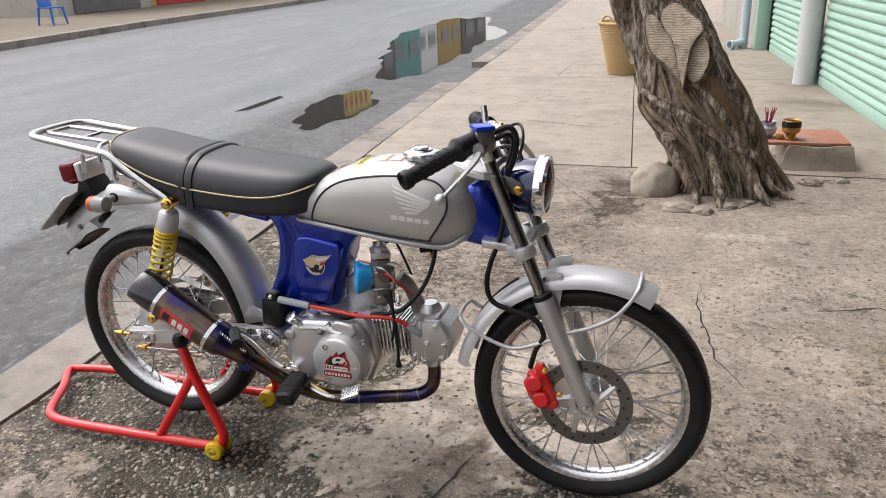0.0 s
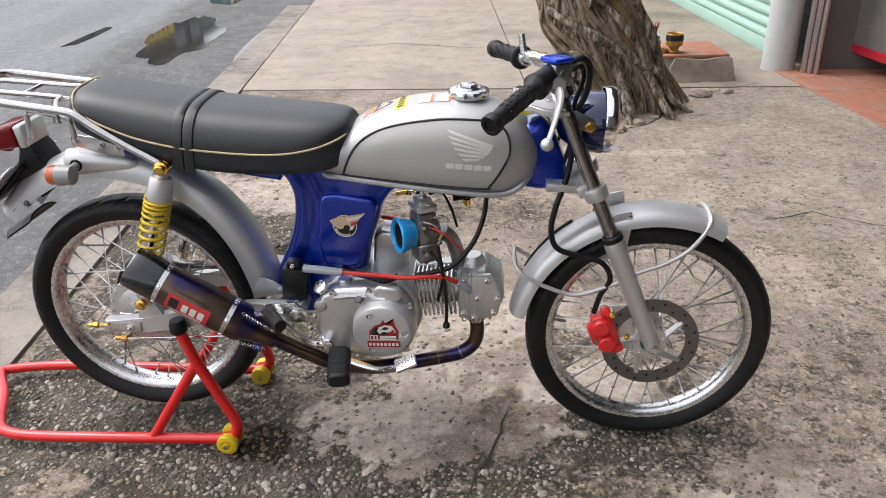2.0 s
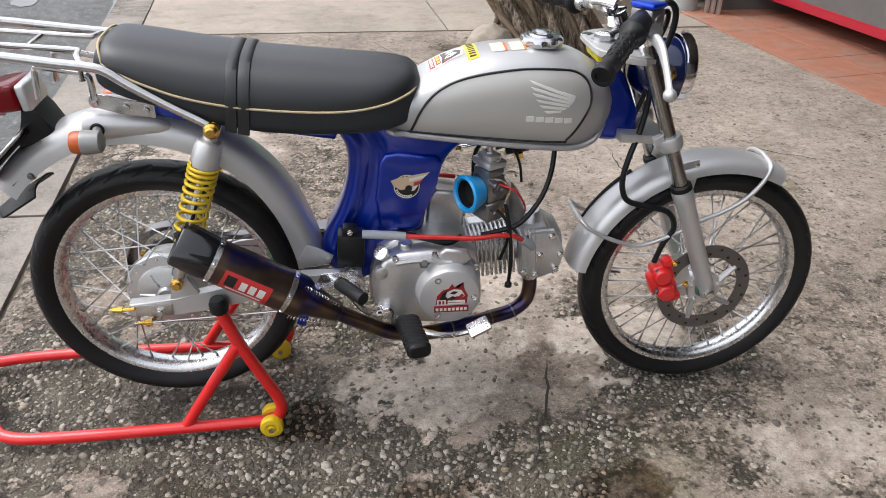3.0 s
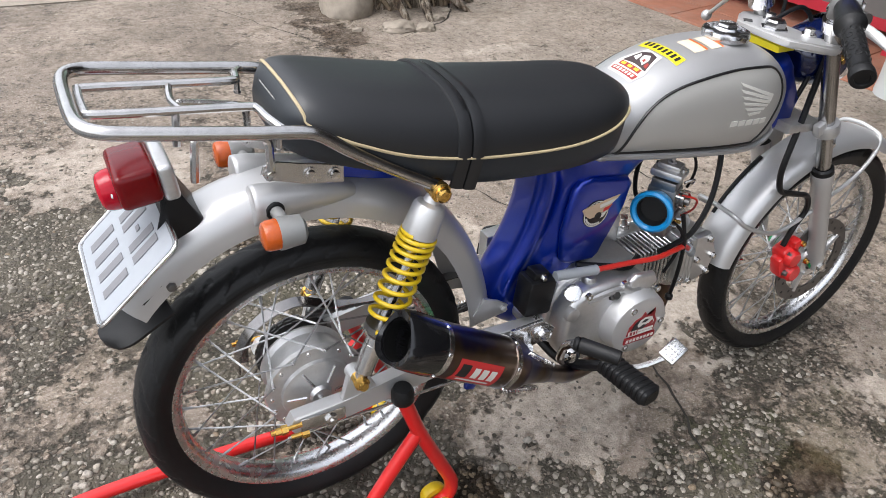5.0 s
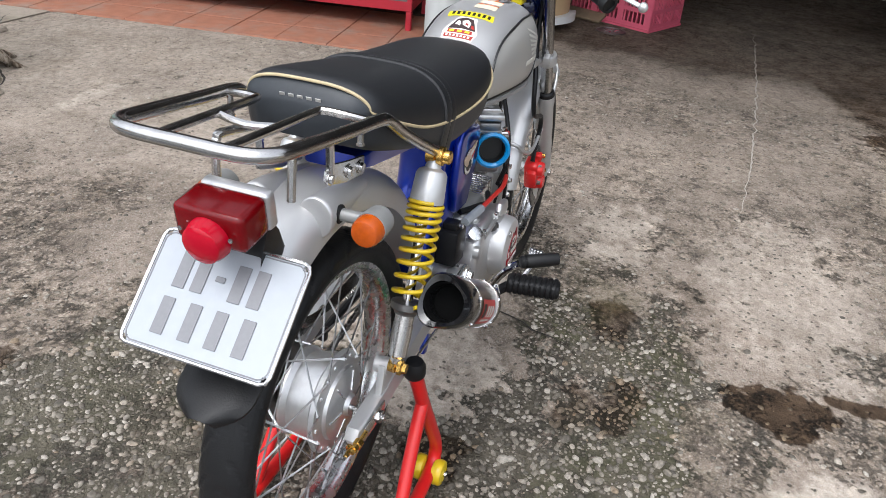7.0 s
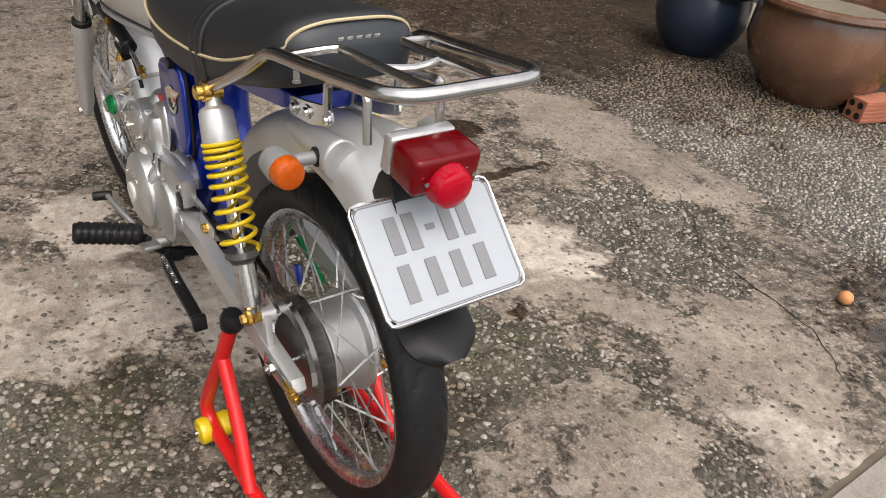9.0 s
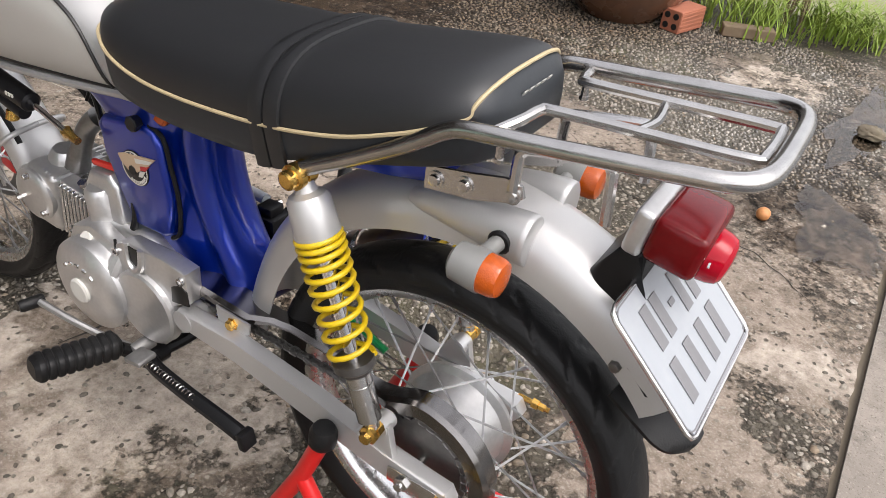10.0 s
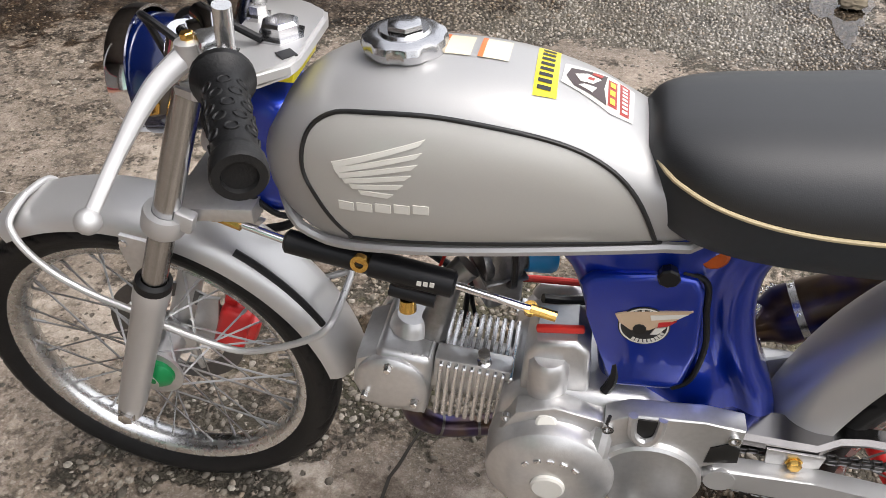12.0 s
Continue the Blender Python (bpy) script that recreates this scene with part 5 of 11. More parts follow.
box(bm, on_carb(0, 0, 0.063), (0.030, 0.043, 0.012), square, 0.004, 2)
lathe(bm, on_carb(0, 0, 0.066), (0, 0, 1), [(0, 0.009), (0.006, 0.009), (0.007, 0.006), (0.016, 0.0055), (0.016, 0)], 6)
part("carburettor_cap", bm, ALU, carb, "", 40)
for sy in (-1, 1):
    bm = bmesh.new()
    lathe(bm, on_carb(0.002, sy * 0.021, 0.059), (0, 0, 1), [(0, 0.004), (0.003, 0.004), (0.004, 0.0025), (0.004, 0)], 10)
    part("cap_screw", bm, STEEL, carb)
bm = bmesh.new()
box(bm, on_carb(0.002, 0, -0.036), (0.050, 0.055, 0.043), square, 0.007, 3)
box(bm, on_carb(0.002, 0, -0.018), (0.057, 0.064, 0.007), square, 0.002, 1)
lathe(bm, on_carb(0.002, 0, -0.052), (0, 0, -1), [(0, 0.014), (0.006, 0.013), (0.007, 0.009), (0.014, 0.008), (0.014, 0)], 6)
part("float_bowl", bm, CARB, carb, "", 40)
bm = bmesh.new()
lathe(bm, on_carb(0.004, -0.022, 0.010), -Vector((-inward.y, inward.x, 0)), [(0, 0.016), (0.006, 0.016), (0.007, 0.012), (0.012, 0.012), (0.013, 0.007), (0.022, 0.0065), (0.022, 0)], 18)
part("choke_housing", bm, DARK_STEEL, carb)
bm = bmesh.new()
tube(bm, [on_carb(-0.010, -0.026, 0.030), on_carb(0.006, -0.036, 0.026), on_carb(0.020, -0.034, 0.006), on_carb(0.016, -0.030, -0.014)], 0.0028, 7, 4)
tube(bm, [on_carb(0.012, -0.024, 0.036), on_carb(0.026, -0.034, 0.040), on_carb(0.038, -0.030, 0.028)], 0.0028, 7, 4)
part("choke_lever", bm, STEEL, carb)
for pts, r, mt, nm in (([on_carb(0.0, 0.026, -0.02), on_carb(0.004, 0.046, 0.0), on_carb(0.01, 0.050, 0.05), on_carb(0.03, 0.03, 0.09)], 0.0045, PLASTIC, "fuel_hose"),
                       ([on_carb(0.0, -0.026, -0.03), on_carb(0.012, -0.042, -0.05), on_carb(0.016, -0.040, -0.09), on_carb(0.010, -0.030, -0.13)], 0.0035, PLASTIC, "overflow_hose"),
                       ([on_carb(0.014, 0.0, 0.072), on_carb(0.03, -0.020, 0.080), on_carb(0.045, -0.028, 0.05), on_carb(0.06, -0.02, 0.01)], 0.003, PLASTIC, "fuel_hose"),
                       ([on_carb(-0.004, -0.022, 0.02), on_carb(0.02, -0.046, 0.012), on_carb(0.05, -0.04, -0.02), on_carb(0.075, -0.02, -0.05)], 0.0022, CABLE_RED, "vent_wire")):
    bm = bmesh.new()
    tube(bm, pts, r, 8, 5)
    part(nm, bm, mt, carb)
bm = bmesh.new()
lathe(bm, mouth, inward, [(0.0, 0.0300), (-0.004, 0.0345), (-0.001, 0.0395), (0.005, 0.0400), (0.012, 0.0375), (0.024, 0.0330), (0.034, 0.0300), (0.034, 0.0255), (0.022, 0.0265), (0.008, 0.0280)], 36, True)
part("bell_mouth", bm, CYAN, carb, "light blue plastic bell mouth")
bm = bmesh.new()
lathe(bm, mouth + inward * 0.004, inward, [(0.016, 0.0), (0.016, 0.0260), (0.0, 0.0284), (0.0, 0.0296), (0.018, 0.0272), (0.018, 0)], 28)
part("throttle_slide", bm, BLACK, carb)
bm = bmesh.new()
tube(bm, [on_carb(0, 0, 0.080), on_carb(0.004, 0.004, 0.092), on_carb(0.04, 0.02, 0.100), (1.08, -0.02, 0.655)], 0.0035, 8, 5)
part("throttle_cable", bm, PLASTIC, carb)
for k, (x, z) in enumerate(((-0.014, 0.022), (0.016, -0.002), (-0.012, -0.030), (0.016, -0.034))):
    bm = bmesh.new()
    rod(bm, on_carb(x, -0.022, z), on_carb(x, -0.034, z), 0.0038, 0.0038, 8)
    part("carburettor_screw", bm, GOLD if k % 2 else STEEL, carb)

# ---- exhaust ----
bm = bmesh.new()
pipe_path = [(1.096, -0.014, 0.318), (1.100, -0.016, 0.275), (1.092, -0.020, 0.238), (1.062, -0.027, 0.215), (1.02, -0.038, 0.209), (0.95, -0.062, 0.208), (0.86, -0.092, 0.212), (0.78, -0.118, 0.238), (0.715, -0.146, 0.290), (0.66, -0.178, 0.345)]
tube(bm, pipe_path, 0.0168, 16, 6)
exhaust = part("exhaust_pipe", bm, TITAN, bike, "heat-blued titanium exhaust pipe", 60)
bm = bmesh.new()
lathe(bm, (1.096, -0.014, 0.335), (0.06, -0.02, -1), [(0, 0.030), (0.010, 0.030), (0.011, 0.024), (0.014, 0.024), (0.015, 0.029), (0.020, 0.029), (0.021, 0.022), (0.030, 0.022), (0.031, 0.019), (0.036, 0.019)], 22)
part("exhaust_flange", bm, STEEL, exhaust)
for f in (0.34, 0.47, 0.60):
    bm = bmesh.new()
    pts = spline(pipe_path, 10)
    i = int(f * (len(pts) - 1))
    d = (pts[i + 1] - pts[i]).normalized()
    lathe(bm, pts[i], d, [(0, 0.0165), (0, 0.0178), (0.004, 0.0178), (0.004, 0.0165)], 20, True)
    part("weld_ring", bm, DARK_STEEL, exhaust)
CA, CB = Vector((0.664, -0.176, 0.342)), Vector((0.378, -0.178, 0.515))
cd = (CB - CA).normalized()
CL = (CB - CA).length
bm = bmesh.new()
lathe(bm, CA - cd * 0.01, cd, [(0, 0.0165), (0.004, 0.021), (0.030, 0.025), (0.070, 0.034), (0.082, 0.041), (0.090, 0.0435), (CL - 0.065, 0.0435), (CL - 0.065, 0.0)], 30)
can = part("silencer", bm, TITAN, bike, "blued titanium silencer with a black end cap and red label", 40)
bm = bmesh.new()
# rounded three-sided end cap, hollow at its mouth
rings = []
a_, s_, c_ = cd, Vector((0, -1, 0)), None
up = cd.cross(Vector((0, -1, 0))).normalized()
sd = up.cross(cd).normalized()
def tri_ring(h, r, tri, shift=0.0):
    out = []
    for k in range(36):
        a = 2 * math.pi * k / 36
        rr = r * (1 + tri * math.cos(3 * a + 0.5))
        out.append(CA + cd * h + (sd * math.cos(a) + up * math.sin(a)) * rr + up * shift)
    return out
for h, r, t in ((CL - 0.070, 0.0445, 0), (CL - 0.060, 0.0455, 0.01), (CL - 0.030, 0.0450, 0.06), (CL - 0.004, 0.0430, 0.10), (CL, 0.0405, 0.10), (CL - 0.003, 0.033, 0.03), (CL - 0.03, 0.029, 0.0), (CL - 0.06, 0.027, 0.0)):
    rings.append(tri_ring(h, r, t))
loft(bm, rings)
part("end_cap", bm, GLOSS_BLACK, can, "glossy black end cap with a round mouth", 40)
# near-black liner paints the shade inside the silencer's mouth
bm = bmesh.new()
lathe(bm, CA + cd * (CL - 0.052), cd, [(0.0, 0.0), (0.0, 0.0285), (0.046, 0.0322), (0.046, 0.0312), (0.002, 0.0275), (0.002, 0.0)], 30)
part("outlet", bm, shade("outlet_shade_black", (0.004, 0.004, 0.004), 0.9, spec=0.1), can, "near-black liner that paints the shade inside the outlet")
for h in (0.100, CL - 0.080):
    bm = bmesh.new()
    lathe(bm, CA + cd * h, cd, [(0, 0.0432), (0, 0.0448), (0.010, 0.0448), (0.010, 0.0432)], 32, True)
    part("band", bm, STEEL, can)
    for k in range(6):
        bm = bmesh.new()
        a = 2 * math.pi * k / 6 + 0.4
        dd = sd * math.cos(a) + up * math.sin(a)
        lathe(bm, CA + cd * (h + 0.005) + dd * 0.0445, dd, [(0, 0.0035), (0.002, 0.003), (0.0025, 0)], 8)
        part("rivet", bm, CHROME, can)
def wrap(bm, h0, h1, a0, a1, r, n=10, m=6):
    grid = [[bm.verts.new(CA + cd * (h0 + (h1 - h0) * i / m) + (sd * math.cos(a0 + (a1 - a0) * k / n) + up * math.sin(a0 + (a1 - a0) * k / n)) * r) for k in range(n + 1)] for i in range(m + 1)]
    for u, v in zip(grid, grid[1:]):
        for k in range(n):
            bm.faces.new((u[k], u[k + 1], v[k + 1], v[k]))
    return bm
# label on the outer side
def label_piece(name, h0, h1, a0, a1, r, mat, lab=""):
    part(name, wrap(bmesh.new(), h0, h1, radians(a0), radians(a1), r), mat, can, lab, 60)
for sgn in (1,):
    label_piece("label", 0.140, 0.235, -38, 22, 0.0441, STICKER_RED, "red label with white bars")
    for k in range(3):
        label_piece("label_bar", 0.150 + 0.018 * k, 0.163 + 0.018 * k, -18, 8, 0.0445, STICKER_WHITE)
    label_piece("label_shape", 0.208, 0.228, -20, 12, 0.0445, BLACK)
    label_piece("label_bar", 0.152, 0.222, -30, -24, 0.0445, STICKER_WHITE)
for off in (0.030, -0.030):
    bm = bmesh.new()
    pts = []
    base, e = CA + cd * 0.005 + (sd * 0.55 + up * (1 if off > 0 else -1) * 0.85).normalized() * 0.030, CA + cd * 0.085 + (sd * 0.55 + up * (1 if off > 0 else -1) * 0.85).normalized() * 0.047
    ax = (e - base).normalized()
    q, s2, c2 = frame_of(ax)
    for i in range(12 * 8):
        a = 2 * math.pi * i / 8
        pts.append(base + ax * ((e - base).length * i / 96) + (s2 * math.cos(a) + c2 * math.sin(a)) * 0.0034)
    tube(bm, pts, 0.0010, 5, 1, False, False)
    part("exhaust_spring", bm, STEEL, can)
bm = bmesh.new()
prism(bm, [(0.622, 0.360), (0.636, 0.392), (0.700, 0.396), (0.728, 0.372), (0.722, 0.348), (0.668, 0.342)], -0.118, -0.110, 0.002)
tube(bm, [(0.668, -0.118, 0.372), (0.652, -0.140, 0.378), (0.632, -0.172, 0.400)], 0.008, 8, 4)
lathe(bm, (0.700, -0.116, 0.370), (0, -1, 0), [(0, 0.017), (0.004, 0.017), (0.005, 0.012), (0.014, 0.011), (0.014, 0)], 6)
part("silencer_bracket", bm, ALU_BRIGHT, bike)

# ---- footrests, pedals and stand ----
def rubber(name, p, q, w, h, ribs, label, parent):
    bm = bmesh.new()
    p, q = Vector(p), Vector(q)
    d = (q - p).normalized()
    L = (q - p).length
    rot = Matrix((d, Vector((0, 0, 1)).cross(d).normalized(), d.cross(Vector((0, 0, 1)).cross(d).normalized()))).transposed()
    rings = []
    prof = [(0.0, 0.70), (0.02, 0.84)]
    for k in range(ribs):
        f0, st = 0.04 + 0.92 * k / ribs, 0.92 / ribs
        prof += [(f0, 0.91), (f0 + st * 0.12, 0.99), (f0 + st * 0.30, 1.01), (f0 + st * 0.58, 1.01), (f0 + st * 0.76, 0.99), (f0 + st * 0.88, 0.91)]
    prof += [(0.98, 0.84), (1.0, 0.70)]
    for f, sc in prof:
        ring = []
        for k in range(16):
            t = 2 * math.pi * k / 16
            cy = math.copysign(abs(math.cos(t)) ** 0.6, math.cos(t))
            cz = math.copysign(abs(math.sin(t)) ** 0.6, math.sin(t))
            ring.append(p + d * (L * f + (0.18 * L / ribs * cy if 0.03 < f < 0.97 else 0)) + rot @ Vector((0, cy * w / 2 * sc, cz * h / 2 * sc)))
        rings.append(ring)
    loft(bm, rings)
    return part(name, bm, RUBBER, parent, label)
bm = bmesh.new()
tube(bm, [(0.80, 0.15, 0.290), (0.79, 0.10, 0.250), (0.79, 0, 0.235), (0.79, -0.10, 0.250), (0.81, -0.19, 0.310)], 0.011, 10, 5)
peg_bar = part("footrest_bar", bm, PLASTIC, bike, "black steel footrest bar")
rubber("footrest_rubber", (0.808, -0.178, 0.312), (0.826, -0.288, 0.312), 0.048, 0.036, 9, "ribbed black rubber footrest", peg_bar)
rubber("footrest_rubber", (0.800, 0.150, 0.300), (0.828, 0.270, 0.320), 0.044, 0.036, 9, "ribbed black rubber footrest", peg_bar)
bm = bmesh.new()
tube(bm, [(0.790, -0.120, 0.262), (0.83, -0.150, 0.262), (0.89, -0.185, 0.272), (0.935, -0.200, 0.290)], 0.0062, 8, 5)
pedal = part("brake_pedal", bm, STEEL, bike, "chromed brake pedal with a knurled pad")
bm = bmesh.new()
box(bm, (0.954, -0.202, 0.302), (0.048, 0.036, 0.010), turn(15, -22, 10), 0.004, 2)
for i in range(5):
    for j in range(4):
        box(bm, Vector((0.954, -0.202, 0.302)) + turn(15, -22, 10) @ Vector((-0.016 + 0.008 * i, -0.011 + 0.0075 * j, 0.006)), (0.004, 0.004, 0.003), turn(15, -22, 10), 0.001, 1)
part("pedal_pad", bm, ALU_BRIGHT, pedal)
bm = bmesh.new()
rod(bm, (0.800, -0.128, 0.262), (0.872, -0.160, 0.258), 0.006, 0.006, 8)
part("brake_rod_end", bm, GOLD, pedal)
bm = bmesh.new()
lathe(bm, (0.770, -0.112, 0.302), (0, -1, 0), [(0, 0.014), (0.026, 0.014), (0.028, 0.010), (0.028, 0)], 14)
tube(bm, [(0.770, -0.130, 0.302), (0.742, -0.140, 0.305), (0.715, -0.160, 0.340), (0.690, -0.195, 0.405), (0.680, -0.225, 0.438)], 0.0075, 10, 5)
kick = part("kick_starter", bm, CHROME, bike, "chromed kick-start lever with a black pedal")
bm = bmesh.new()
lathe(bm, (0.676, -0.228, 0.444), Vector((0.05, -0.066, 0.0)), [(0, 0.010), (0.004, 0.0125)] + [(0.008 + 0.0062 * k // 1 * 1 + (0.003 if j else 0), 0.0135 if j else 0.0118) for k in range(10) for j in (0, 1)] + [(0.076, 0.0125), (0.078, 0)], 14)
part("kick_pedal", bm, RUBBER, kick, "black ribbed kick pedal")
bm = bmesh.new()
tube(bm, [(0.955, 0.170, 0.312), (0.90, 0.160, 0.300), (0.84, 0.142, 0.283), (0.79, 0.128, 0.278), (0.76, 0.140, 0.290)], 0.006, 8, 5)
lathe(bm, (0.79, 0.100, 0.278), (0, 1, 0), [(0, 0.012), (0.036, 0.012), (0.038, 0.008), (0.038, 0)], 14)
box(bm, (0.752, 0.150, 0.300), (0.036, 0.034, 0.010), turn(0, 12, 0), 0.004, 2)
gear = part("gear_lever", bm, DULL_STEEL, bike, "dull steel gear lever with a rubber toe")
bm = bmesh.new()
lathe(bm, (0.960, 0.160, 0.310), (0.25, 1, 0), [(0, 0.008), (0.004, 0.010), (0.034, 0.010), (0.038, 0.008), (0.038, 0)], 12)
part("toe_rubber", bm, RUBBER, gear)
bm = bmesh.new()
tube(bm, [(0.800, 0.092, 0.236), (0.770, 0.118, 0.250), (0.70, 0.126, 0.248), (0.60, 0.130, 0.243), (0.572, 0.131, 0.240)], 0.0095, 10, 5, flat=1.3)
box(bm, (0.560, 0.132, 0.239), (0.014, 0.026, 0.030), turn(0, 12, 0), 0.003)
rod(bm, (0.79, 0.08, 0.242), (0.79, 0.118, 0.246), 0.016, 0.016, 12)
stand_leg = part("side_stand", bm, PLASTIC, bike, "black folded side stand")
bm = bmesh.new()
pts = []
for i in range(14 * 8):
    a = 2 * math.pi * i / 8
    pts.append(Vector((0.765, 0.128, 0.262)) + Vector((-0.10, 0.004, -0.006)) * (i / 112) + Vector((0, math.cos(a), math.sin(a))) * 0.004)
tube(bm, pts, 0.0011, 5, 1, False, False)
part("stand_spring", bm, STEEL, stand_leg)

# ---- electrics and hoses ----
bm = bmesh.new()
box(bm, (0.700, -0.078, 0.432), (0.056, 0.046, 0.074), turn(0, 4, 0), 0.006, 2)
box(bm, (0.700, -0.078, 0.475), (0.030, 0.03, 0.016), turn(0, 4, 0), 0.003)
coil = part("ignition_coil", bm, PLASTIC, bike, "black ignition coil box")
for dz in (-0.046, 0.044):
    bm = bmesh.new()
    bolt(bm, (0.700, -0.094, 0.432 + dz), (0, -1, 0), 0.005, 0.008)
    part("coil_screw", bm, STEEL, coil)
bm = bmesh.new()
tube(bm, [(0.725, -0.096, 0.472), (0.77, -0.100, 0.470), (0.812, -0.102, 0.466)], 0.0092, 12, 4)
part("cable_sleeve", bm, GREY_HOSE, coil, "grey ribbed cable sleeve")
bm = bmesh.new()
tube(bm, [(0.810, -0.102, 0.466), (0.88, -0.104, 0.462), (0.95, -0.106, 0.457), (1.00, -0.100, 0.457), (1.035, -0.090, 0.450), (1.062, -0.080, 0.432)], 0.0052, 10, 6)
part("ignition_cable", bm, CABLE_RED, coil, "red ignition cable")
bm = bmesh.new()
tube(bm, [(1.060, -0.080, 0.434), (1.078, -0.074, 0.418), (1.088, -0.066, 0.406)], 0.0095, 12, 4)
part("plug_cap", bm, GREY_HOSE, coil)
for name, pts, r in (("breather_hose", [(1.125, -0.03, 0.645), (1.118, -0.05, 0.58), (1.095, -0.07, 0.525), (1.055, -0.085, 0.480), (1.02, -0.088, 0.465), (0.97, -0.09, 0.455)], 0.0055),
                     ("overflow_hose", [(1.02, -0.080, 0.520), (1.030, -0.092, 0.46), (1.036, -0.092, 0.39), (1.034, -0.090, 0.335)], 0.0042),
                     ("wiring_loom", [(0.80, -0.06, 0.452), (0.86, -0.085, 0.448), (0.90, -0.090, 0.440), (0.93, -0.080, 0.448)], 0.0065),
                     ("neutral_wire", [(0.86, 0.030, 0.57), (0.845, 0.052, 0.52), (0.838, 0.060, 0.47), (0.845, 0.062, 0.445)], 0.006)):
    bm = bmesh.new()
    tube(bm, pts, r, 9, 6)
    part(name, bm, PLASTIC, bike)
bm = bmesh.new()
lathe(bm, (1.034, -0.090, 0.336), (0, 0, -1), [(0, 0.005), (0.004, 0.008), (0.012, 0.008), (0.012, 0)], 10)
part("hose_plug", bm, RUBBER, bike)
bm = bmesh.new()
box(bm, (0.905, 0.052, 0.527), (0.055, 0.008, 0.010), turn(0, 8, 0), 0.003)
part("red_clip", bm, CABLE_RED, bike)

# ---- front fork ----
ftop, fdir = Vector((1.262, 0, 0.855)), Vector((0.232, 0, -0.584)).normalized()
fork = None
for side in (-1, 1):
    yv = Vector((0, side * 0.082, 0))
    bm = bmesh.new()
    rod(bm, ftop + yv, ftop + yv + fdir * 0.42, 0.0152, 0.0152, 20)
    lathe(bm, ftop + yv - fdir * 0.012, fdir, [(0, 0.0), (0.0, 0.010), (0.004, 0.0135), (0.014, 0.0152)], 18)
    leg = part("fork_tube", bm, FORK_STEEL, bike, "polished steel fork tube")
    bm = bmesh.new()
    lathe(bm, ftop + yv + fdir * 0.335, fdir, [(0, 0.0205), (0.006, 0.0225), (0.03, 0.0225), (0.04, 0.0205), (0.255, 0.0195), (0.27, 0.017), (0.285, 0.012), (0.285, 0)], 24)
    foot = ftop + yv + fdir * 0.606
    box(bm, foot, (0.034, 0.026, 0.046), turn(0, -21, 0), 0.009, 3)
    lower = part("fork_lower", bm, SILVER, bike, "cast aluminium fork lower")
    bm = bmesh.new()
    lathe(bm, ftop + yv + fdir * 0.325, fdir, [(0, 0.0165), (0.004, 0.0215), (0.014, 0.0225), (0.014, 0.0165)], 22, True)
    part("dust_seal", bm, RUBBER, lower)
    bm = bmesh.new()
    bolt(bm, (1.490, side * 0.093, 0.281), (0, side, 0), 0.011, 0.010)
    part("axle_nut", bm, STEEL, lower)
    bm = bmesh.new()
    lathe(bm, ftop + yv + fdir * 0.212, fdir, [(0, 0.0155), (0, 0.0235), (0.004, 0.025), (0.022, 0.025), (0.026, 0.0235), (0.026, 0.0155)], 24, True)
    box(bm, ftop + yv + fdir * 0.225 + Vector((-0.026, side * 0.004, 0.004)), (0.022, 0.016, 0.024), turn(0, -21, 0), 0.003)
    part("lower_clamp", bm, SILVER, bike)
    # mudguard bracket
    bm = bmesh.new()
    prism(bm, [(1.375, 0.575), (1.395, 0.590), (1.425, 0.596), (1.430, 0.575), (1.420, 0.52), (1.440, 0.44), (1.418, 0.43), (1.402, 0.50), (1.395, 0.545), (1.372, 0.560)], side * 0.060 - 0.003, side * 0.060 + 0.003, 0.001)
    part("mudguard_bracket", bm, ALU, front_guard)
    for bx, bz in ((1.385, 0.578), (1.422, 0.584), (1.425, 0.445)):
        bm = bmesh.new()
        lathe(bm, (bx, side * 0.062, bz), (0, side, 0), [(0, 0.006), (0.003, 0.005), (0.004, 0)], 10)
        part("rivet", bm, CHROME, front_guard)
    for pts in ([(1.425, side * 0.068, 0.452), (1.46, side * 0.066, 0.470), (1.50, side * 0.064, 0.488), (1.545, side * 0.062, 0.522), (1.575, side * 0.060, 0.560), (1.592, side * 0.052, 0.588), (1.596, side * 0.036, 0.598), (1.597, 0, 0.603)],
                [(1.425, side * 0.068, 0.448), (1.38, side * 0.066, 0.424), (1.32, side * 0.064, 0.405), (1.26, side * 0.063, 0.422), (1.212, side * 0.060, 0.448), (1.196, side * 0.054, 0.466), (1.190, side * 0.038, 0.474), (1.188, 0, 0.478)]):
        bm = bmesh.new()
        tube(bm, [Vector((p[0] - 0.004, p[1] - 0.010, p[2] - 0.021 * max(0, min(1, (p[2] - 0.44) / 0.1)))) for p in pts], 0.0048, 10, 5)
        part("mudguard_stay", bm, SILVER, front_guard, "bent silver wire stay")
bm = bmesh.new()
prism(bm, [(1.245, 0.664), (1.345, 0.655), (1.345, 0.636), (1.245, 0.644)], -0.075, 0.075, 0.005)
part("lower_yoke", bm, ALU, bike)
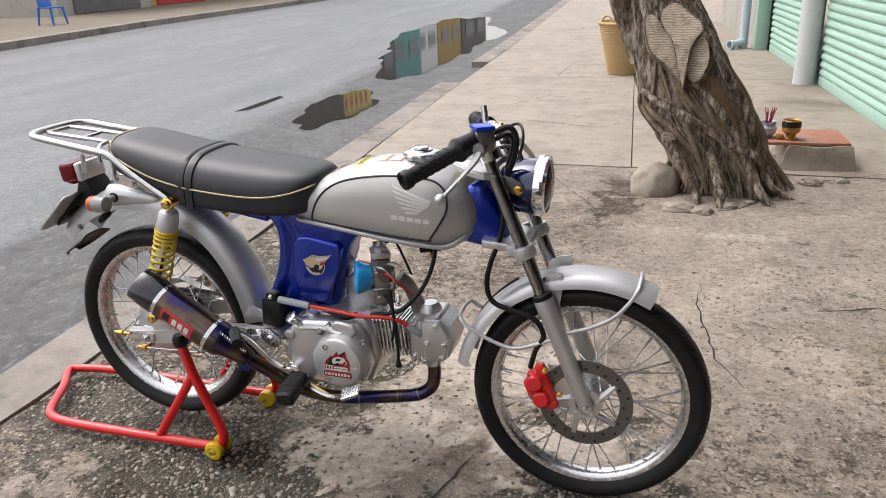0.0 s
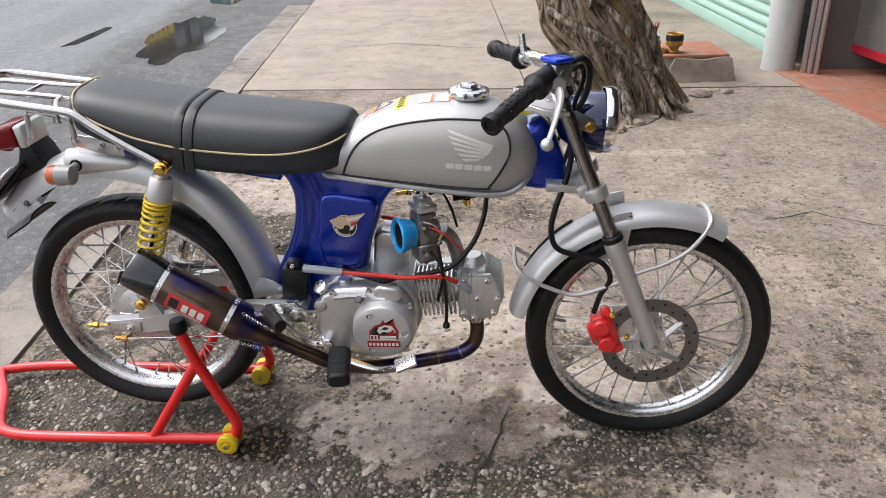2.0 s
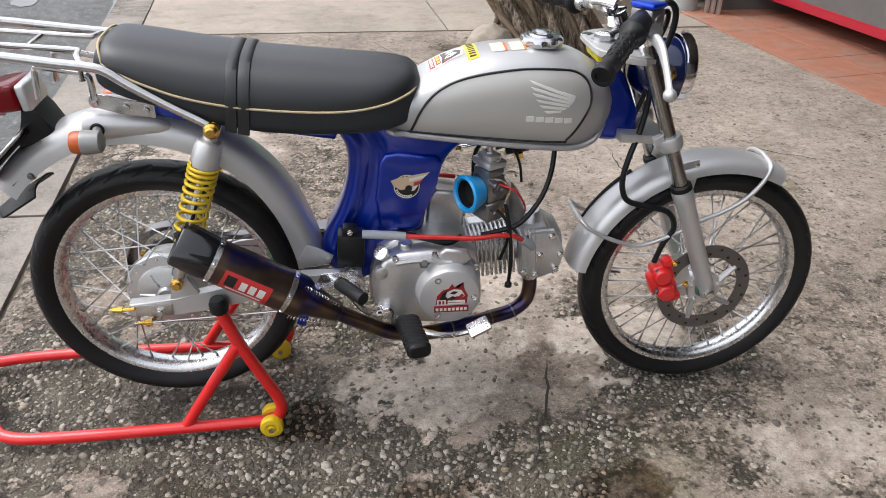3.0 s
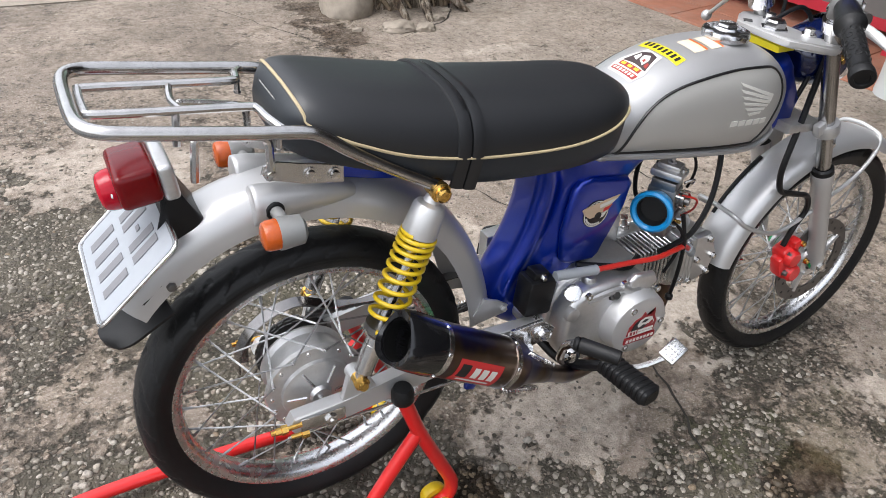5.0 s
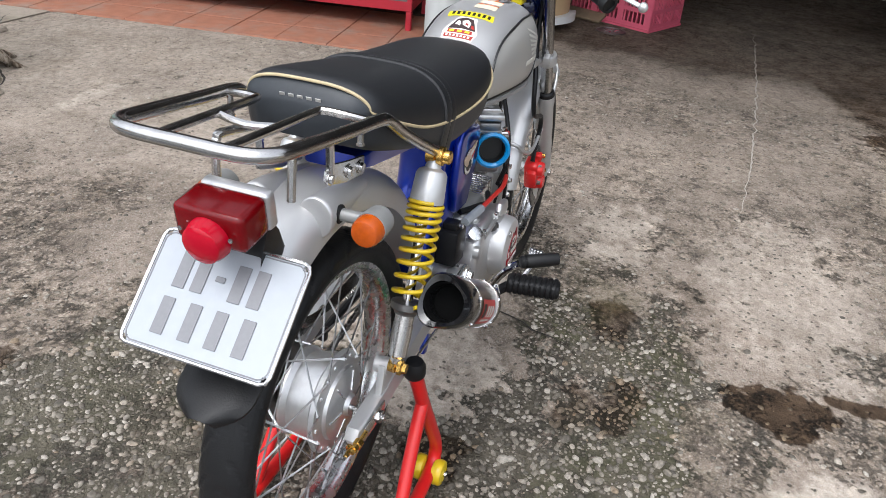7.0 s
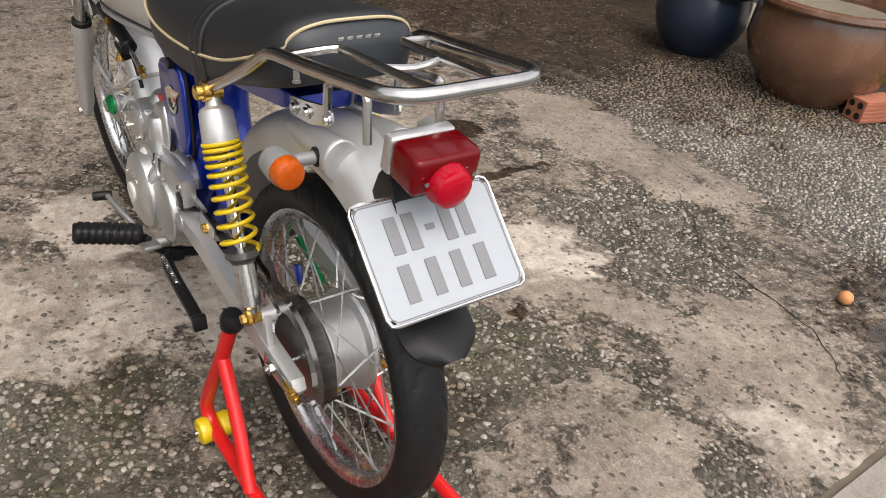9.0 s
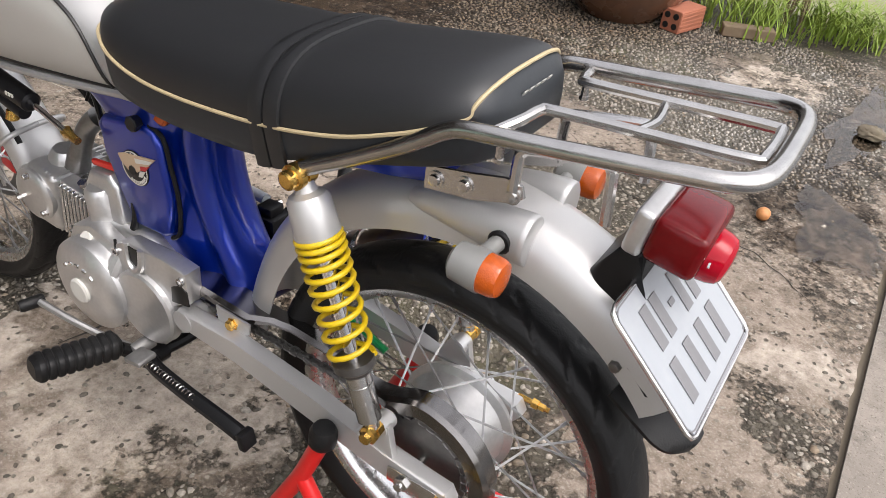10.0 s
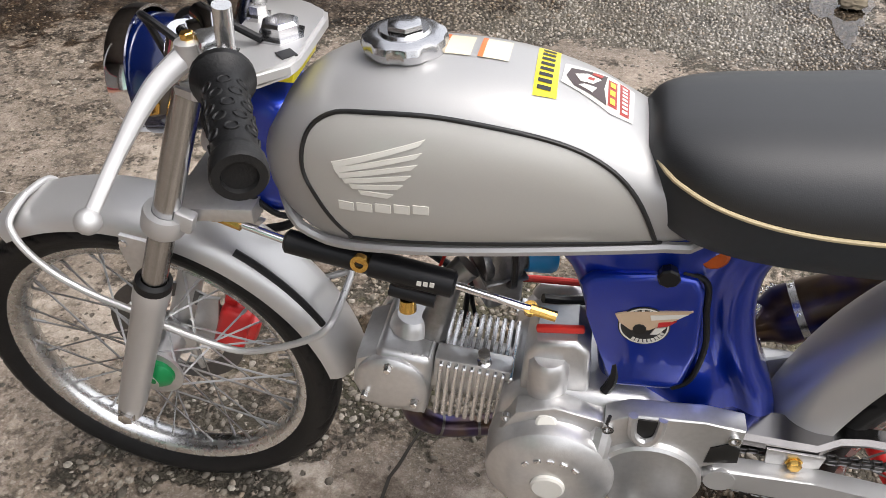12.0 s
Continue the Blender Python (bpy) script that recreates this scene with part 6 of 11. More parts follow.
# top yoke
bm = bmesh.new()
tmp = bmesh.new()
poly = [(1.178, -0.045), (1.183, -0.062), (1.208, -0.080), (1.235, -0.104), (1.262, -0.110), (1.284, -0.098), (1.284, -0.072), (1.262, -0.055), (1.262, 0.055), (1.284, 0.072), (1.284, 0.098), (1.262, 0.110), (1.235, 0.104), (1.208, 0.080), (1.183, 0.062), (1.178, 0.045)]
lo = [tmp.verts.new((x, y, 0.816 - (x - 1.2) * 0.1)) for x, y in poly]
hi = [tmp.verts.new((x, y, 0.832 - (x - 1.2) * 0.1)) for x, y in poly]
tmp.faces.new(lo)
tmp.faces.new(hi[::-1])
for k in range(len(poly)):
    j = (k + 1) % len(poly)
    tmp.faces.new((lo[k], lo[j], hi[j], hi[k]))
bmesh.ops.bevel(tmp, geom=[e for f in tmp.faces if len(f.verts) > 4 for e in f.edges], offset=0.004, segments=2, affect="EDGES")
bmesh.ops.triangulate(tmp, faces=[f for f in tmp.faces if len(f.verts) > 4])
merge(bm, tmp)
yoke = part("top_yoke", bm, SILVER, bike, "silver painted top yoke with a large chrome nut")
bm = bmesh.new()
lathe(bm, (1.212, 0, 0.829), (0.02, 0, 1), [(0, 0.026), (0.004, 0.026), (0.0045, 0.020), (0.015, 0.020), (0.018, 0.016), (0.020, 0)], 6)
part("stem_nut", bm, SOFT_CHROME, yoke)
for side in (-1, 1):
    bm = bmesh.new()
    lathe(bm, (1.252, side * 0.045, 0.825), (0, 0, 1), [(0, 0.014), (0.006, 0.014), (0.007, 0.010), (0.016, 0.010), (0.017, 0)], 6)
    part("yoke_bolt", bm, STEEL, yoke)
bm = bmesh.new()
box(bm, (1.192, 0.045, 0.8335), (0.016, 0.016, 0.0015), turn(0, 0, 45))
part("yoke_mark", bm, BLACK, yoke)
bm = bmesh.new()
prism(bm, [(1.188, 0.812), (1.20, 0.816), (1.235, 0.811), (1.235, 0.799), (1.192, 0.799)], -0.04, 0.04, 0.004)
part("yoke_pad", bm, STICKER_YELLOW, yoke)
# headlight
HL = Vector((1.361, -0.008, 0.778))
bm = bmesh.new()
lathe(bm, HL - Vector((0.094, 0, 0)), (1, 0, -0.06), [(0, 0.0000), (0.001, 0.0198), (0.010, 0.0378), (0.030, 0.0522), (0.060, 0.0612), (0.090, 0.0643), (0.094, 0.0643), (0.094, 0.0000)], 40)
shell = part("headlight", bm, NAVY, bike, "round dark blue headlight with a chrome rim")
bm = bmesh.new()
lathe(bm, HL - Vector((0.003, 0, 0)), (1, 0, -0.06), [(0, 0.0639), (0.0, 0.0670), (0.014, 0.0688), (0.022, 0.0666), (0.026, 0.0603), (0.022, 0.0585), (0.016, 0.0630)], 48, True)
part("rim", bm, CHROME, shell, "chrome headlight rim")
bm = bmesh.new()
lathe(bm, HL + Vector((0.003, 0, 0)), (1, 0, -0.06), [(0.0, 0.0000), (0.001, 0.0405), (0.012, 0.0594), (0.010, 0.0603), (-0.004, 0.0414), (-0.006, 0.0000)], 40)
part("reflector", bm, CHROME, shell)
bm = bmesh.new()
lathe(bm, HL + Vector((0.016, 0, 0)), (1, 0, -0.06), [(0.0, 0.0603), (0.006, 0.0540), (0.014, 0.0315), (0.017, 0.0000), (0.014, 0.0000), (0.011, 0.0315), (0.003, 0.0522), (-0.003, 0.0594)], 40)
glass = part("lens", bm, GLASS, shell, "clear ribbed headlight glass")
glass.visible_shadow = False
for side in (-1, 1):
    bm = bmesh.new()
    prism(bm, [(1.284, 0.806), (1.300, 0.814), (1.336, 0.796), (1.342, 0.778), (1.330, 0.768), (1.306, 0.776), (1.290, 0.788)], side * 0.070 - 0.003, side * 0.070 + 0.003, 0.001)
    part("headlight_ear", bm, DARK_STEEL, shell)
    bm = bmesh.new()
    lathe(bm, (1.328, side * 0.072, 0.782), (0, side, 0), [(0, 0.011), (0.003, 0.011), (0.004, 0.007), (0.010, 0.006), (0.010, 0)], 6)
    part("headlight_bolt", bm, GOLD, shell, "gold headlight bolt")

# ---- handlebars ----
for side in (-1, 1):
    a, b = (Vector((1.214, -0.135, 0.880)), Vector((1.119, -0.241, 0.833))) if side < 0 else (Vector((1.209, 0.160, 0.872)), Vector((1.152, 0.290, 0.870)))
    d = (b - a).normalized()
    bm = bmesh.new()
    tube(bm, [(1.258, side * 0.070, 0.882), (1.236, side * 0.100, 0.884), a, b - d * 0.01], 0.0108, 12, 5)
    lathe(bm, (1.262, side * 0.082, 0.868), fdir, [(0, 0.0165), (0, 0.024), (0.022, 0.024), (0.022, 0.0165)], 20, True)
    box(bm, (1.246, side * 0.098, 0.876), (0.030, 0.026, 0.022), turn(0, 0, -side * 58), 0.004)
    bar = part("handlebar", bm, CHROME, bike, "low chromed handlebar")
    bm = bmesh.new()
    prof = [(0, 0.0), (0.0, 0.023), (0.003, 0.0262), (0.010, 0.0262), (0.015, 0.0225), (0.022, 0.0182)]
    L = (b - a).length
    prof += [(0.028, 0.0174), (L - 0.026, 0.0168)]
    prof += [(L - 0.020, 0.0172), (L - 0.016, 0.0200), (L - 0.003, 0.0205), (L, 0.0190), (L, 0.013), (L - 0.004, 0.012), (L - 0.004, 0)]
    lathe(bm, a, d, prof, 24)
    grip = part("grip", bm, RUBBER, bar, "ribbed black rubber grip")
    q, s2, c2 = frame_of(d)
    for k in range(5):
        for m in range(7):
            an = 2 * math.pi * (m + 0.5 * (k % 2)) / 7
            dd = s2 * math.cos(an) + c2 * math.sin(an)
            bm = bmesh.new()
            lathe(bm, a + d * (0.036 + 0.0165 * k) + dd * 0.0164, dd, [(0, 0.0058), (0.0012, 0.0055), (0.0015, 0.0047), (0.0004, 0.0039), (0.0004, 0)], 12)
            part("grip_bump", bm, RUBBER, bar)
    # lever with a ball end
    bm = bmesh.new()
    tip = Vector((1.214, -0.305, 0.818)) if side < 0 else Vector((1.315, 0.239, 0.776))
    root = Vector((1.250, side * 0.122, 0.872))
    tube(bm, [root, root.lerp(tip, 0.25) + Vector((0.010, 0, 0.003)), root.lerp(tip, 0.6) + Vector((0.008, 0, 0.002)), tip], [0.0115, 0.0095, 0.0066, 0.0062], 10, 5, flat=0.66)
    bmesh.ops.create_uvsphere(bm, u_segments=16, v_segments=10, radius=0.0114, matrix=Matrix.Translation(tip))
    lathe(bm, root + Vector((0, 0, -0.010)), (0, 0, 1), [(0, 0.012), (0.020, 0.012), (0.022, 0.008), (0.022, 0)], 14)
    lever = part("lever", bm, SILVER, bar, "silver hand lever with a ball end")
    bm = bmesh.new()
    bolt(bm, root + Vector((0.0, 0, 0.010)), (0, 0, 1), 0.006, 0.008)
    part("lever_bolt", bm, GOLD, bar)
    bm = bmesh.new()
    if side < 0:
        lathe(bm, a - d * 0.012, d, [(-0.034, 0.012), (-0.032, 0.020), (0.008, 0.024), (0.018, 0.024), (0.020, 0.016)], 20)
        part("throttle_housing", bm, PLASTIC, bar, "black throttle housing")
    else:
        lathe(bm, a - d * 0.020, d, [(0, 0.011), (0, 0.016), (0.016, 0.016), (0.016, 0.011)], 18, True)
        rod(bm, (1.210, 0.140, 0.884), (1.204, 0.146, 0.926), 0.0078, 0.0078, 14)
        box(bm, (1.226, 0.126, 0.880), (0.030, 0.028, 0.026), turn(0, 0, -58), 0.006, 2)
        part("mirror_stub", bm, ALU_BRIGHT, bar, "short silver mirror stub")
bm = bmesh.new()
mc = Vector((1.252, -0.096, 0.892))
box(bm, mc, (0.042, 0.050, 0.044), turn(0, 0, 30), 0.006, 2)
rod(bm, mc + Vector((0.012, 0.028, -0.012)), mc + Vector((0.0, -0.045, -0.012)), 0.013, 0.013, 16)
lathe(bm, mc + Vector((0.010, -0.024, 0.002)), (0.5, -0.86, 0), [(0, 0.010), (0.004, 0.010), (0.004, 0.007), (0.002, 0.007), (0.002, 0)], 18)
master = part("brake_reservoir", bm, CARB, bike, "grey brake reservoir with a blue lid")
bm = bmesh.new()
box(bm, mc + Vector((0, 0, 0.027)), (0.044, 0.052, 0.010), turn(0, 0, 30), 0.004, 2)
part("reservoir_lid", bm, BLUE_ANO, master, "blue anodised lid")
for pts, r, mt, nm in (([(1.272, -0.075, 0.902), (1.305, -0.068, 0.916), (1.322, -0.066, 0.896), (1.318, -0.066, 0.850), (1.300, -0.064, 0.80), (1.295, -0.062, 0.72), (1.285, -0.066, 0.665), (1.266, -0.074, 0.61), (1.258, -0.078, 0.560), (1.272, -0.080, 0.520), (1.318, -0.080, 0.502), (1.368, -0.079, 0.485), (1.388, -0.076, 0.445), (1.370, -0.074, 0.405), (1.358, -0.072, 0.360)], 0.0062, PLASTIC, "brake_hose"),
                       ([(1.262, -0.085, 0.882), (1.300, -0.072, 0.900), (1.310, -0.056, 0.872), (1.296, -0.05, 0.82), (1.292, -0.046, 0.74), (1.27, -0.04, 0.67)], 0.005, PLASTIC, "control_cable"),
                       ([(1.250, 0.120, 0.872), (1.296, 0.100, 0.892), (1.312, 0.062, 0.860), (1.292, 0.055, 0.78), (1.275, 0.052, 0.70), (1.235, 0.050, 0.645), (1.20, 0.048, 0.642)], 0.0036, PLASTIC, "control_cable"),
                       ([(1.226, 0.02, 0.835), (1.29, 0.012, 0.858), (1.32, 0.0, 0.832), (1.308, -0.01, 0.79)], 0.0042, PLASTIC, "control_cable")):
    bm = bmesh.new()
    tube(bm, pts, r, 9, 6)
    part(nm, bm, mt, bike)
# brake caliper
bm = bmesh.new()
cal = Vector((1.386, -0.070, 0.316))
crot = turn(0, -20, 0)
box(bm, cal, (0.048, 0.040, 0.088), crot, 0.010, 3)
for dz in (-0.022, 0.022):
    p = cal + crot @ Vector((-0.006, -0.018, dz))
    lathe(bm, p, (0, -1, 0), [(0, 0.021), (0.012, 0.020), (0.016, 0.016), (0.016, 0)], 18)
box(bm, cal + crot @ Vector((-0.022, -0.004, 0.002)), (0.030, 0.030, 0.052), crot, 0.008, 2)
box(bm, cal + crot @ Vector((0.014, -0.010, 0.048)), (0.022, 0.026, 0.022), crot, 0.006, 2)
box(bm, cal + crot @ Vector((0.010, -0.010, -0.046)), (0.030, 0.026, 0.018), crot, 0.006, 2)
caliper = part("brake_caliper", bm, CALIPER_RED, bike, "bright red brake caliper", 40)
for dx, dz in ((0.026, 0.044), (0.040, -0.020), (-0.012, 0.036), (-0.024, -0.012)):
    bm = bmesh.new()
    bolt(bm, cal + crot @ Vector((dx, -0.020, dz)), (0, -1, 0), 0.006, 0.009)
    part("caliper_bolt", bm, GOLD if dx > 0 else DARK_STEEL, caliper)
bm = bmesh.new()
prism(bm, [(1.398, 0.372), (1.430, 0.372), (1.462, 0.282), (1.446, 0.262), (1.420, 0.268)], -0.070, -0.062, 0.002)
part("caliper_bracket", bm, ALU, caliper)

# ---- steering damper ----
da, db = Vector((1.212, 0.070, 0.625)), Vector((1.022, 0.074, 0.594))
dd = (db - da).normalized()
bm = bmesh.new()
lathe(bm, da, dd, [(0, 0.0), (0.0, 0.010), (0.003, 0.0135), (0.095, 0.0135), (0.098, 0.0155), ((db - da).length - 0.003, 0.0155), ((db - da).length, 0.011), ((db - da).length, 0)], 20)
lathe(bm, da.lerp(db, 0.78) + Vector((0.0, 0.002, -0.026)), dd, [(-0.032, 0.0), (-0.032, 0.010), (0.020, 0.011), (0.020, 0)], 16)
box(bm, da.lerp(db, 0.76) + Vector((0, 0, -0.012)), (0.05, 0.016, 0.02), turn(0, -9, 0), 0.003)
damper = part("steering_damper", bm, PLASTIC, bike, "black steering damper with gold fittings")
for p, q in ((da, (1.278, 0.064, 0.640)), (db, (0.925, 0.082, 0.577))):
    bm = bmesh.new()
    rod(bm, p, q, 0.0045, 0.0045, 12)
    part("damper_rod", bm, CHROME, damper)
for p, q, r in (((1.296, 0.062, 0.644), (1.262, 0.066, 0.636), 0.0075), ((0.940, 0.081, 0.580), (0.912, 0.083, 0.575), 0.006)):
    bm = bmesh.new()
    rod(bm, p, q, r, r, 10)
    lathe(bm, Vector(p) + Vector((0, -0.004, -0.006)), (0, 0.5, 1), [(0, 0.008), (0.010, 0.008), (0.010, 0)], 12)
    part("rod_end", bm, GOLD, damper)
bm = bmesh.new()
lathe(bm, da.lerp(db, 0.46) + Vector((0, 0.008, 0.006)), (0, 1, 0.2), [(0, 0.010), (0.008, 0.010), (0.008, 0.005), (0.004, 0.005), (0.004, 0)], 16)
part("damper_screw", bm, GOLD, damper)
bm = bmesh.new()
lathe(bm, da.lerp(db, 0.72) + Vector((0, 0.004, -0.036)), (0, 0.2, -1), [(0, 0.009), (0.014, 0.010), (0.016, 0.008), (0.016, 0)], 14)
part("damper_knob", bm, GOLD, damper)
for k in range(3):
    bm = bmesh.new()
    box(bm, da.lerp(db, 0.84) + Vector((0.007 * (1 - k), 0.0152, 0.004)), (0.005, 0.001, 0.006), turn(0, -9, 0))
    part("damper_bar", bm, STICKER_WHITE, damper)
bm = bmesh.new()
prism(bm, [(1.24, 0.635), (1.30, 0.650), (1.31, 0.640), (1.30, 0.628), (1.25, 0.625)], 0.048, 0.056, 0.002)
part("damper_arm", bm, ALU, damper)

# black bar painting the shaded vent slot on the front mudguard, green strut and blue tag behind the silencer
bm = bmesh.new()
tube(bm, [FA + Vector((math.cos(radians(a)) * 0.3115, 0.034, math.sin(radians(a)) * 0.3115)) for a in np.linspace(124, 152, 10)], 0.0050, 8, 2)
part("rubber_slot", bm, RUBBER, front_guard)
bm = bmesh.new()
tube(bm, [(0.46, -0.066, 0.326), (0.56, -0.066, 0.366)], 0.006, 8, smooth=False)
part("torque_strut", bm, GREEN_ANO, bike, "green anodised torque strut")
bm = bmesh.new()
box(bm, (0.590, -0.079, 0.262), (0.022, 0.012, 0.040), turn(0, 20, 0), 0.004)
part("pivot_tag", bm, BLUE, bike)

# the front end stands turned slightly to the left
def steered(angle):
    return Matrix.Translation((1.208, 0, 0.84)) @ Matrix.Rotation(radians(-angle), 4, fdir) @ Matrix.Translation((-1.208, 0, -0.84))


turned, bar_turned = steered(STEER), steered(BAR_TURN)
# and leans a little to the right
lean = Matrix.Translation((1.208, 0, 0.84)) @ Matrix.Rotation(radians(-0.8), 4, "X") @ Matrix.Translation((-1.208, 0, -0.84))
done = set()
names = ("front_wheel", "front_mudguard", "fork_tube", "fork_lower", "lower_clamp", "lower_yoke", "top_yoke", "headlight", "handlebar", "brake_reservoir", "brake_hose", "control_cable", "brake_caliper")
for top in bike.children:
    if top.name.split(".")[0] not in names:
        continue
    kind_name = top.name.split(".")[0]
    whole = bar_turned if kind_name in ("handlebar", "brake_reservoir", "control_cable") else turned if kind_name in ("top_yoke", "headlight") else lean @ turned
    for o in (top, *top.children_recursive):
        if o.name.startswith("spoke"):
            o.matrix_basis = whole @ o.matrix_basis
        elif o.data.name not in done:
            o.data.transform(whole)
            done.add(o.data.name)

# ---- paddock stand ----
stand = thing("paddock_stand", "red tubular paddock stand with yellow wheels under the swinging arm", "stand", (0.2, 0, 0))
bm = bmesh.new()
rs = [(0.425, -0.122, 0.325), (0.436, -0.126, 0.295), (0.458, -0.131, 0.235), (0.500, -0.136, 0.145), (0.526, -0.139, 0.088), (0.528, -0.141, 0.058), (0.512, -0.142, 0.036), (0.47, -0.144, 0.030), (0.32, -0.149, 0.030), (0.10, -0.155, 0.030), (0.00, -0.155, 0.031), (-0.055, -0.146, 0.032), (-0.095, -0.115, 0.033)]
lsd = [(0.425, 0.122, 0.325), (0.436, 0.126, 0.295), (0.458, 0.131, 0.235), (0.500, 0.136, 0.145), (0.526, 0.139, 0.088), (0.528, 0.141, 0.058), (0.512, 0.141, 0.036), (0.47, 0.140, 0.030), (0.32, 0.140, 0.030), (0.05, 0.143, 0.030), (-0.09, 0.136, 0.031), (-0.185, 0.118, 0.032), (-0.218, 0.092, 0.033)]
tube(bm, rs + [(-0.155, 0.0, 0.034)] + lsd[::-1], 0.0132, 12, 5)
stand_frame = part("stand_frame", bm, RED, stand, "red painted steel tube frame")
for side in (-1, 1):
    bm = bmesh.new()
    tube(bm, [(0.456, side * 0.131, 0.240), (0.39, side * 0.136, 0.14), (0.322, side * 0.146, 0.036)], 0.0125, 12, 4)
    part("brace", bm, RED, stand)
    bm = bmesh.new()
    lathe(bm, (0.4265, side * 0.1225, 0.318), (-0.08, 0, 1), [(0, 0.0), (0.0, 0.017), (0.004, 0.0195), (0.022, 0.0195), (0.032, 0.015), (0.034, 0.0)], 18)
    part("rubber_pad", bm, RUBBER, stand, "black rubber pad")
    for yy, r in ((0.158, 0.026), (0.118, 0.026)):
        bm = bmesh.new()
        lathe(bm, (0.506, side * (yy - 0.012), 0.027), (0, side, 0), [(0, 0.008), (0.0, 0.018), (0.002, 0.024), (0.006, r), (0.018, r), (0.022, 0.024), (0.024, 0.016), (0.021, 0.009), (0.024, 0.008), (0.026, 0.0)], 22)
        part("castor", bm, YELLOW, stand, "yellow nylon castor")
    bm = bmesh.new()
    rod(bm, (0.506, side * 0.100, 0.027), (0.506, side * 0.176, 0.027), 0.006, 0.006, 10)
    part("castor_axle", bm, STEEL, stand)

# faded bars on the back of the seat
for k in range(5):
    bm = bmesh.new()
    box(bm, Vector((0.2660, 0.026 - 0.013 * k, 0.8420)), (0.0014, 0.0078, 0.0062), turn(0, -26, 0), 0.0003, 1)
    part("seat_bar", bm, TANK_GREY, seat)

# ---- ground materials ----
def ground_material(name, base, matrix_col, stones, aggregate, wet, seed=0.0, patches=(), tan=0.0, stains=(), gloss=0.0, soil=0.55):
    """Concrete or asphalt: a smooth skin that is worn through to exposed stones, with damp stains.
    patches: (x, y, radius x, radius y, amount) of places where the pale skin is left."""
    m = bpy.data.materials.new(name)
    m.use_nodes = True
    n, l = m.node_tree.nodes, m.node_tree.links
    b = n["Principled BSDF"]
    geo = n.new("ShaderNodeNewGeometry")

    def noise_at(scale, detail=8, rough=0.6, off=0.0):
        mp = n.new("ShaderNodeVectorMath")
        mp.operation = "ADD"
        mp.inputs[1].default_value = (off + seed, off * 1.7 + seed, 0)
        l.new(geo.outputs["Position"], mp.inputs[0])
        t = n.new("ShaderNodeTexNoise")
        t.inputs["Scale"].default_value, t.inputs["Detail"].default_value, t.inputs["Roughness"].default_value = scale, detail, rough
        l.new(mp.outputs[0], t.inputs["Vector"])
        return t.outputs["Fac"]

    def cells(scale, rnd=1.0):
        t = n.new("ShaderNodeTexVoronoi")
        t.inputs["Scale"].default_value, t.inputs["Randomness"].default_value = scale, rnd
        warp = n.new("ShaderNodeVectorMath")
        warp.operation = "ADD"
        nz = n.new("ShaderNodeTexNoise")
        nz.inputs["Scale"].default_value = scale * 0.8
        l.new(geo.outputs["Position"], nz.inputs["Vector"])
        sc = n.new("ShaderNodeVectorMath")
        sc.operation = "SCALE"
        sc.inputs["Scale"].default_value = 0.6 / scale
        l.new(nz.outputs["Color"], sc.inputs[0])
        l.new(geo.outputs["Position"], warp.inputs[0])
        l.new(sc.outputs[0], warp.inputs[1])
        l.new(warp.outputs[0], t.inputs["Vector"])
        return t

    def ramp(v, a, c, lo=0.0, hi=1.0):
        r = n.new("ShaderNodeMapRange")
        r.inputs["From Min"].default_value, r.inputs["From Max"].default_value = a, c
        r.inputs["To Min"].default_value, r.inputs["To Max"].default_value = lo, hi
        l.new(v, r.inputs["Value"])
        return r.outputs["Result"]

    def op(kind, a, c):
        q = n.new("ShaderNodeMath")
        q.operation = kind
        for i, v in enumerate((a, c)):
            if isinstance(v, (int, float)):
                q.inputs[i].default_value = v
            else:
                l.new(v, q.inputs[i])
        return q.outputs[0]

    def blend(f, a, c, kind="MIX"):
        q = n.new("ShaderNodeMix")
        q.data_type, q.blend_type = "RGBA", kind
        for key, v in (("Factor", f), ("A", a), ("B", c)):
            if isinstance(v, (int, float)):
                q.inputs[key].default_value = v
            elif isinstance(v, tuple):
                q.inputs[key].default_value = (*v, 1)
            else:
                l.new(v, q.inputs[key])
        return q.outputs["Result"]

    # smooth skin
    skin = blend(ramp(noise_at(3.0, 10, 0.7, 3), 0.3, 0.7), tuple(c * (0.80 if soil > 0.3 else 0.93) for c in base), tuple(min(1, c * (1.18 if soil > 0.3 else 1.05)) for c in base))
    skin = blend(ramp(noise_at(55, 6, 0.7, 5), 0.35, 0.75, 0, 0.5), skin, tuple(c * 0.62 for c in base))
    # stones
    v1, v2 = cells(55), cells(120)
    big = ramp(v1.outputs["Distance"], 0.28, 0.44, 1, 0)
    small = ramp(v2.outputs["Distance"], 0.25, 0.42, 1, 0)
    sep = n.new("ShaderNodeSeparateColor")
    l.new(v1.outputs["Color"], sep.inputs[0])
    sep2 = n.new("ShaderNodeSeparateColor")
    l.new(v2.outputs["Color"], sep2.inputs[0])
    keep = ramp(sep.outputs["Green"], 0.35, 0.45)
    big = op("MULTIPLY", big, keep)
    col1 = blend(sep.outputs["Red"], stones[0], stones[1])
    col2 = blend(sep2.outputs["Red"], stones[1], stones[2])
    agg = blend(small, matrix_col, col2)
    agg = blend(big, agg, col1)
    # where the skin has gone
    gone = ramp(noise_at(1.6, 9, 0.68, 11), 0.5 - aggregate, 0.62 - aggregate)
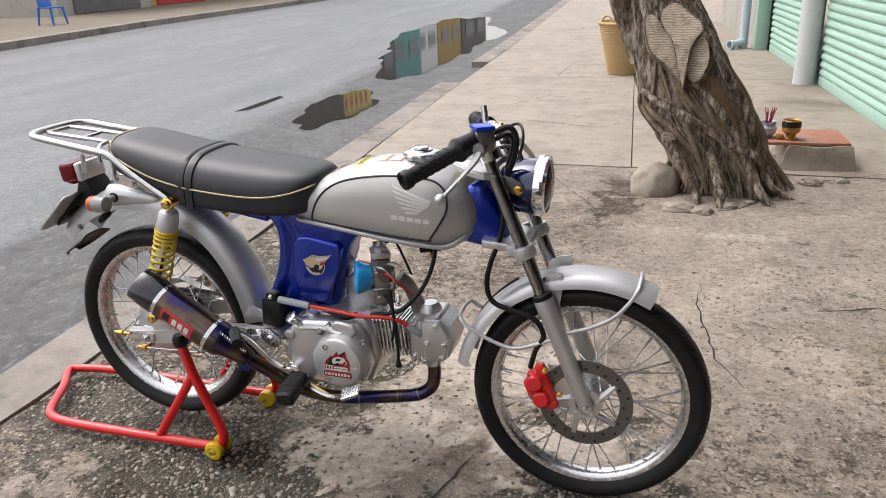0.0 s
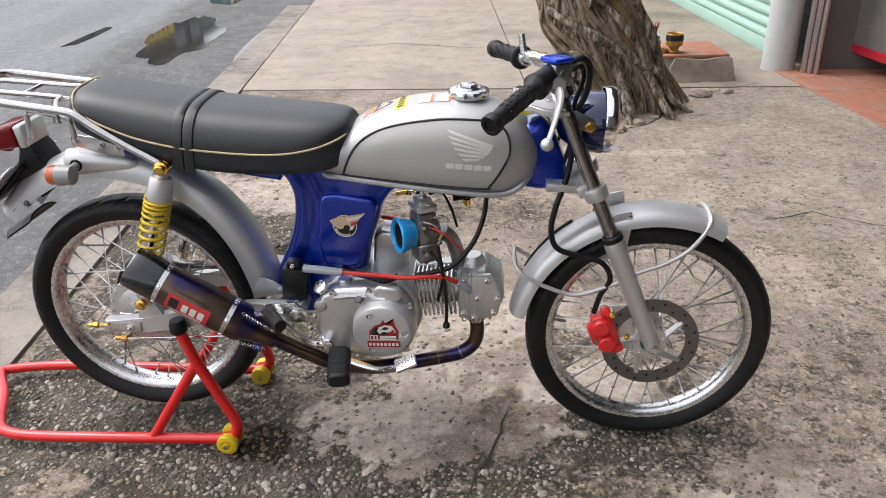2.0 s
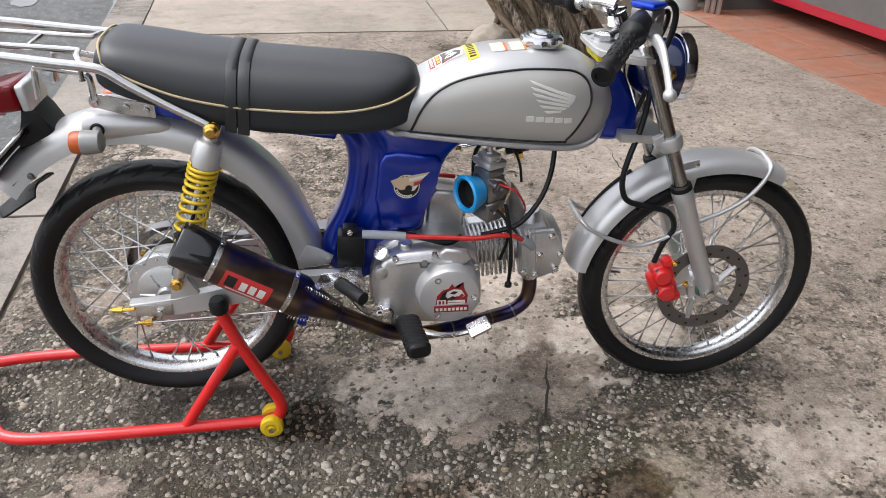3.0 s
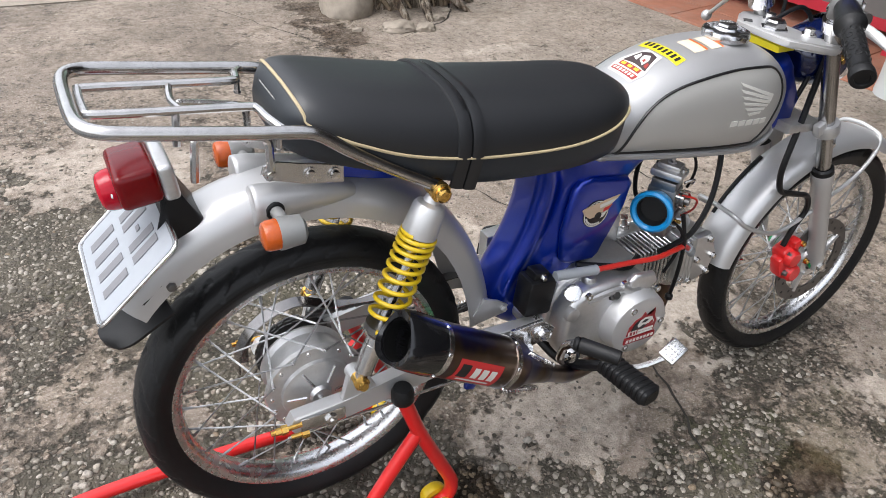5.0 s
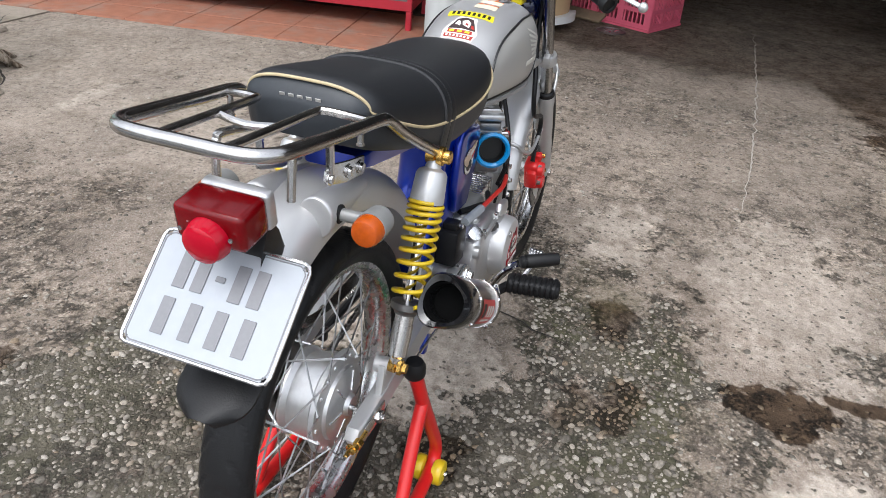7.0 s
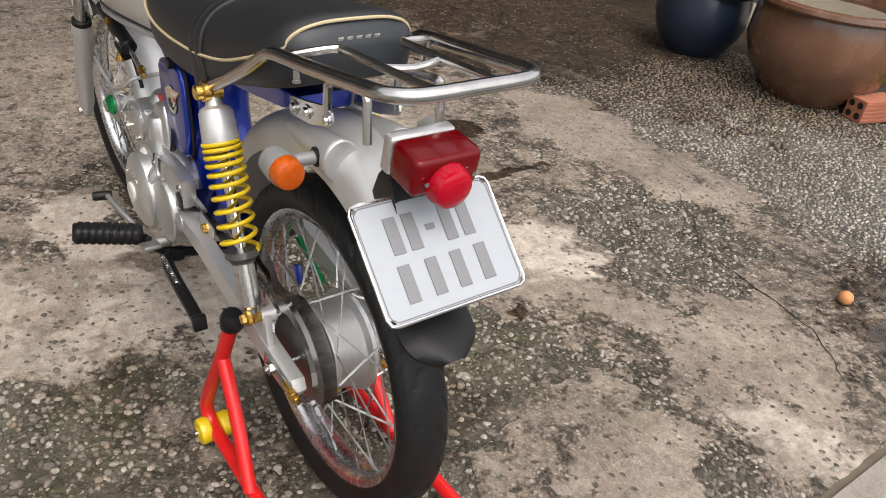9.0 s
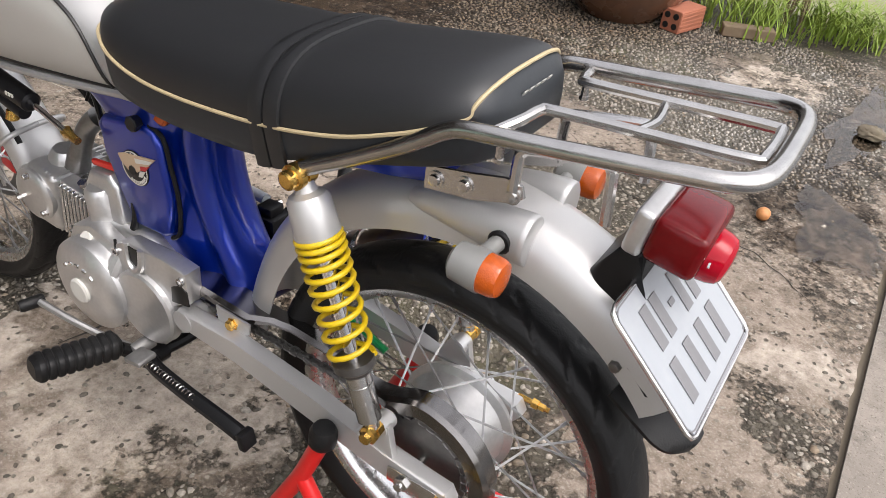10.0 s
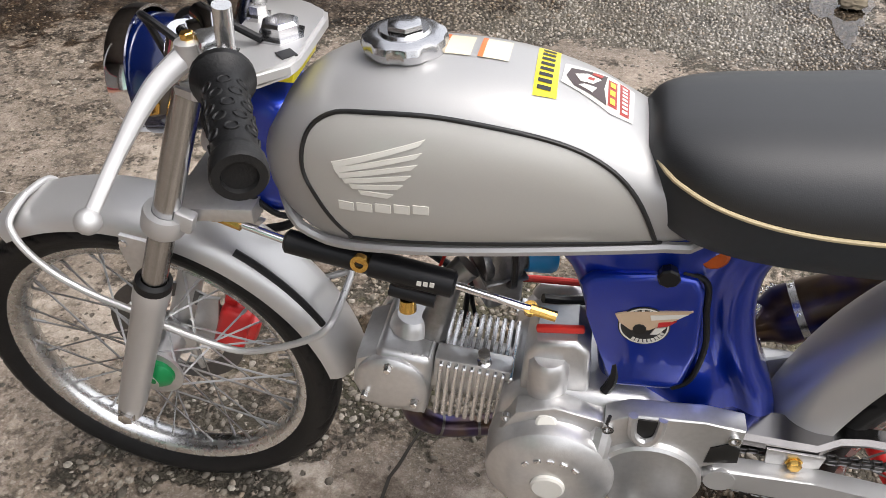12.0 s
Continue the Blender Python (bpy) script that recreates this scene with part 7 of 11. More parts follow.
    fine_gone = ramp(noise_at(14, 8, 0.7, 17), 0.42, 0.58)
    gone = op("MULTIPLY", gone, op("ADD", op("MULTIPLY", fine_gone, 0.75), 0.25))
    sepp = n.new("ShaderNodeSeparateXYZ")
    l.new(geo.outputs["Position"], sepp.inputs[0])
    if tan:
        # the slab towards the trees is smooth, the one under the machine worn
        worn = op("MULTIPLY", ramp(op("ADD", sepp.outputs["Y"], op("MULTIPLY", noise_at(1.1, 6, 0.6, 23), 1.6)), 1.35, 2.6, 1, 0.12),
                  ramp(op("ADD", sepp.outputs["X"], op("MULTIPLY", noise_at(0.9, 6, 0.6, 29), 1.4)), 2.1, 3.6, 1, 0.45))
        gone = op("MULTIPLY", gone, worn)
    for px, py, rx, ry, amount in patches:
        dx = op("DIVIDE", op("SUBTRACT", sepp.outputs["X"], px), rx)
        dy = op("DIVIDE", op("SUBTRACT", sepp.outputs["Y"], py), ry)
        d = op("ADD", op("ADD", op("MULTIPLY", dx, dx), op("MULTIPLY", dy, dy)), op("MULTIPLY", op("SUBTRACT", noise_at(7, 8, 0.75, 31), 0.5), 2.4))
        left = ramp(d, 0.75, 1.05, amount, 0)
        gone = op("MULTIPLY", gone, op("SUBTRACT", 1.0, left))
    col = blend(gone, skin, agg)
    # fine salt and pepper grain all over
    grit = noise_at(240, 3, 0.6, 71)
    col = blend(ramp(grit, 0.56, 0.70, 0, 0.75), col, blend(1.0, col, (0.40, 0.38, 0.35), "MULTIPLY"))
    col = blend(ramp(noise_at(190, 3, 0.6, 77), 0.60, 0.74, 0, 0.55), col, tuple(min(1, c * 1.7) for c in base))
    # damp stains and a little green growth
    damp = ramp(noise_at(1.0, 8, 0.65, 41), 0.52, 0.66, 0, wet)
    for px, py, rx, ry, amount in stains:
        dx = op("DIVIDE", op("SUBTRACT", sepp.outputs["X"], px), rx)
        dy = op("DIVIDE", op("SUBTRACT", sepp.outputs["Y"], py), ry)
        d = op("ADD", op("ADD", op("MULTIPLY", dx, dx), op("MULTIPLY", dy, dy)), op("MULTIPLY", op("SUBTRACT", noise_at(4.5, 8, 0.7, 37), 0.5), 2.2))
        damp = op("MAXIMUM", damp, ramp(d, 0.7, 1.15, amount, 0))
    col = blend(damp, col, blend(1.0, col, (0.34, 0.30, 0.25), "MULTIPLY"))
    moss = op("MULTIPLY", ramp(noise_at(1.7, 7, 0.7, 47), 0.56, 0.72, 0, 0.35), gone)
    col = blend(moss, col, (0.11, 0.11, 0.045))
    dirt = ramp(noise_at(6.5, 9, 0.72, 53), 0.5, 0.7, 0, soil)
    col = blend(dirt, col, blend(1.0, col, (0.45, 0.42, 0.38), "MULTIPLY"))
    l.new(blend(1.0, col, (0.77, 0.77, 0.77), "MULTIPLY"), b.inputs["Base Color"])
    l.new(op("SUBTRACT", ramp(noise_at(20, 5, 0.6, 59), 0.2, 0.8, 0.72, 0.95), op("MULTIPLY", damp, 0.50 + gloss)), b.inputs["Roughness"])
    b.inputs["Specular IOR Level"].default_value = 0.35
    height = op("ADD", op("MULTIPLY", op("ADD", op("MULTIPLY", big, 0.9), op("MULTIPLY", small, 0.4)), gone), op("MULTIPLY", noise_at(90, 6, 0.7, 61), 0.5))
    height = op("SUBTRACT", height, op("MULTIPLY", gone, 0.8))
    bp = n.new("ShaderNodeBump")
    bp.inputs["Strength"].default_value, bp.inputs["Distance"].default_value = 0.75, 0.004
    l.new(height, bp.inputs["Height"])
    l.new(bp.outputs["Normal"], b.inputs["Normal"])
    return m


STONES = ((0.42, 0.39, 0.34), (0.13, 0.11, 0.09), (0.30, 0.27, 0.23))


def worn_concrete():
    """Concrete whose pale skin is worn through to dark, mossy, stony mortar; reads how worn and how damp the sheet is."""
    m = bpy.data.materials.new("worn_concrete")
    m.use_nodes = True
    n, l = m.node_tree.nodes, m.node_tree.links
    b = n["Principled BSDF"]
    geo = n.new("ShaderNodeNewGeometry")

    def given(name):
        q = n.new("ShaderNodeAttribute")
        q.attribute_name = name
        return q.outputs["Fac"]

    def grain(scale, detail=6, rough=0.65, off=0.0):
        mp = n.new("ShaderNodeVectorMath")
        mp.operation = "ADD"
        mp.inputs[1].default_value = (off, off * 1.7, 0)
        l.new(geo.outputs["Position"], mp.inputs[0])
        t = n.new("ShaderNodeTexNoise")
        t.inputs["Scale"].default_value, t.inputs["Detail"].default_value, t.inputs["Roughness"].default_value = scale, detail, rough
        l.new(mp.outputs[0], t.inputs["Vector"])
        return t.outputs["Fac"]

    def cells(scale):
        t = n.new("ShaderNodeTexVoronoi")
        t.inputs["Scale"].default_value = scale
        nz = n.new("ShaderNodeTexNoise")
        nz.inputs["Scale"].default_value = scale * 0.9
        l.new(geo.outputs["Position"], nz.inputs["Vector"])
        sc = n.new("ShaderNodeVectorMath")
        sc.operation = "MULTIPLY_ADD"
        sc.inputs[1].default_value = (0.9 / scale,) * 3
        l.new(nz.outputs["Color"], sc.inputs[0])
        l.new(geo.outputs["Position"], sc.inputs[2])
        l.new(sc.outputs[0], t.inputs["Vector"])
        sp = n.new("ShaderNodeSeparateColor")
        l.new(t.outputs["Color"], sp.inputs[0])
        return t.outputs["Distance"], sp.outputs["Red"], sp.outputs["Green"]

    def ramp(v, a, c, lo=0.0, hi=1.0):
        r = n.new("ShaderNodeMapRange")
        r.inputs["From Min"].default_value, r.inputs["From Max"].default_value = a, c
        r.inputs["To Min"].default_value, r.inputs["To Max"].default_value = lo, hi
        l.new(v, r.inputs["Value"])
        return r.outputs["Result"]

    def op(kind, *vals):
        q = n.new("ShaderNodeMath")
        q.operation = kind
        for i, v in enumerate(vals):
            if isinstance(v, (int, float)):
                q.inputs[i].default_value = v
            else:
                l.new(v, q.inputs[i])
        return q.outputs[0]

    def blend(f, a, c, kind="MIX"):
        q = n.new("ShaderNodeMix")
        q.data_type, q.blend_type = "RGBA", kind
        for key, v in (("Factor", f), ("A", a), ("B", c)):
            if isinstance(v, (int, float)):
                q.inputs[key].default_value = v
            elif isinstance(v, tuple):
                q.inputs[key].default_value = (*v, 1)
            else:
                l.new(v, q.inputs[key])
        return q.outputs["Result"]

    # damp also carries the roof shade painted on the shop floor
    worn, damp0, moss0 = given("worn"), given("damp"), given("moss")
    fine = op("ADD", op("MULTIPLY", op("SUBTRACT", grain(11, 9, 0.78, 3), 0.5), 1.5), op("MULTIPLY", op("SUBTRACT", grain(60, 5, 0.7, 9), 0.5), 0.9))
    edge = op("ADD", worn, fine)
    gone = ramp(edge, 0.46, 0.56)
    # the pale skin: trowel marks, mottling and small dark pits
    skin = blend(ramp(grain(2.6, 9, 0.7, 13), 0.32, 0.68), (0.178, 0.147, 0.119), (0.45, 0.382, 0.318))
    skin = blend(op("MULTIPLY", given("pale"), ramp(grain(8, 8, 0.7, 15), 0.25, 0.6, 0.45, 1.0)), skin, (0.74, 0.665, 0.58))
    skin = blend(ramp(grain(30, 8, 0.8, 17), 0.40, 0.62, 0, 0.85), skin, blend(1.0, skin, (0.46, 0.44, 0.41), "MULTIPLY"))
    skin = blend(ramp(grain(150, 4, 0.7, 19), 0.52, 0.68, 0, 0.6), skin, (0.50, 0.46, 0.41))
    pd, pr, pg = cells(46)
    pit = op("MULTIPLY", ramp(pd, 0.17, 0.26, 1, 0), ramp(op("ADD", pr, op("MULTIPLY", op("SUBTRACT", grain(2.2, 4, 0.6, 23), 0.5), 1.6)), 0.52, 0.60))
    skin = blend(op("MULTIPLY", pit, 0.85), skin, (0.085, 0.075, 0.06))
    # broken into flakes where the skin starts to go, with dark crevices between them
    fd, fr, fg = cells(34)
    cd, cr, cg = cells(78)
    broken = ramp(edge, 0.16, 0.36)
    skin = blend(op("MULTIPLY", broken, 0.85), skin, blend(1.0, skin, blend(fr, (0.52, 0.49, 0.45), (1.42, 1.40, 1.36)), "MULTIPLY"))
    skin = blend(op("MULTIPLY", broken, op("MULTIPLY", ramp(cd, 0.24, 0.40, 1, 0), ramp(cg, 0.55, 0.65, 0, 0.7))), skin, (0.52, 0.47, 0.40))
    crevice = op("MULTIPLY", op("MULTIPLY", op("MAXIMUM", ramp(fd, 0.44, 0.62), ramp(cd, 0.50, 0.66)), ramp(grain(13, 6, 0.7, 73), 0.40, 0.58)), broken)
    skin = blend(op("MULTIPLY", crevice, 0.9), skin, (0.055, 0.047, 0.037))
    # the stony mortar
    sd, sr, sg = cells(95)
    small = op("MULTIPLY", ramp(sd, 0.26, 0.40, 1, 0), ramp(sg, 0.25, 0.35))
    mortar = blend(ramp(grain(7, 7, 0.7, 29), 0.35, 0.65), (0.046, 0.041, 0.030), (0.150, 0.133, 0.102))
    mortar = blend(op("MULTIPLY", small, 0.8), mortar, blend(sr, (0.13, 0.115, 0.09), (0.40, 0.36, 0.30)))
    mortar = blend(op("MULTIPLY", moss0, ramp(grain(5, 7, 0.7, 31), 0.4, 0.62, 0, 0.55)), mortar, (0.075, 0.080, 0.025))
    col = blend(gone, skin, mortar)
    rim = op("MULTIPLY", ramp(edge, 0.50, 0.56), ramp(edge, 0.56, 0.66, 1, 0))
    col = blend(op("MULTIPLY", rim, 0.45), col, (0.035, 0.030, 0.024))
    dusty = ramp(grain(4.2, 9, 0.72, 37), 0.50, 0.70, 0, 0.6)
    col = blend(dusty, col, blend(1.0, col, (0.50, 0.47, 0.42), "MULTIPLY"))
    damp = ramp(op("ADD", damp0, op("MULTIPLY", fine, 0.35)), 0.36, 0.62)
    col = blend(damp, col, blend(1.0, col, (0.22, 0.172, 0.128), "MULTIPLY"))
    col = blend(op("MULTIPLY", moss0, ramp(grain(3.1, 8, 0.7, 53), 0.50, 0.66, 0, 0.30)), col, (0.13, 0.125, 0.05))
    l.new(blend(1.0, col, (0.88, 0.858, 0.838), "MULTIPLY"), b.inputs["Base Color"])
    l.new(op("SUBTRACT", ramp(grain(20, 5, 0.6, 59), 0.2, 0.8, 0.66, 0.95), op("MULTIPLY", damp, 0.12)), b.inputs["Roughness"])
    l.new(op("SUBTRACT", 0.35, op("MULTIPLY", damp, 0.15)), b.inputs["Specular IOR Level"])
    l.new(op("MULTIPLY", given("wet"), 0.6), b.inputs["Coat Weight"])
    b.inputs["Coat Roughness"].default_value, b.inputs["Coat IOR"].default_value = 0.12, 1.6
    h = op("MULTIPLY", grain(90, 6, 0.7, 61), 0.6)
    h = op("ADD", h, op("MULTIPLY", grain(34, 7, 0.78, 83), 1.2))
    h = op("SUBTRACT", h, op("MULTIPLY", gone, 1.3))
    h = op("ADD", h, op("MULTIPLY", op("MULTIPLY", small, gone), 0.9))
    h = op("SUBTRACT", h, op("MULTIPLY", op("MAXIMUM", pit, crevice), 0.9))
    h = op("ADD", h, op("MULTIPLY", op("MULTIPLY", fr, broken), 0.5))
    bp = n.new("ShaderNodeBump")
    bp.inputs["Strength"].default_value, bp.inputs["Distance"].default_value = 1.0, 0.0055
    l.new(h, bp.inputs["Height"])
    l.new(bp.outputs["Normal"], b.inputs["Normal"])
    l.new(bp.outputs["Normal"], b.inputs["Coat Normal"])
    return m


def road_material():
    """Old asphalt, worn smooth and pale where cars run, coarser and darker along the kerb."""
    m = bpy.data.materials.new("worn_asphalt")
    m.use_nodes = True
    n, l = m.node_tree.nodes, m.node_tree.links
    b = n["Principled BSDF"]
    geo = n.new("ShaderNodeNewGeometry")

    def grain(scale, detail, rough, stretch=1.0):
        mp = n.new("ShaderNodeMapping")
        mp.inputs["Scale"].default_value = (1, stretch, 1)
        mp.inputs["Rotation"].default_value = (0, 0, radians(-6))
        l.new(geo.outputs["Position"], mp.inputs["Vector"])
        t = n.new("ShaderNodeTexNoise")
        t.inputs["Scale"].default_value, t.inputs["Detail"].default_value, t.inputs["Roughness"].default_value = scale, detail, rough
        l.new(mp.outputs[0], t.inputs["Vector"])
        return t.outputs["Fac"]

    def ramp(v, a, c, lo, hi):
        r = n.new("ShaderNodeMapRange")
        for key, val in (("From Min", a), ("From Max", c), ("To Min", lo), ("To Max", hi)):
            r.inputs[key].default_value = val
        l.new(v, r.inputs["Value"])
        return r.outputs["Result"]

    def op(kind, a, c):
        o = n.new("ShaderNodeMath")
        o.operation = kind
        for k, v in enumerate((a, c)):
            if isinstance(v, (int, float)):
                o.inputs[k].default_value = v
            else:
                l.new(v, o.inputs[k])
        return o.outputs[0]

    def mix(f, a, c):
        q = n.new("ShaderNodeMix")
        q.data_type = "RGBA"
        l.new(f, q.inputs["Factor"])
        for key, v in (("A", a), ("B", c)):
            if isinstance(v, tuple):
                q.inputs[key].default_value = (*v, 1)
            else:
                l.new(v, q.inputs[key])
        return q.outputs["Result"]

    sep = n.new("ShaderNodeSeparateXYZ")
    l.new(geo.outputs["Position"], sep.inputs[0])
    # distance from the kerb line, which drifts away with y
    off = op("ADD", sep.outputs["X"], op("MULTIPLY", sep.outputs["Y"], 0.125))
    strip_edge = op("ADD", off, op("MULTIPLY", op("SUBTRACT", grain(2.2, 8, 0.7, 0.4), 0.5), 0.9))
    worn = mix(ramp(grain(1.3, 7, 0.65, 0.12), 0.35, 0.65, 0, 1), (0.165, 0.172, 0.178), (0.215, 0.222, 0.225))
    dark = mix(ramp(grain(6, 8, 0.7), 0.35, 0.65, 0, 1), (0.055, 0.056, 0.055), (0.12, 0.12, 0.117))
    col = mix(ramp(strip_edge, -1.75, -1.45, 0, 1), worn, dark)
    far_edge = op("ADD", off, op("MULTIPLY", grain(1.5, 6, 0.6, 0.3), 1.2))
    col = mix(ramp(far_edge, -8.8, -8.2, 0.6, 0), col, (0.085, 0.085, 0.08))
    col = mix(ramp(grain(16, 8, 0.82), 0.46, 0.62, 0, 0.5), col, (0.07, 0.07, 0.068))
    col = mix(ramp(grain(30, 7, 0.8, 0.5), 0.54, 0.64, 0, 0.45), col, (0.36, 0.37, 0.375))
    col = mix(ramp(grain(75, 6, 0.8), 0.46, 0.60, 0, 0.5), col, (0.05, 0.05, 0.048))
    col = mix(ramp(grain(240, 4, 0.75), 0.50, 0.66, 0, 0.55), col, (0.06, 0.06, 0.058))
    col = mix(ramp(grain(320, 3, 0.7), 0.55, 0.70, 0, 0.55), col, (0.45, 0.45, 0.44))
    col = mix(ramp(grain(0.8, 9, 0.75, 0.35), 0.60, 0.72, 0, 0.35), col, (0.30, 0.27, 0.23))
    l.new(col, b.inputs["Base Color"])
    l.new(ramp(grain(3, 6, 0.6, 0.3), 0.3, 0.7, 0.70, 0.95), b.inputs["Roughness"])
    b.inputs["Specular IOR Level"].default_value = 0.25
    bp = n.new("ShaderNodeBump")
    bp.inputs["Strength"].default_value, bp.inputs["Distance"].default_value = 0.6, 0.004
    l.new(grain(260, 4, 0.7), bp.inputs["Height"])
    l.new(bp.outputs["Normal"], b.inputs["Normal"])
    return m


def pebble_material():
    m = shade("exposed_pebbles", (0.3, 0.27, 0.22), 0.7, 0, 0, 0.2, 120, 0.4, 300)
    n, l = m.node_tree.nodes, m.node_tree.links
    b = n["Principled BSDF"]
    geo = n.new("ShaderNodeNewGeometry")
    cr = n.new("ShaderNodeValToRGB")
    stops = [(0.0, (0.07, 0.062, 0.05)), (0.3, (0.14, 0.122, 0.098)), (0.65, (0.235, 0.208, 0.17)), (0.93, (0.34, 0.31, 0.265)), (1.0, (0.20, 0.15, 0.10))]
    for k, (p, c) in enumerate(stops):
        e = cr.color_ramp.elements[k] if k < 2 else cr.color_ramp.elements.new(p)
        e.position, e.color = p, (*c, 1)
    l.new(geo.outputs["Random Per Island"], cr.inputs["Fac"])
    nz = n.new("ShaderNodeTexNoise")
    nz.inputs["Scale"].default_value, nz.inputs["Detail"].default_value = 160, 5
    l.new(geo.outputs["Position"], nz.inputs["Vector"])
    fl = n.new("ShaderNodeMapRange")
    fl.inputs["From Min"].default_value, fl.inputs["From Max"].default_value, fl.inputs["To Min"].default_value, fl.inputs["To Max"].default_value = 0.3, 0.7, 0.6, 1.2
    l.new(nz.outputs["Fac"], fl.inputs["Value"])
    mul = n.new("ShaderNodeVectorMath")
    mul.operation = "SCALE"
    l.new(cr.outputs["Color"], mul.inputs[0])
    l.new(fl.outputs["Result"], mul.inputs["Scale"])
    at = n.new("ShaderNodeAttribute")
    at.attribute_name = "damp"
    wetc = n.new("ShaderNodeMix")
    wetc.data_type, wetc.blend_type = "RGBA", "MULTIPLY"
    wetc.inputs["B"].default_value = (0.56, 0.46, 0.35, 1)
    l.new(at.outputs["Fac"], wetc.inputs["Factor"])
    l.new(mul.outputs[0], wetc.inputs["A"])
    dim = n.new("ShaderNodeVectorMath")
    dim.operation = "SCALE"
    dim.inputs["Scale"].default_value = 1.05
    l.new(wetc.outputs["Result"], dim.inputs[0])
    l.new(dim.outputs[0], b.inputs["Base Color"])
    rr = n.new("ShaderNodeMapRange")
    rr.inputs["To Min"].default_value, rr.inputs["To Max"].default_value = 0.75, 0.42
    l.new(at.outputs["Fac"], rr.inputs["Value"])
    l.new(rr.outputs["Result"], b.inputs["Roughness"])
    b.inputs["Specular IOR Level"].default_value = 0.4
    wf = n.new("ShaderNodeAttribute")
    wf.attribute_name = "wet"
    l.new(wf.outputs["Fac"], b.inputs["Coat Weight"])
    b.inputs["Coat Roughness"].default_value, b.inputs["Coat IOR"].default_value = 0.10, 1.7
    return m


def water_film():
    """Clear shallow water: the ground shows through, the sky is mirrored at a low angle."""
    m = bpy.data.materials.new("shallow_water")
    m.use_nodes = True
    n, l = m.node_tree.nodes, m.node_tree.links
    fr = n.new("ShaderNodeFresnel")
    fr.inputs["IOR"].default_value = 1.5
    tr = n.new("ShaderNodeBsdfTransparent")
    tr.inputs["Color"].default_value = (0.84, 0.79, 0.73, 1)
    gl = n.new("ShaderNodeBsdfGlossy")
    gl.inputs["Roughness"].default_value = 0.03
    mx = n.new("ShaderNodeMixShader")
    l.new(fr.outputs[0], mx.inputs[0])
    l.new(tr.outputs[0], mx.inputs[1])
    l.new(gl.outputs[0], mx.inputs[2])
    l.new(mx.outputs[0], n["Material Output"].inputs["Surface"])
    return m


PAVE = worn_concrete()
PEBBLE = pebble_material()
WATER_FILM = water_film()
SLAB = ground_material("smooth_concrete", (0.40, 0.342, 0.28), (0.12, 0.10, 0.08), STONES, -0.10, 0.55, 7.0)
ROAD = road_material()
KERB = ground_material("kerb_concrete", (0.33, 0.29, 0.25), (0.10, 0.09, 0.075), STONES, 0.02, 0.5, 19.0)
EARTH = shade("trodden_earth", (0.20, 0.165, 0.12), 0.95, 0, 0, 0.3, 18, 0.6, 60, 0.5, 2.5, (0.10, 0.095, 0.05))
WATER = shade("puddle_water", (0.022, 0.021, 0.018), 0.05, 0, 0, 0.3, 3, 0.10, 9, spec=0.5)
MINT = shade("mint_green_paint", (0.40, 0.60, 0.50), 0.45, 0, 0, 0.05, 12, 0.08, 120, 0.16, 5, (0.36, 0.46, 0.38))
PILLAR = shade("pale_painted_column", (0.55, 0.56, 0.55), 0.6, 0, 0, 0.06, 25, 0.2, 90, 0.3, 6, (0.40, 0.39, 0.36))
WALL = shade("stained_plaster", (0.42, 0.40, 0.35), 0.85, 0, 0, 0.12, 9, 0.3, 60, 0.5, 2.2, (0.20, 0.19, 0.15))
# plaster toned dark so that the shop interior reads as shaded
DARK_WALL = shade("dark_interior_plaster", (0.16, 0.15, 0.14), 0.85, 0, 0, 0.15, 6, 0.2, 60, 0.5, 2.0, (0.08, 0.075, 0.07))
TERRA = shade("terracotta_tile", (0.42, 0.18, 0.11), 0.75, 0, 0, 0.3, 14, 0.4, 120, 0.75, 5, (0.34, 0.275, 0.225))


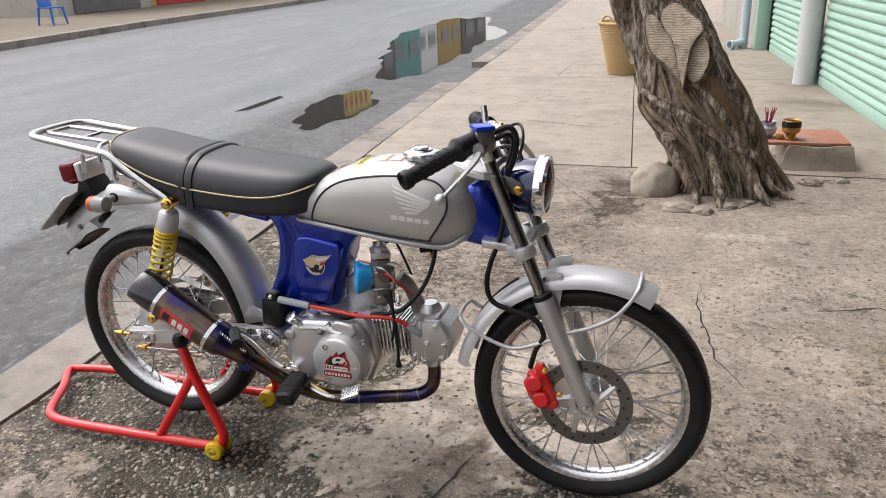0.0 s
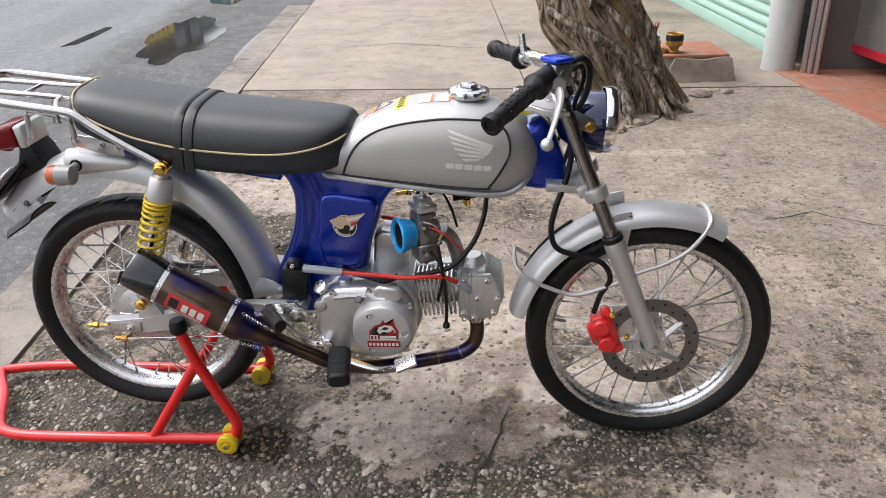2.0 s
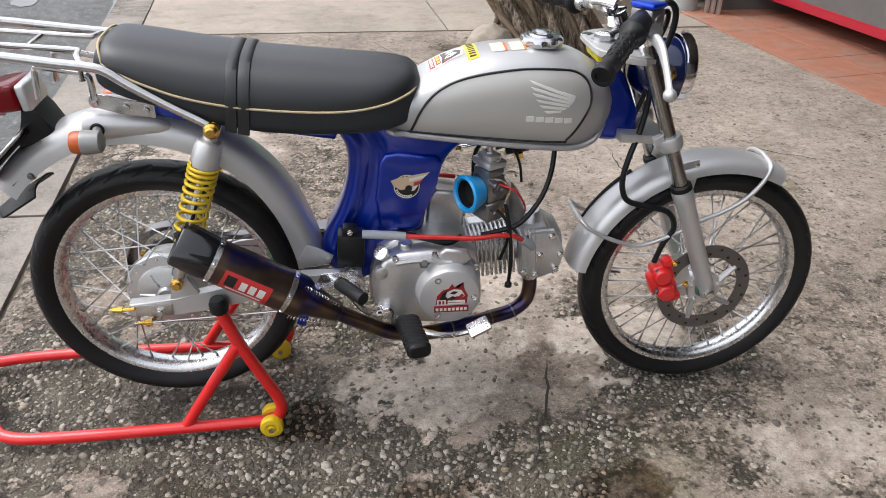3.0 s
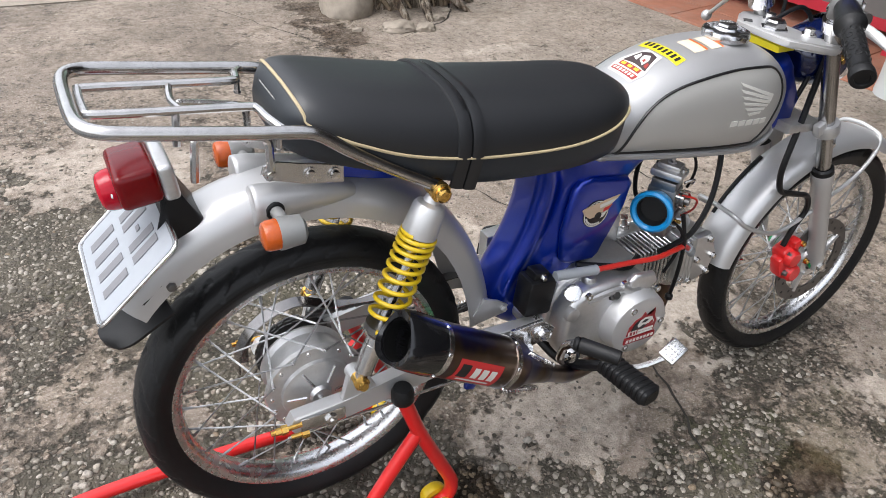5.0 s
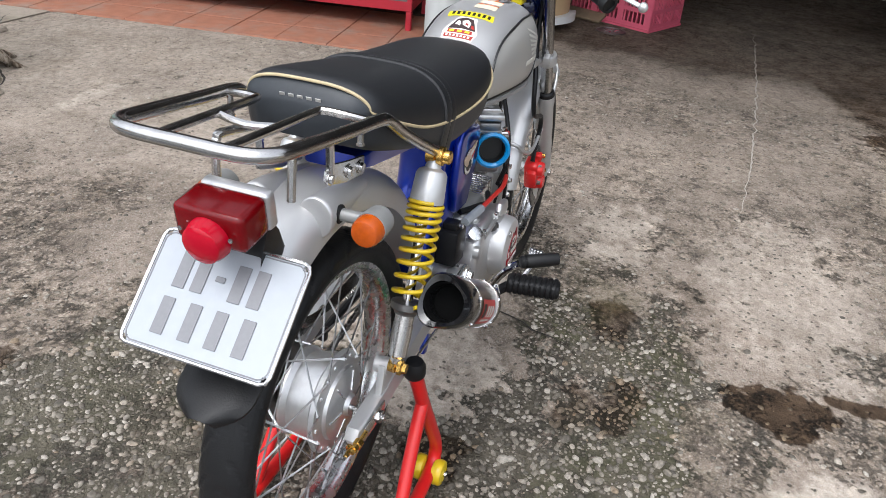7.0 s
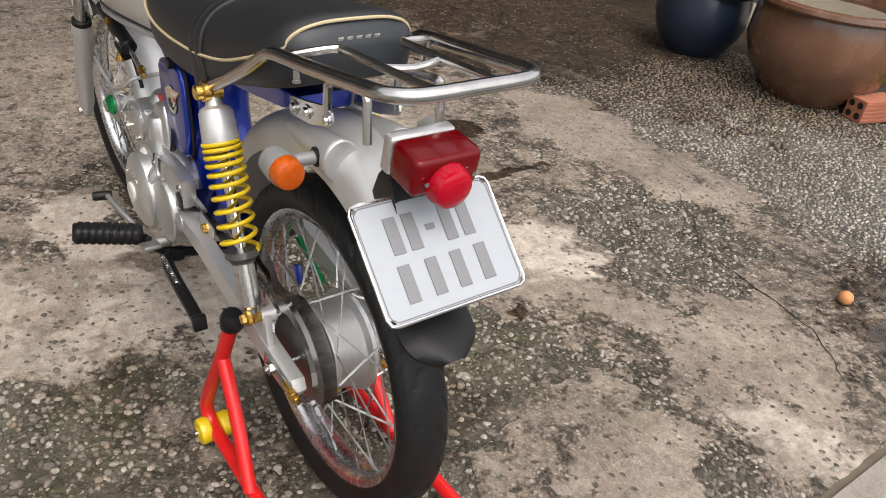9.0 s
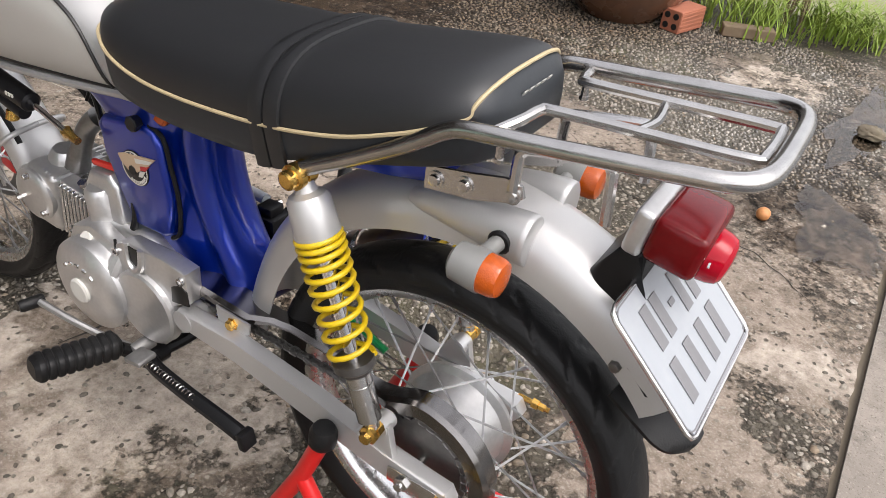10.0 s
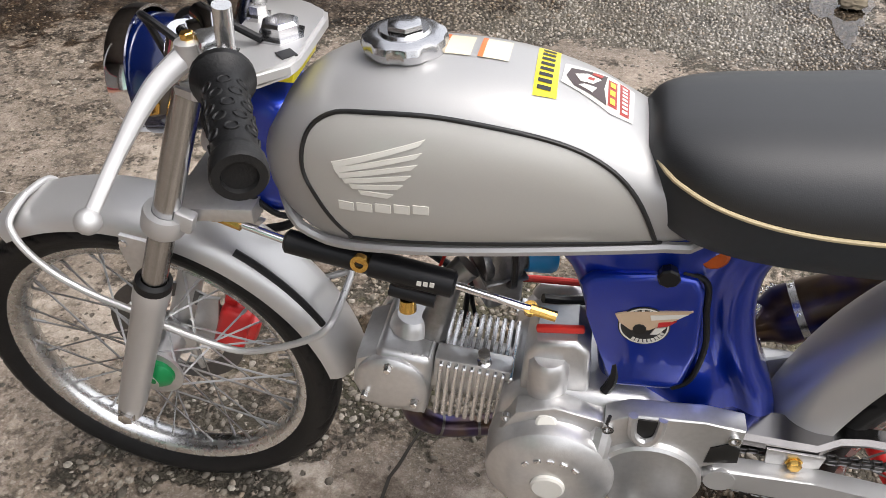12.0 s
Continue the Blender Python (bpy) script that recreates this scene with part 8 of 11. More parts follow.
def bark_material():
    """Furrowed bark: dark cracks that run with the trunk, pale dusty ridges, flakes."""
    m = shade("grey_brown_bark", (0.2, 0.16, 0.12), 0.92)
    n, l = m.node_tree.nodes, m.node_tree.links
    b = n["Principled BSDF"]
    geo = n.new("ShaderNodeNewGeometry")
    fibre = n.new("ShaderNodeVectorMath")
    fibre.operation = "MULTIPLY"
    fibre.inputs[1].default_value = (1, 1, 0.20)
    l.new(geo.outputs["Position"], fibre.inputs[0])
    outs = []
    for src, scale, rough in ((fibre, 34, 0.78), (fibre, 110, 0.7), (geo, 7, 0.65)):
        t = n.new("ShaderNodeTexNoise")
        t.inputs["Scale"].default_value, t.inputs["Detail"].default_value, t.inputs["Roughness"].default_value = scale, 8, rough
        l.new(src.outputs["Vector"] if src is fibre else geo.outputs["Position"], t.inputs["Vector"])
        outs.append(t.outputs["Fac"])
    cr = n.new("ShaderNodeValToRGB")
    for k, (p, c) in enumerate([(0.38, (0.022, 0.017, 0.012)), (0.45, (0.12, 0.092, 0.066)), (0.52, (0.30, 0.245, 0.185)), (0.60, (0.58, 0.51, 0.42))]):
        e = cr.color_ramp.elements[k] if k < 2 else cr.color_ramp.elements.new(p)
        e.position, e.color = p, (*c, 1)
    l.new(outs[0], cr.inputs["Fac"])
    tint = n.new("ShaderNodeMix")
    tint.data_type = "RGBA"
    tint.inputs["B"].default_value = (0.20, 0.115, 0.06, 1)
    tr = n.new("ShaderNodeMapRange")
    tr.inputs["From Min"].default_value, tr.inputs["From Max"].default_value, tr.inputs["To Max"].default_value = 0.52, 0.68, 0.6
    l.new(outs[2], tr.inputs["Value"])
    l.new(tr.outputs["Result"], tint.inputs["Factor"])
    l.new(cr.outputs["Color"], tint.inputs["A"])
    l.new(tint.outputs["Result"], b.inputs["Base Color"])
    add = n.new("ShaderNodeMath")
    add.operation = "MULTIPLY_ADD"
    add.inputs[1].default_value = 0.35
    l.new(outs[1], add.inputs[0])
    l.new(outs[0], add.inputs[2])
    bp = n.new("ShaderNodeBump")
    bp.inputs["Strength"].default_value, bp.inputs["Distance"].default_value = 1.0, 0.035
    l.new(add.outputs[0], bp.inputs["Height"])
    l.new(bp.outputs["Normal"], b.inputs["Normal"])
    return m


def cut_wood():
    """Weathered end grain: fine curved saw lines and rings, with grey stains."""
    m = shade("weathered_cut_wood", (0.46, 0.38, 0.29), 0.85)
    n, l = m.node_tree.nodes, m.node_tree.links
    b = n["Principled BSDF"]
    geo = n.new("ShaderNodeNewGeometry")
    wave = n.new("ShaderNodeTexWave")
    wave.bands_direction = "Z"
    wave.inputs["Scale"].default_value, wave.inputs["Distortion"].default_value, wave.inputs["Detail"].default_value, wave.inputs["Detail Scale"].default_value = 26, 7, 4, 0.9
    l.new(geo.outputs["Position"], wave.inputs["Vector"])
    nz = n.new("ShaderNodeTexNoise")
    nz.inputs["Scale"].default_value, nz.inputs["Detail"].default_value, nz.inputs["Roughness"].default_value = 22, 8, 0.7
    l.new(geo.outputs["Position"], nz.inputs["Vector"])
    c1 = n.new("ShaderNodeMix")
    c1.data_type = "RGBA"
    c1.inputs["A"].default_value, c1.inputs["B"].default_value = (0.52, 0.44, 0.335, 1), (0.27, 0.21, 0.15, 1)
    l.new(wave.outputs["Fac"], c1.inputs["Factor"])
    c2 = n.new("ShaderNodeMix")
    c2.data_type = "RGBA"
    c2.inputs["B"].default_value = (0.16, 0.125, 0.095, 1)
    r = n.new("ShaderNodeMapRange")
    r.inputs["From Min"].default_value, r.inputs["From Max"].default_value, r.inputs["To Max"].default_value = 0.48, 0.66, 0.8
    l.new(nz.outputs["Fac"], r.inputs["Value"])
    l.new(r.outputs["Result"], c2.inputs["Factor"])
    l.new(c1.outputs["Result"], c2.inputs["A"])
    l.new(c2.outputs["Result"], b.inputs["Base Color"])
    bp = n.new("ShaderNodeBump")
    bp.inputs["Strength"].default_value, bp.inputs["Distance"].default_value = 0.8, 0.006
    l.new(nz.outputs["Fac"], bp.inputs["Height"])
    l.new(bp.outputs["Normal"], b.inputs["Normal"])
    return m


BARK, CUTWOOD = bark_material(), cut_wood()
BAREWOOD = shade("bare_wood", (0.34, 0.22, 0.12), 0.85, 0, 0, 0.5, 45, 1.0, 40, 0.7, 26, (0.14, 0.085, 0.045))
ROCK = shade("pale_rock", (0.36, 0.31, 0.25), 0.9, 0, 0, 0.3, 30, 1.0, 60, 0.6, 9, (0.20, 0.165, 0.125))
WICKER = shade("woven_cane", (0.55, 0.36, 0.16), 0.6, 0, 0, 0.2, 60, 0.3, 200)
CLAY = shade("brown_glazed_clay", (0.17, 0.080, 0.045), 0.26, 0, 0.5, 0.35, 9, 0.3, 60, 0.6, 5, (0.07, 0.045, 0.035), rough_var=0.1)
NAVY_POT = shade("dark_blue_glaze", (0.02, 0.028, 0.05), 0.3, 0, 0.4, 0.2, 12)
BRICK = shade("red_clay_brick", (0.42, 0.15, 0.085), 0.8, 0, 0, 0.15, 30, 0.4, 150, 0.3, 14, (0.22, 0.10, 0.07))
GRASS = shade("grass_green", (0.25, 0.36, 0.045), 0.55, 0, 0, 0.45, 22, 0, 300, 0.5, 14, (0.36, 0.36, 0.09))
PINK = shade("pink_plastic", (0.72, 0.13, 0.20), 0.4, 0, 0, 0.06, 30)
CABINET_RED = shade("red_cabinet_paint", (0.50, 0.02, 0.04), 0.4, 0, 0.2, 0.08, 30)
PORCELAIN = shade("blue_white_porcelain", (0.55, 0.58, 0.64), 0.25, 0, 0.5, 0.1, 8, 0, 300, 0.8, 35, (0.08, 0.13, 0.34))
PVC = shade("pale_blue_pipe", (0.48, 0.56, 0.62), 0.45, 0, 0, 0.05, 30, 0, 300, 0.2, 9, (0.35, 0.38, 0.38))
WOOD = shade("old_wood", (0.22, 0.16, 0.10), 0.8, 0, 0, 0.25, 30, 0.4, 90)
CHAIR_BLUE = shade("blue_plastic", (0.05, 0.16, 0.50), 0.45, 0, 0, 0.06, 30)
INCENSE = shade("red_incense", (0.35, 0.03, 0.05), 0.8)

# ---- ground, road and pavement ----
KX = [(-60, 1.2), (-20, 0.1), (-1.3, -0.228), (0, -0.238), (3, -0.51), (6.2, -0.83), (10, -1.15), (18, -1.95), (60, -6.2), (200, -20)]
KERB_W, ROAD_Z, joint = 0.24, -0.07, 0.004


def kx(y):
    return interp(y, KX)


bm = bmesh.new()
vs = [bm.verts.new(p) for p in ((-900, -900, ROAD_Z), (900, -900, ROAD_Z), (900, 900, ROAD_Z), (-900, 900, ROAD_Z))]
bm.faces.new(vs)
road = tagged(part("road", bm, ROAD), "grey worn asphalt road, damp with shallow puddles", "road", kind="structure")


def strip(bm, ys, left, right, z, depth):
    """A slab between two lines that run along y."""
    a = [[bm.verts.new((left(y), y, zz)) for y in ys] for zz in (z, z - depth)]
    b = [[bm.verts.new((right(y), y, zz)) for y in ys] for zz in (z, z - depth)]
    for i in range(len(ys) - 1):
        bm.faces.new((a[0][i], b[0][i], b[0][i + 1], a[0][i + 1]))
        bm.faces.new((a[0][i], a[0][i + 1], a[1][i + 1], a[1][i]))
        bm.faces.new((b[0][i], b[1][i], b[1][i + 1], b[0][i + 1]))
    for i in (0, -1):
        bm.faces.new((a[0][i], a[1][i], b[1][i], b[0][i]))
    return bm


# the sheet of worn concrete that the machine stands on
NEAR_X, NEAR_Y, NEAR_Y1 = 7.4, -3.7, 3.18


def value_noise(x, y, seed):
    xi, yi = np.floor(x).astype(np.int64), np.floor(y).astype(np.int64)
    u, v = x - xi, y - yi
    u, v = u * u * (3 - 2 * u), v * v * (3 - 2 * v)

    def corner(a, b):
        h = (a * 374761393 + b * 668265263 + seed * 974634541) & 0x7FFFFFFF
        h = ((h ^ (h >> 13)) * 1274126177) & 0x7FFFFFFF
        return ((h ^ (h >> 16)) & 0xFFFF) / 65535.0
    return (corner(xi, yi) * (1 - u) + corner(xi + 1, yi) * u) * (1 - v) + (corner(xi, yi + 1) * (1 - u) + corner(xi + 1, yi + 1) * u) * v


def layered(x, y, scale, seed, octaves=5, fall=0.55):
    total, amp, norm = np.zeros_like(x), 1.0, 0.0
    for k in range(octaves):
        total += amp * value_noise(x * scale * 2 ** k + 37.7 * k, y * scale * 2 ** k - 11.3 * k, seed + k)
        norm += amp
        amp *= fall
    return total / norm


def spots(x, y, places, seed, scale=6.0, rag=2.0):
    """Sum of ragged patches: (x, y, radius x, radius y, amount)."""
    out = np.zeros_like(x)
    rag_n = (layered(x, y, scale, seed, 6, 0.72) - 0.5) * rag * 3.0
    for px, py, rx, ry, amount in places:
        d = ((x - px) / rx) ** 2 + ((y - py) / ry) ** 2 + rag_n
        f = np.clip((1.15 - d) / 0.4, 0, 1)
        out = np.where(np.abs(f * amount) > np.abs(out), f * amount, out)
    return out


PALE_PATCHES = ((0.05, 0.55, 0.24, 0.30, -0.30), (0.12, -0.50, 0.24, 0.20, -0.45), (1.38, 0.16, 0.22, 0.13, -0.7), (1.22, 0.08, 0.21, 0.15, -0.65), (0.95, 0.10, 0.15, 0.20, -0.65), (0.30, -0.95, 0.30, 0.12, -0.4), (1.05, 0.48, 0.36, 0.28, -0.5), (0.83, -0.08, 0.17, 0.15, -0.8), (0.72, -0.90, 0.20, 0.17, -0.9), (1.42, -0.47, 0.34, 0.12, -0.2), (1.82, -0.28, 0.26, 0.16, -0.6), (0.15, -1.02, 0.30, 0.20, -0.5), (-0.1, -0.92, 0.16, 0.12, -0.7),
                (1.70, -0.85, 0.55, 0.28, -0.55), (0.99, 0.36, 0.22, 0.16, -0.5), (1.10, 0.90, 0.25, 0.25, -0.55), (0.1, 1.45, 0.30, 0.22, -0.5), (1.75, 1.15, 0.28, 0.5, -0.25),
                (0.35, -2.70, 0.22, 0.24, -0.8), (0.92, -1.75, 0.25, 0.22, -0.4), (1.42, -1.65, 0.35, 0.20, -0.5), (2.6, -0.6, 0.8, 0.5, -0.4), (0.14, -2.85, 0.12, 0.10, -0.8))
STONY = ((0.12, 0.78, 0.34, 0.32, 0.30), (0.0, 1.15, 0.25, 0.45, 0.40), (0.45, -0.30, 0.45, 0.32, 0.42), (1.10, -0.28, 0.26, 0.16, 0.25), (0.80, -0.48, 0.50, 0.18, 0.42), (0.50, 0.50, 0.42, 0.28, 0.40), (0.06, -0.62, 0.26, 0.18, 0.15), (0.60, -1.20, 0.30, 0.30, 0.36), (1.45, 0.05, 0.25, 0.2, 0.25),
         (0.55, -2.20, 0.80, 0.34, 0.50), (0.90, -2.45, 0.80, 0.40, 0.45), (1.37, 1.30, 0.16, 0.10, 0.3), (1.30, 2.50, 0.18, 0.5, 0.25), (2.12, 1.15, 0.30, 0.40, 0.12), (-0.05, 0.9, 0.16, 0.5, 0.3), (1.25, -0.55, 0.3, 0.15, 0.35), (0.1, 0.1, 0.3, 0.35, 0.3))
DAMP = ((0.66, 0.27, 0.24, 0.10, 0.45), (0.45, 0.42, 0.2, 0.14, 0.42), (1.30, -0.60, 0.26, 0.12, 0.42), (1.06, -0.80, 0.10, 0.12, 0.75), (1.15, -1.10, 0.025, 0.19, 0.8), (0.53, -0.66, 0.05, 0.05, 0.8), (1.50, -1.21, 0.07, 0.07, 0.7), (3.2, -3.0, 1.6, 1.5, 0.75), (2.5, -2.2, 0.7, 0.7, 0.6), (0.60, -2.15, 0.30, 0.16, 0.42), (1.5, -2.4, 0.5, 0.3, 0.6),
        (0.02, -1.20, 0.16, 0.16, 0.42), (1.28, 2.52, 0.16, 0.45, 0.55), (0.92, -0.46, 0.12, 0.06, 0.6), (0.58, -0.13, 0.09, 0.07, 0.65), (1.16, 0.02, 0.14, 0.10, 0.5), (0.34, 0.92, 0.14, 0.07, 0.6), (1.25, -0.38, 0.13, 0.08, 0.6), (0.05, -1.9, 0.2, 0.6, 0.55), (0.40, -0.34, 0.12, 0.07, 0.5),
        (0.85, -0.36, 0.10, 0.06, 0.55))
MOSSY = ((0.6, 0.26, 0.3, 0.16, 0.8), (1.12, -0.15, 0.25, 0.25, 0.8), (1.25, -0.40, 0.3, 0.18, 0.9), (0.55, -0.60, 0.35, 0.25, 0.8), (2.15, 1.15, 0.3, 0.45, 0.9), (0.9, -2.7, 0.5, 0.3, 0.9), (0.45, -3.0, 0.3, 0.3, 0.9), (1.3, 2.4, 0.2, 0.5, 0.5), (0.5, 0.5, 0.5, 0.4, 0.35))


def wear_at(x, y):
    base = 0.20 + 0.30 * layered(x, y, 1.3, 3) + 0.34 * (layered(x, y, 5.0, 7, 5, 0.75) - 0.3)
    base += spots(x, y, STONY, 11, 4.5, 1.6) - 0.05
    base += spots(x, y, PALE_PATCHES, 17, 6.0, 1.8)
    base += 0.30 * np.clip((-1.62 - y) / 0.3, 0, 1) * np.clip((1.9 - x) / 0.5, 0, 1) * np.clip((x - 0.02) / 0.15, 0, 1) + 0.02
    base -= 0.22 * np.clip((y - 1.5) / 0.8, 0, 1) + 0.03 * np.clip((x - 1.6) / 0.6, 0, 1)
    # towards the shops the skin is whole, only pitted and gritty
    whole = 0.8 * np.maximum(np.clip((x - 1.45) / 0.4, 0, 1), np.clip((x - 1.05) / 0.4, 0, 1) * np.clip((y - 0.45) / 0.4, 0, 1)) * np.clip((y + 1.65) / 0.2, 0, 1)
    even = 0.245 + 0.34 * (layered(x, y, 2.2, 101, 5, 0.65) - 0.5) - 0.17 * np.clip((y - 0.3) / 0.5, 0, 1) - 0.16 * np.clip((x - 3.4) / 0.5, 0, 1)
    return base * (1 - whole) + even * whole


def damp_shade_at(x, y):
    out = np.maximum(spots(x, y, DAMP, 23, 7.0, 1.6), 0.62 * (layered(x, y, 1.7, 29) - 0.25) * (1 - 0.85 * np.clip((y - 0.9) / 0.5, 0, 1) * np.clip((x - 1.3) / 0.4, 0, 1)))
    out = out * (1 - 0.7 * np.clip((x - 1.6) / 0.4, 0, 1) * np.clip((y + 1.3) / 0.3, 0, 1))
    # roof shade painted towards the shop, joined to the wet floor below y -1
    roof_shade = np.clip((x - 3.55 + 2.3 * np.clip(-1.0 - y, 0, 0.6) + 0.5 * (layered(x, y, 2.0, 103) - 0.5)) / 0.6, 0, 1) * (0.44 + 0.22 * layered(x, y, 1.3, 97, 5, 0.6))
    out = np.maximum(out, roof_shade)
    far = np.clip((-1.58 - y) / 0.35, 0, 1) * np.clip((x + 0.15) / 0.3, 0, 1)
    # darkening eased at low x: paler colour in place of sky sheen
    return np.maximum(out, far * (0.06 + 0.34 * np.clip((x - 0.8) / 0.7, 0, 1) + 0.34 * np.clip((-2.42 - y) / 0.3, 0, 1) + (0.12 + 0.22 * np.clip((x - 0.5) / 0.6, 0, 1)) * layered(x, y, 2.0, 43))) + spots(x, y, ((0.35, -2.68, 0.2, 0.2, -0.35), (0.14, -2.85, 0.12, 0.1, -0.4), (1.42, -1.7, 0.3, 0.16, -0.3)), 47, 6.0, 1.5)


def pale_at(x, y):
    """Where lime-pale cement lies on top, and where the slab towards the shops is cleaner."""
    out = spots(x, y, ((1.02, 0.50, 0.34, 0.24, 0.5), (1.22, 0.08, 0.2, 0.14, 0.8), (1.38, 0.16, 0.2, 0.12, 0.7), (0.95, 0.10, 0.14, 0.18, 0.7), (0.72, -0.90, 0.19, 0.16, 0.9), (1.82, -0.28, 0.26, 0.14, 0.6), (0.83, -0.08, 0.16, 0.14, 0.8), (0.35, -2.68, 0.2, 0.22, 0.8), (1.7, -0.85, 0.5, 0.25, 0.45), (-0.1, -0.9, 0.14, 0.12, 0.6), (1.87, 1.98, 0.22, 0.06, 0.6), (0.1, 1.45, 0.3, 0.22, 0.4)), 61, 6.0, 1.8)
    return np.maximum(out, np.clip((x - 1.3) / 0.5, 0, 1) * np.clip((3.9 - x) / 0.6, 0, 1) * (0.10 + 0.20 * np.clip((y - 0.3) / 0.8, 0, 1)) * np.clip((y + 1.6) / 0.4, 0, 1))


def wet_at(x, y):
    """A film of rainwater lies on the stony strip by the pots."""
    film = np.clip((-1.62 - y) / 0.35, 0, 1) * np.clip((x + 0.2) / 0.2, 0, 1) * np.clip((layered(x, y, 3.0, 67, 5, 0.7) - 0.22) / 0.2, 0, 1)
    film *= 0.55 + 0.45 * np.clip((0.8 - x) / 0.4, 0, 1)
    return film * (1 - np.clip(spots(x, y, ((0.35, -2.72, 0.2, 0.2, 1.0), (1.42, -1.7, 0.3, 0.16, 1.0)), 71, 6.0, 1.5), 0, 1))


def rise_at(x, y):
    """The ground swells a little under the front wheel."""
    return 0.003 * np.exp(-(((x - 1.52) / 0.40) ** 2 + ((y + 0.03) / 0.40) ** 2))


def moss_at(x, y):
    return np.clip(spots(x, y, MOSSY, 31, 3.5, 2.0), 0, 1)


def near_sheet():
    nx, ny = 480, 470
    ys = np.linspace(NEAR_Y + joint, NEAR_Y1 - joint, ny)
    left = np.interp(ys, [a for a, _ in KX], [b for _, b in KX]) + joint + 0.030 * layered(ys, ys * 0.3, 5.0, 91, 5, 0.65) - 0.006
    f = np.linspace(0, 1, nx) ** 1.25
    X = left[:, None] + (NEAR_X - joint - left[:, None]) * f[None, :]
    Y = np.repeat(ys[:, None], nx, 1)
    W, D, M = wear_at(X, Y), damp_shade_at(X, Y), moss_at(X, Y)
    rough = layered(X, Y, 30.0, 41, 3) - 0.5
    Z = -0.0035 * np.clip((W + rough * 0.3 - 0.42) / 0.2, 0, 1) + 0.003 * rough + 0.004 * (layered(X, Y, 0.9, 47, 2) - 0.5) + rise_at(X, Y)
    edge = np.minimum(np.minimum(f[None, :], 1 - f[None, :]) * nx / 6, np.minimum(np.arange(ny), ny - 1 - np.arange(ny))[:, None] / 6)
    Z -= 0.004 * np.clip(1 - edge, 0, 1) ** 2
    co = np.stack([X, Y, Z], -1).reshape(-1, 3)
    i = (np.arange(ny - 1)[:, None] * nx + np.arange(nx - 1)[None, :]).reshape(-1)
    faces = np.stack([i, i + 1, i + nx + 1, i + nx], -1)
    me = bpy.data.meshes.new("slab")
    me.from_pydata(co.tolist(), [], faces.tolist())
    for name, v in (("worn", W), ("damp", D), ("moss", M), ("pale", pale_at(X, Y)), ("wet", wet_at(X, Y))):
        at = me.attributes.new(name, "FLOAT", "POINT")
        at.data.foreach_set("value", v.reshape(-1).astype(np.float32))
    me.materials.append(PAVE)
    me.polygons.foreach_set("use_smooth", [True] * len(me.polygons))
    ob = new("slab", me)
    ob.parent = pave
    tagged(ob, "worn concrete slab with pale patches and exposed pebbles")


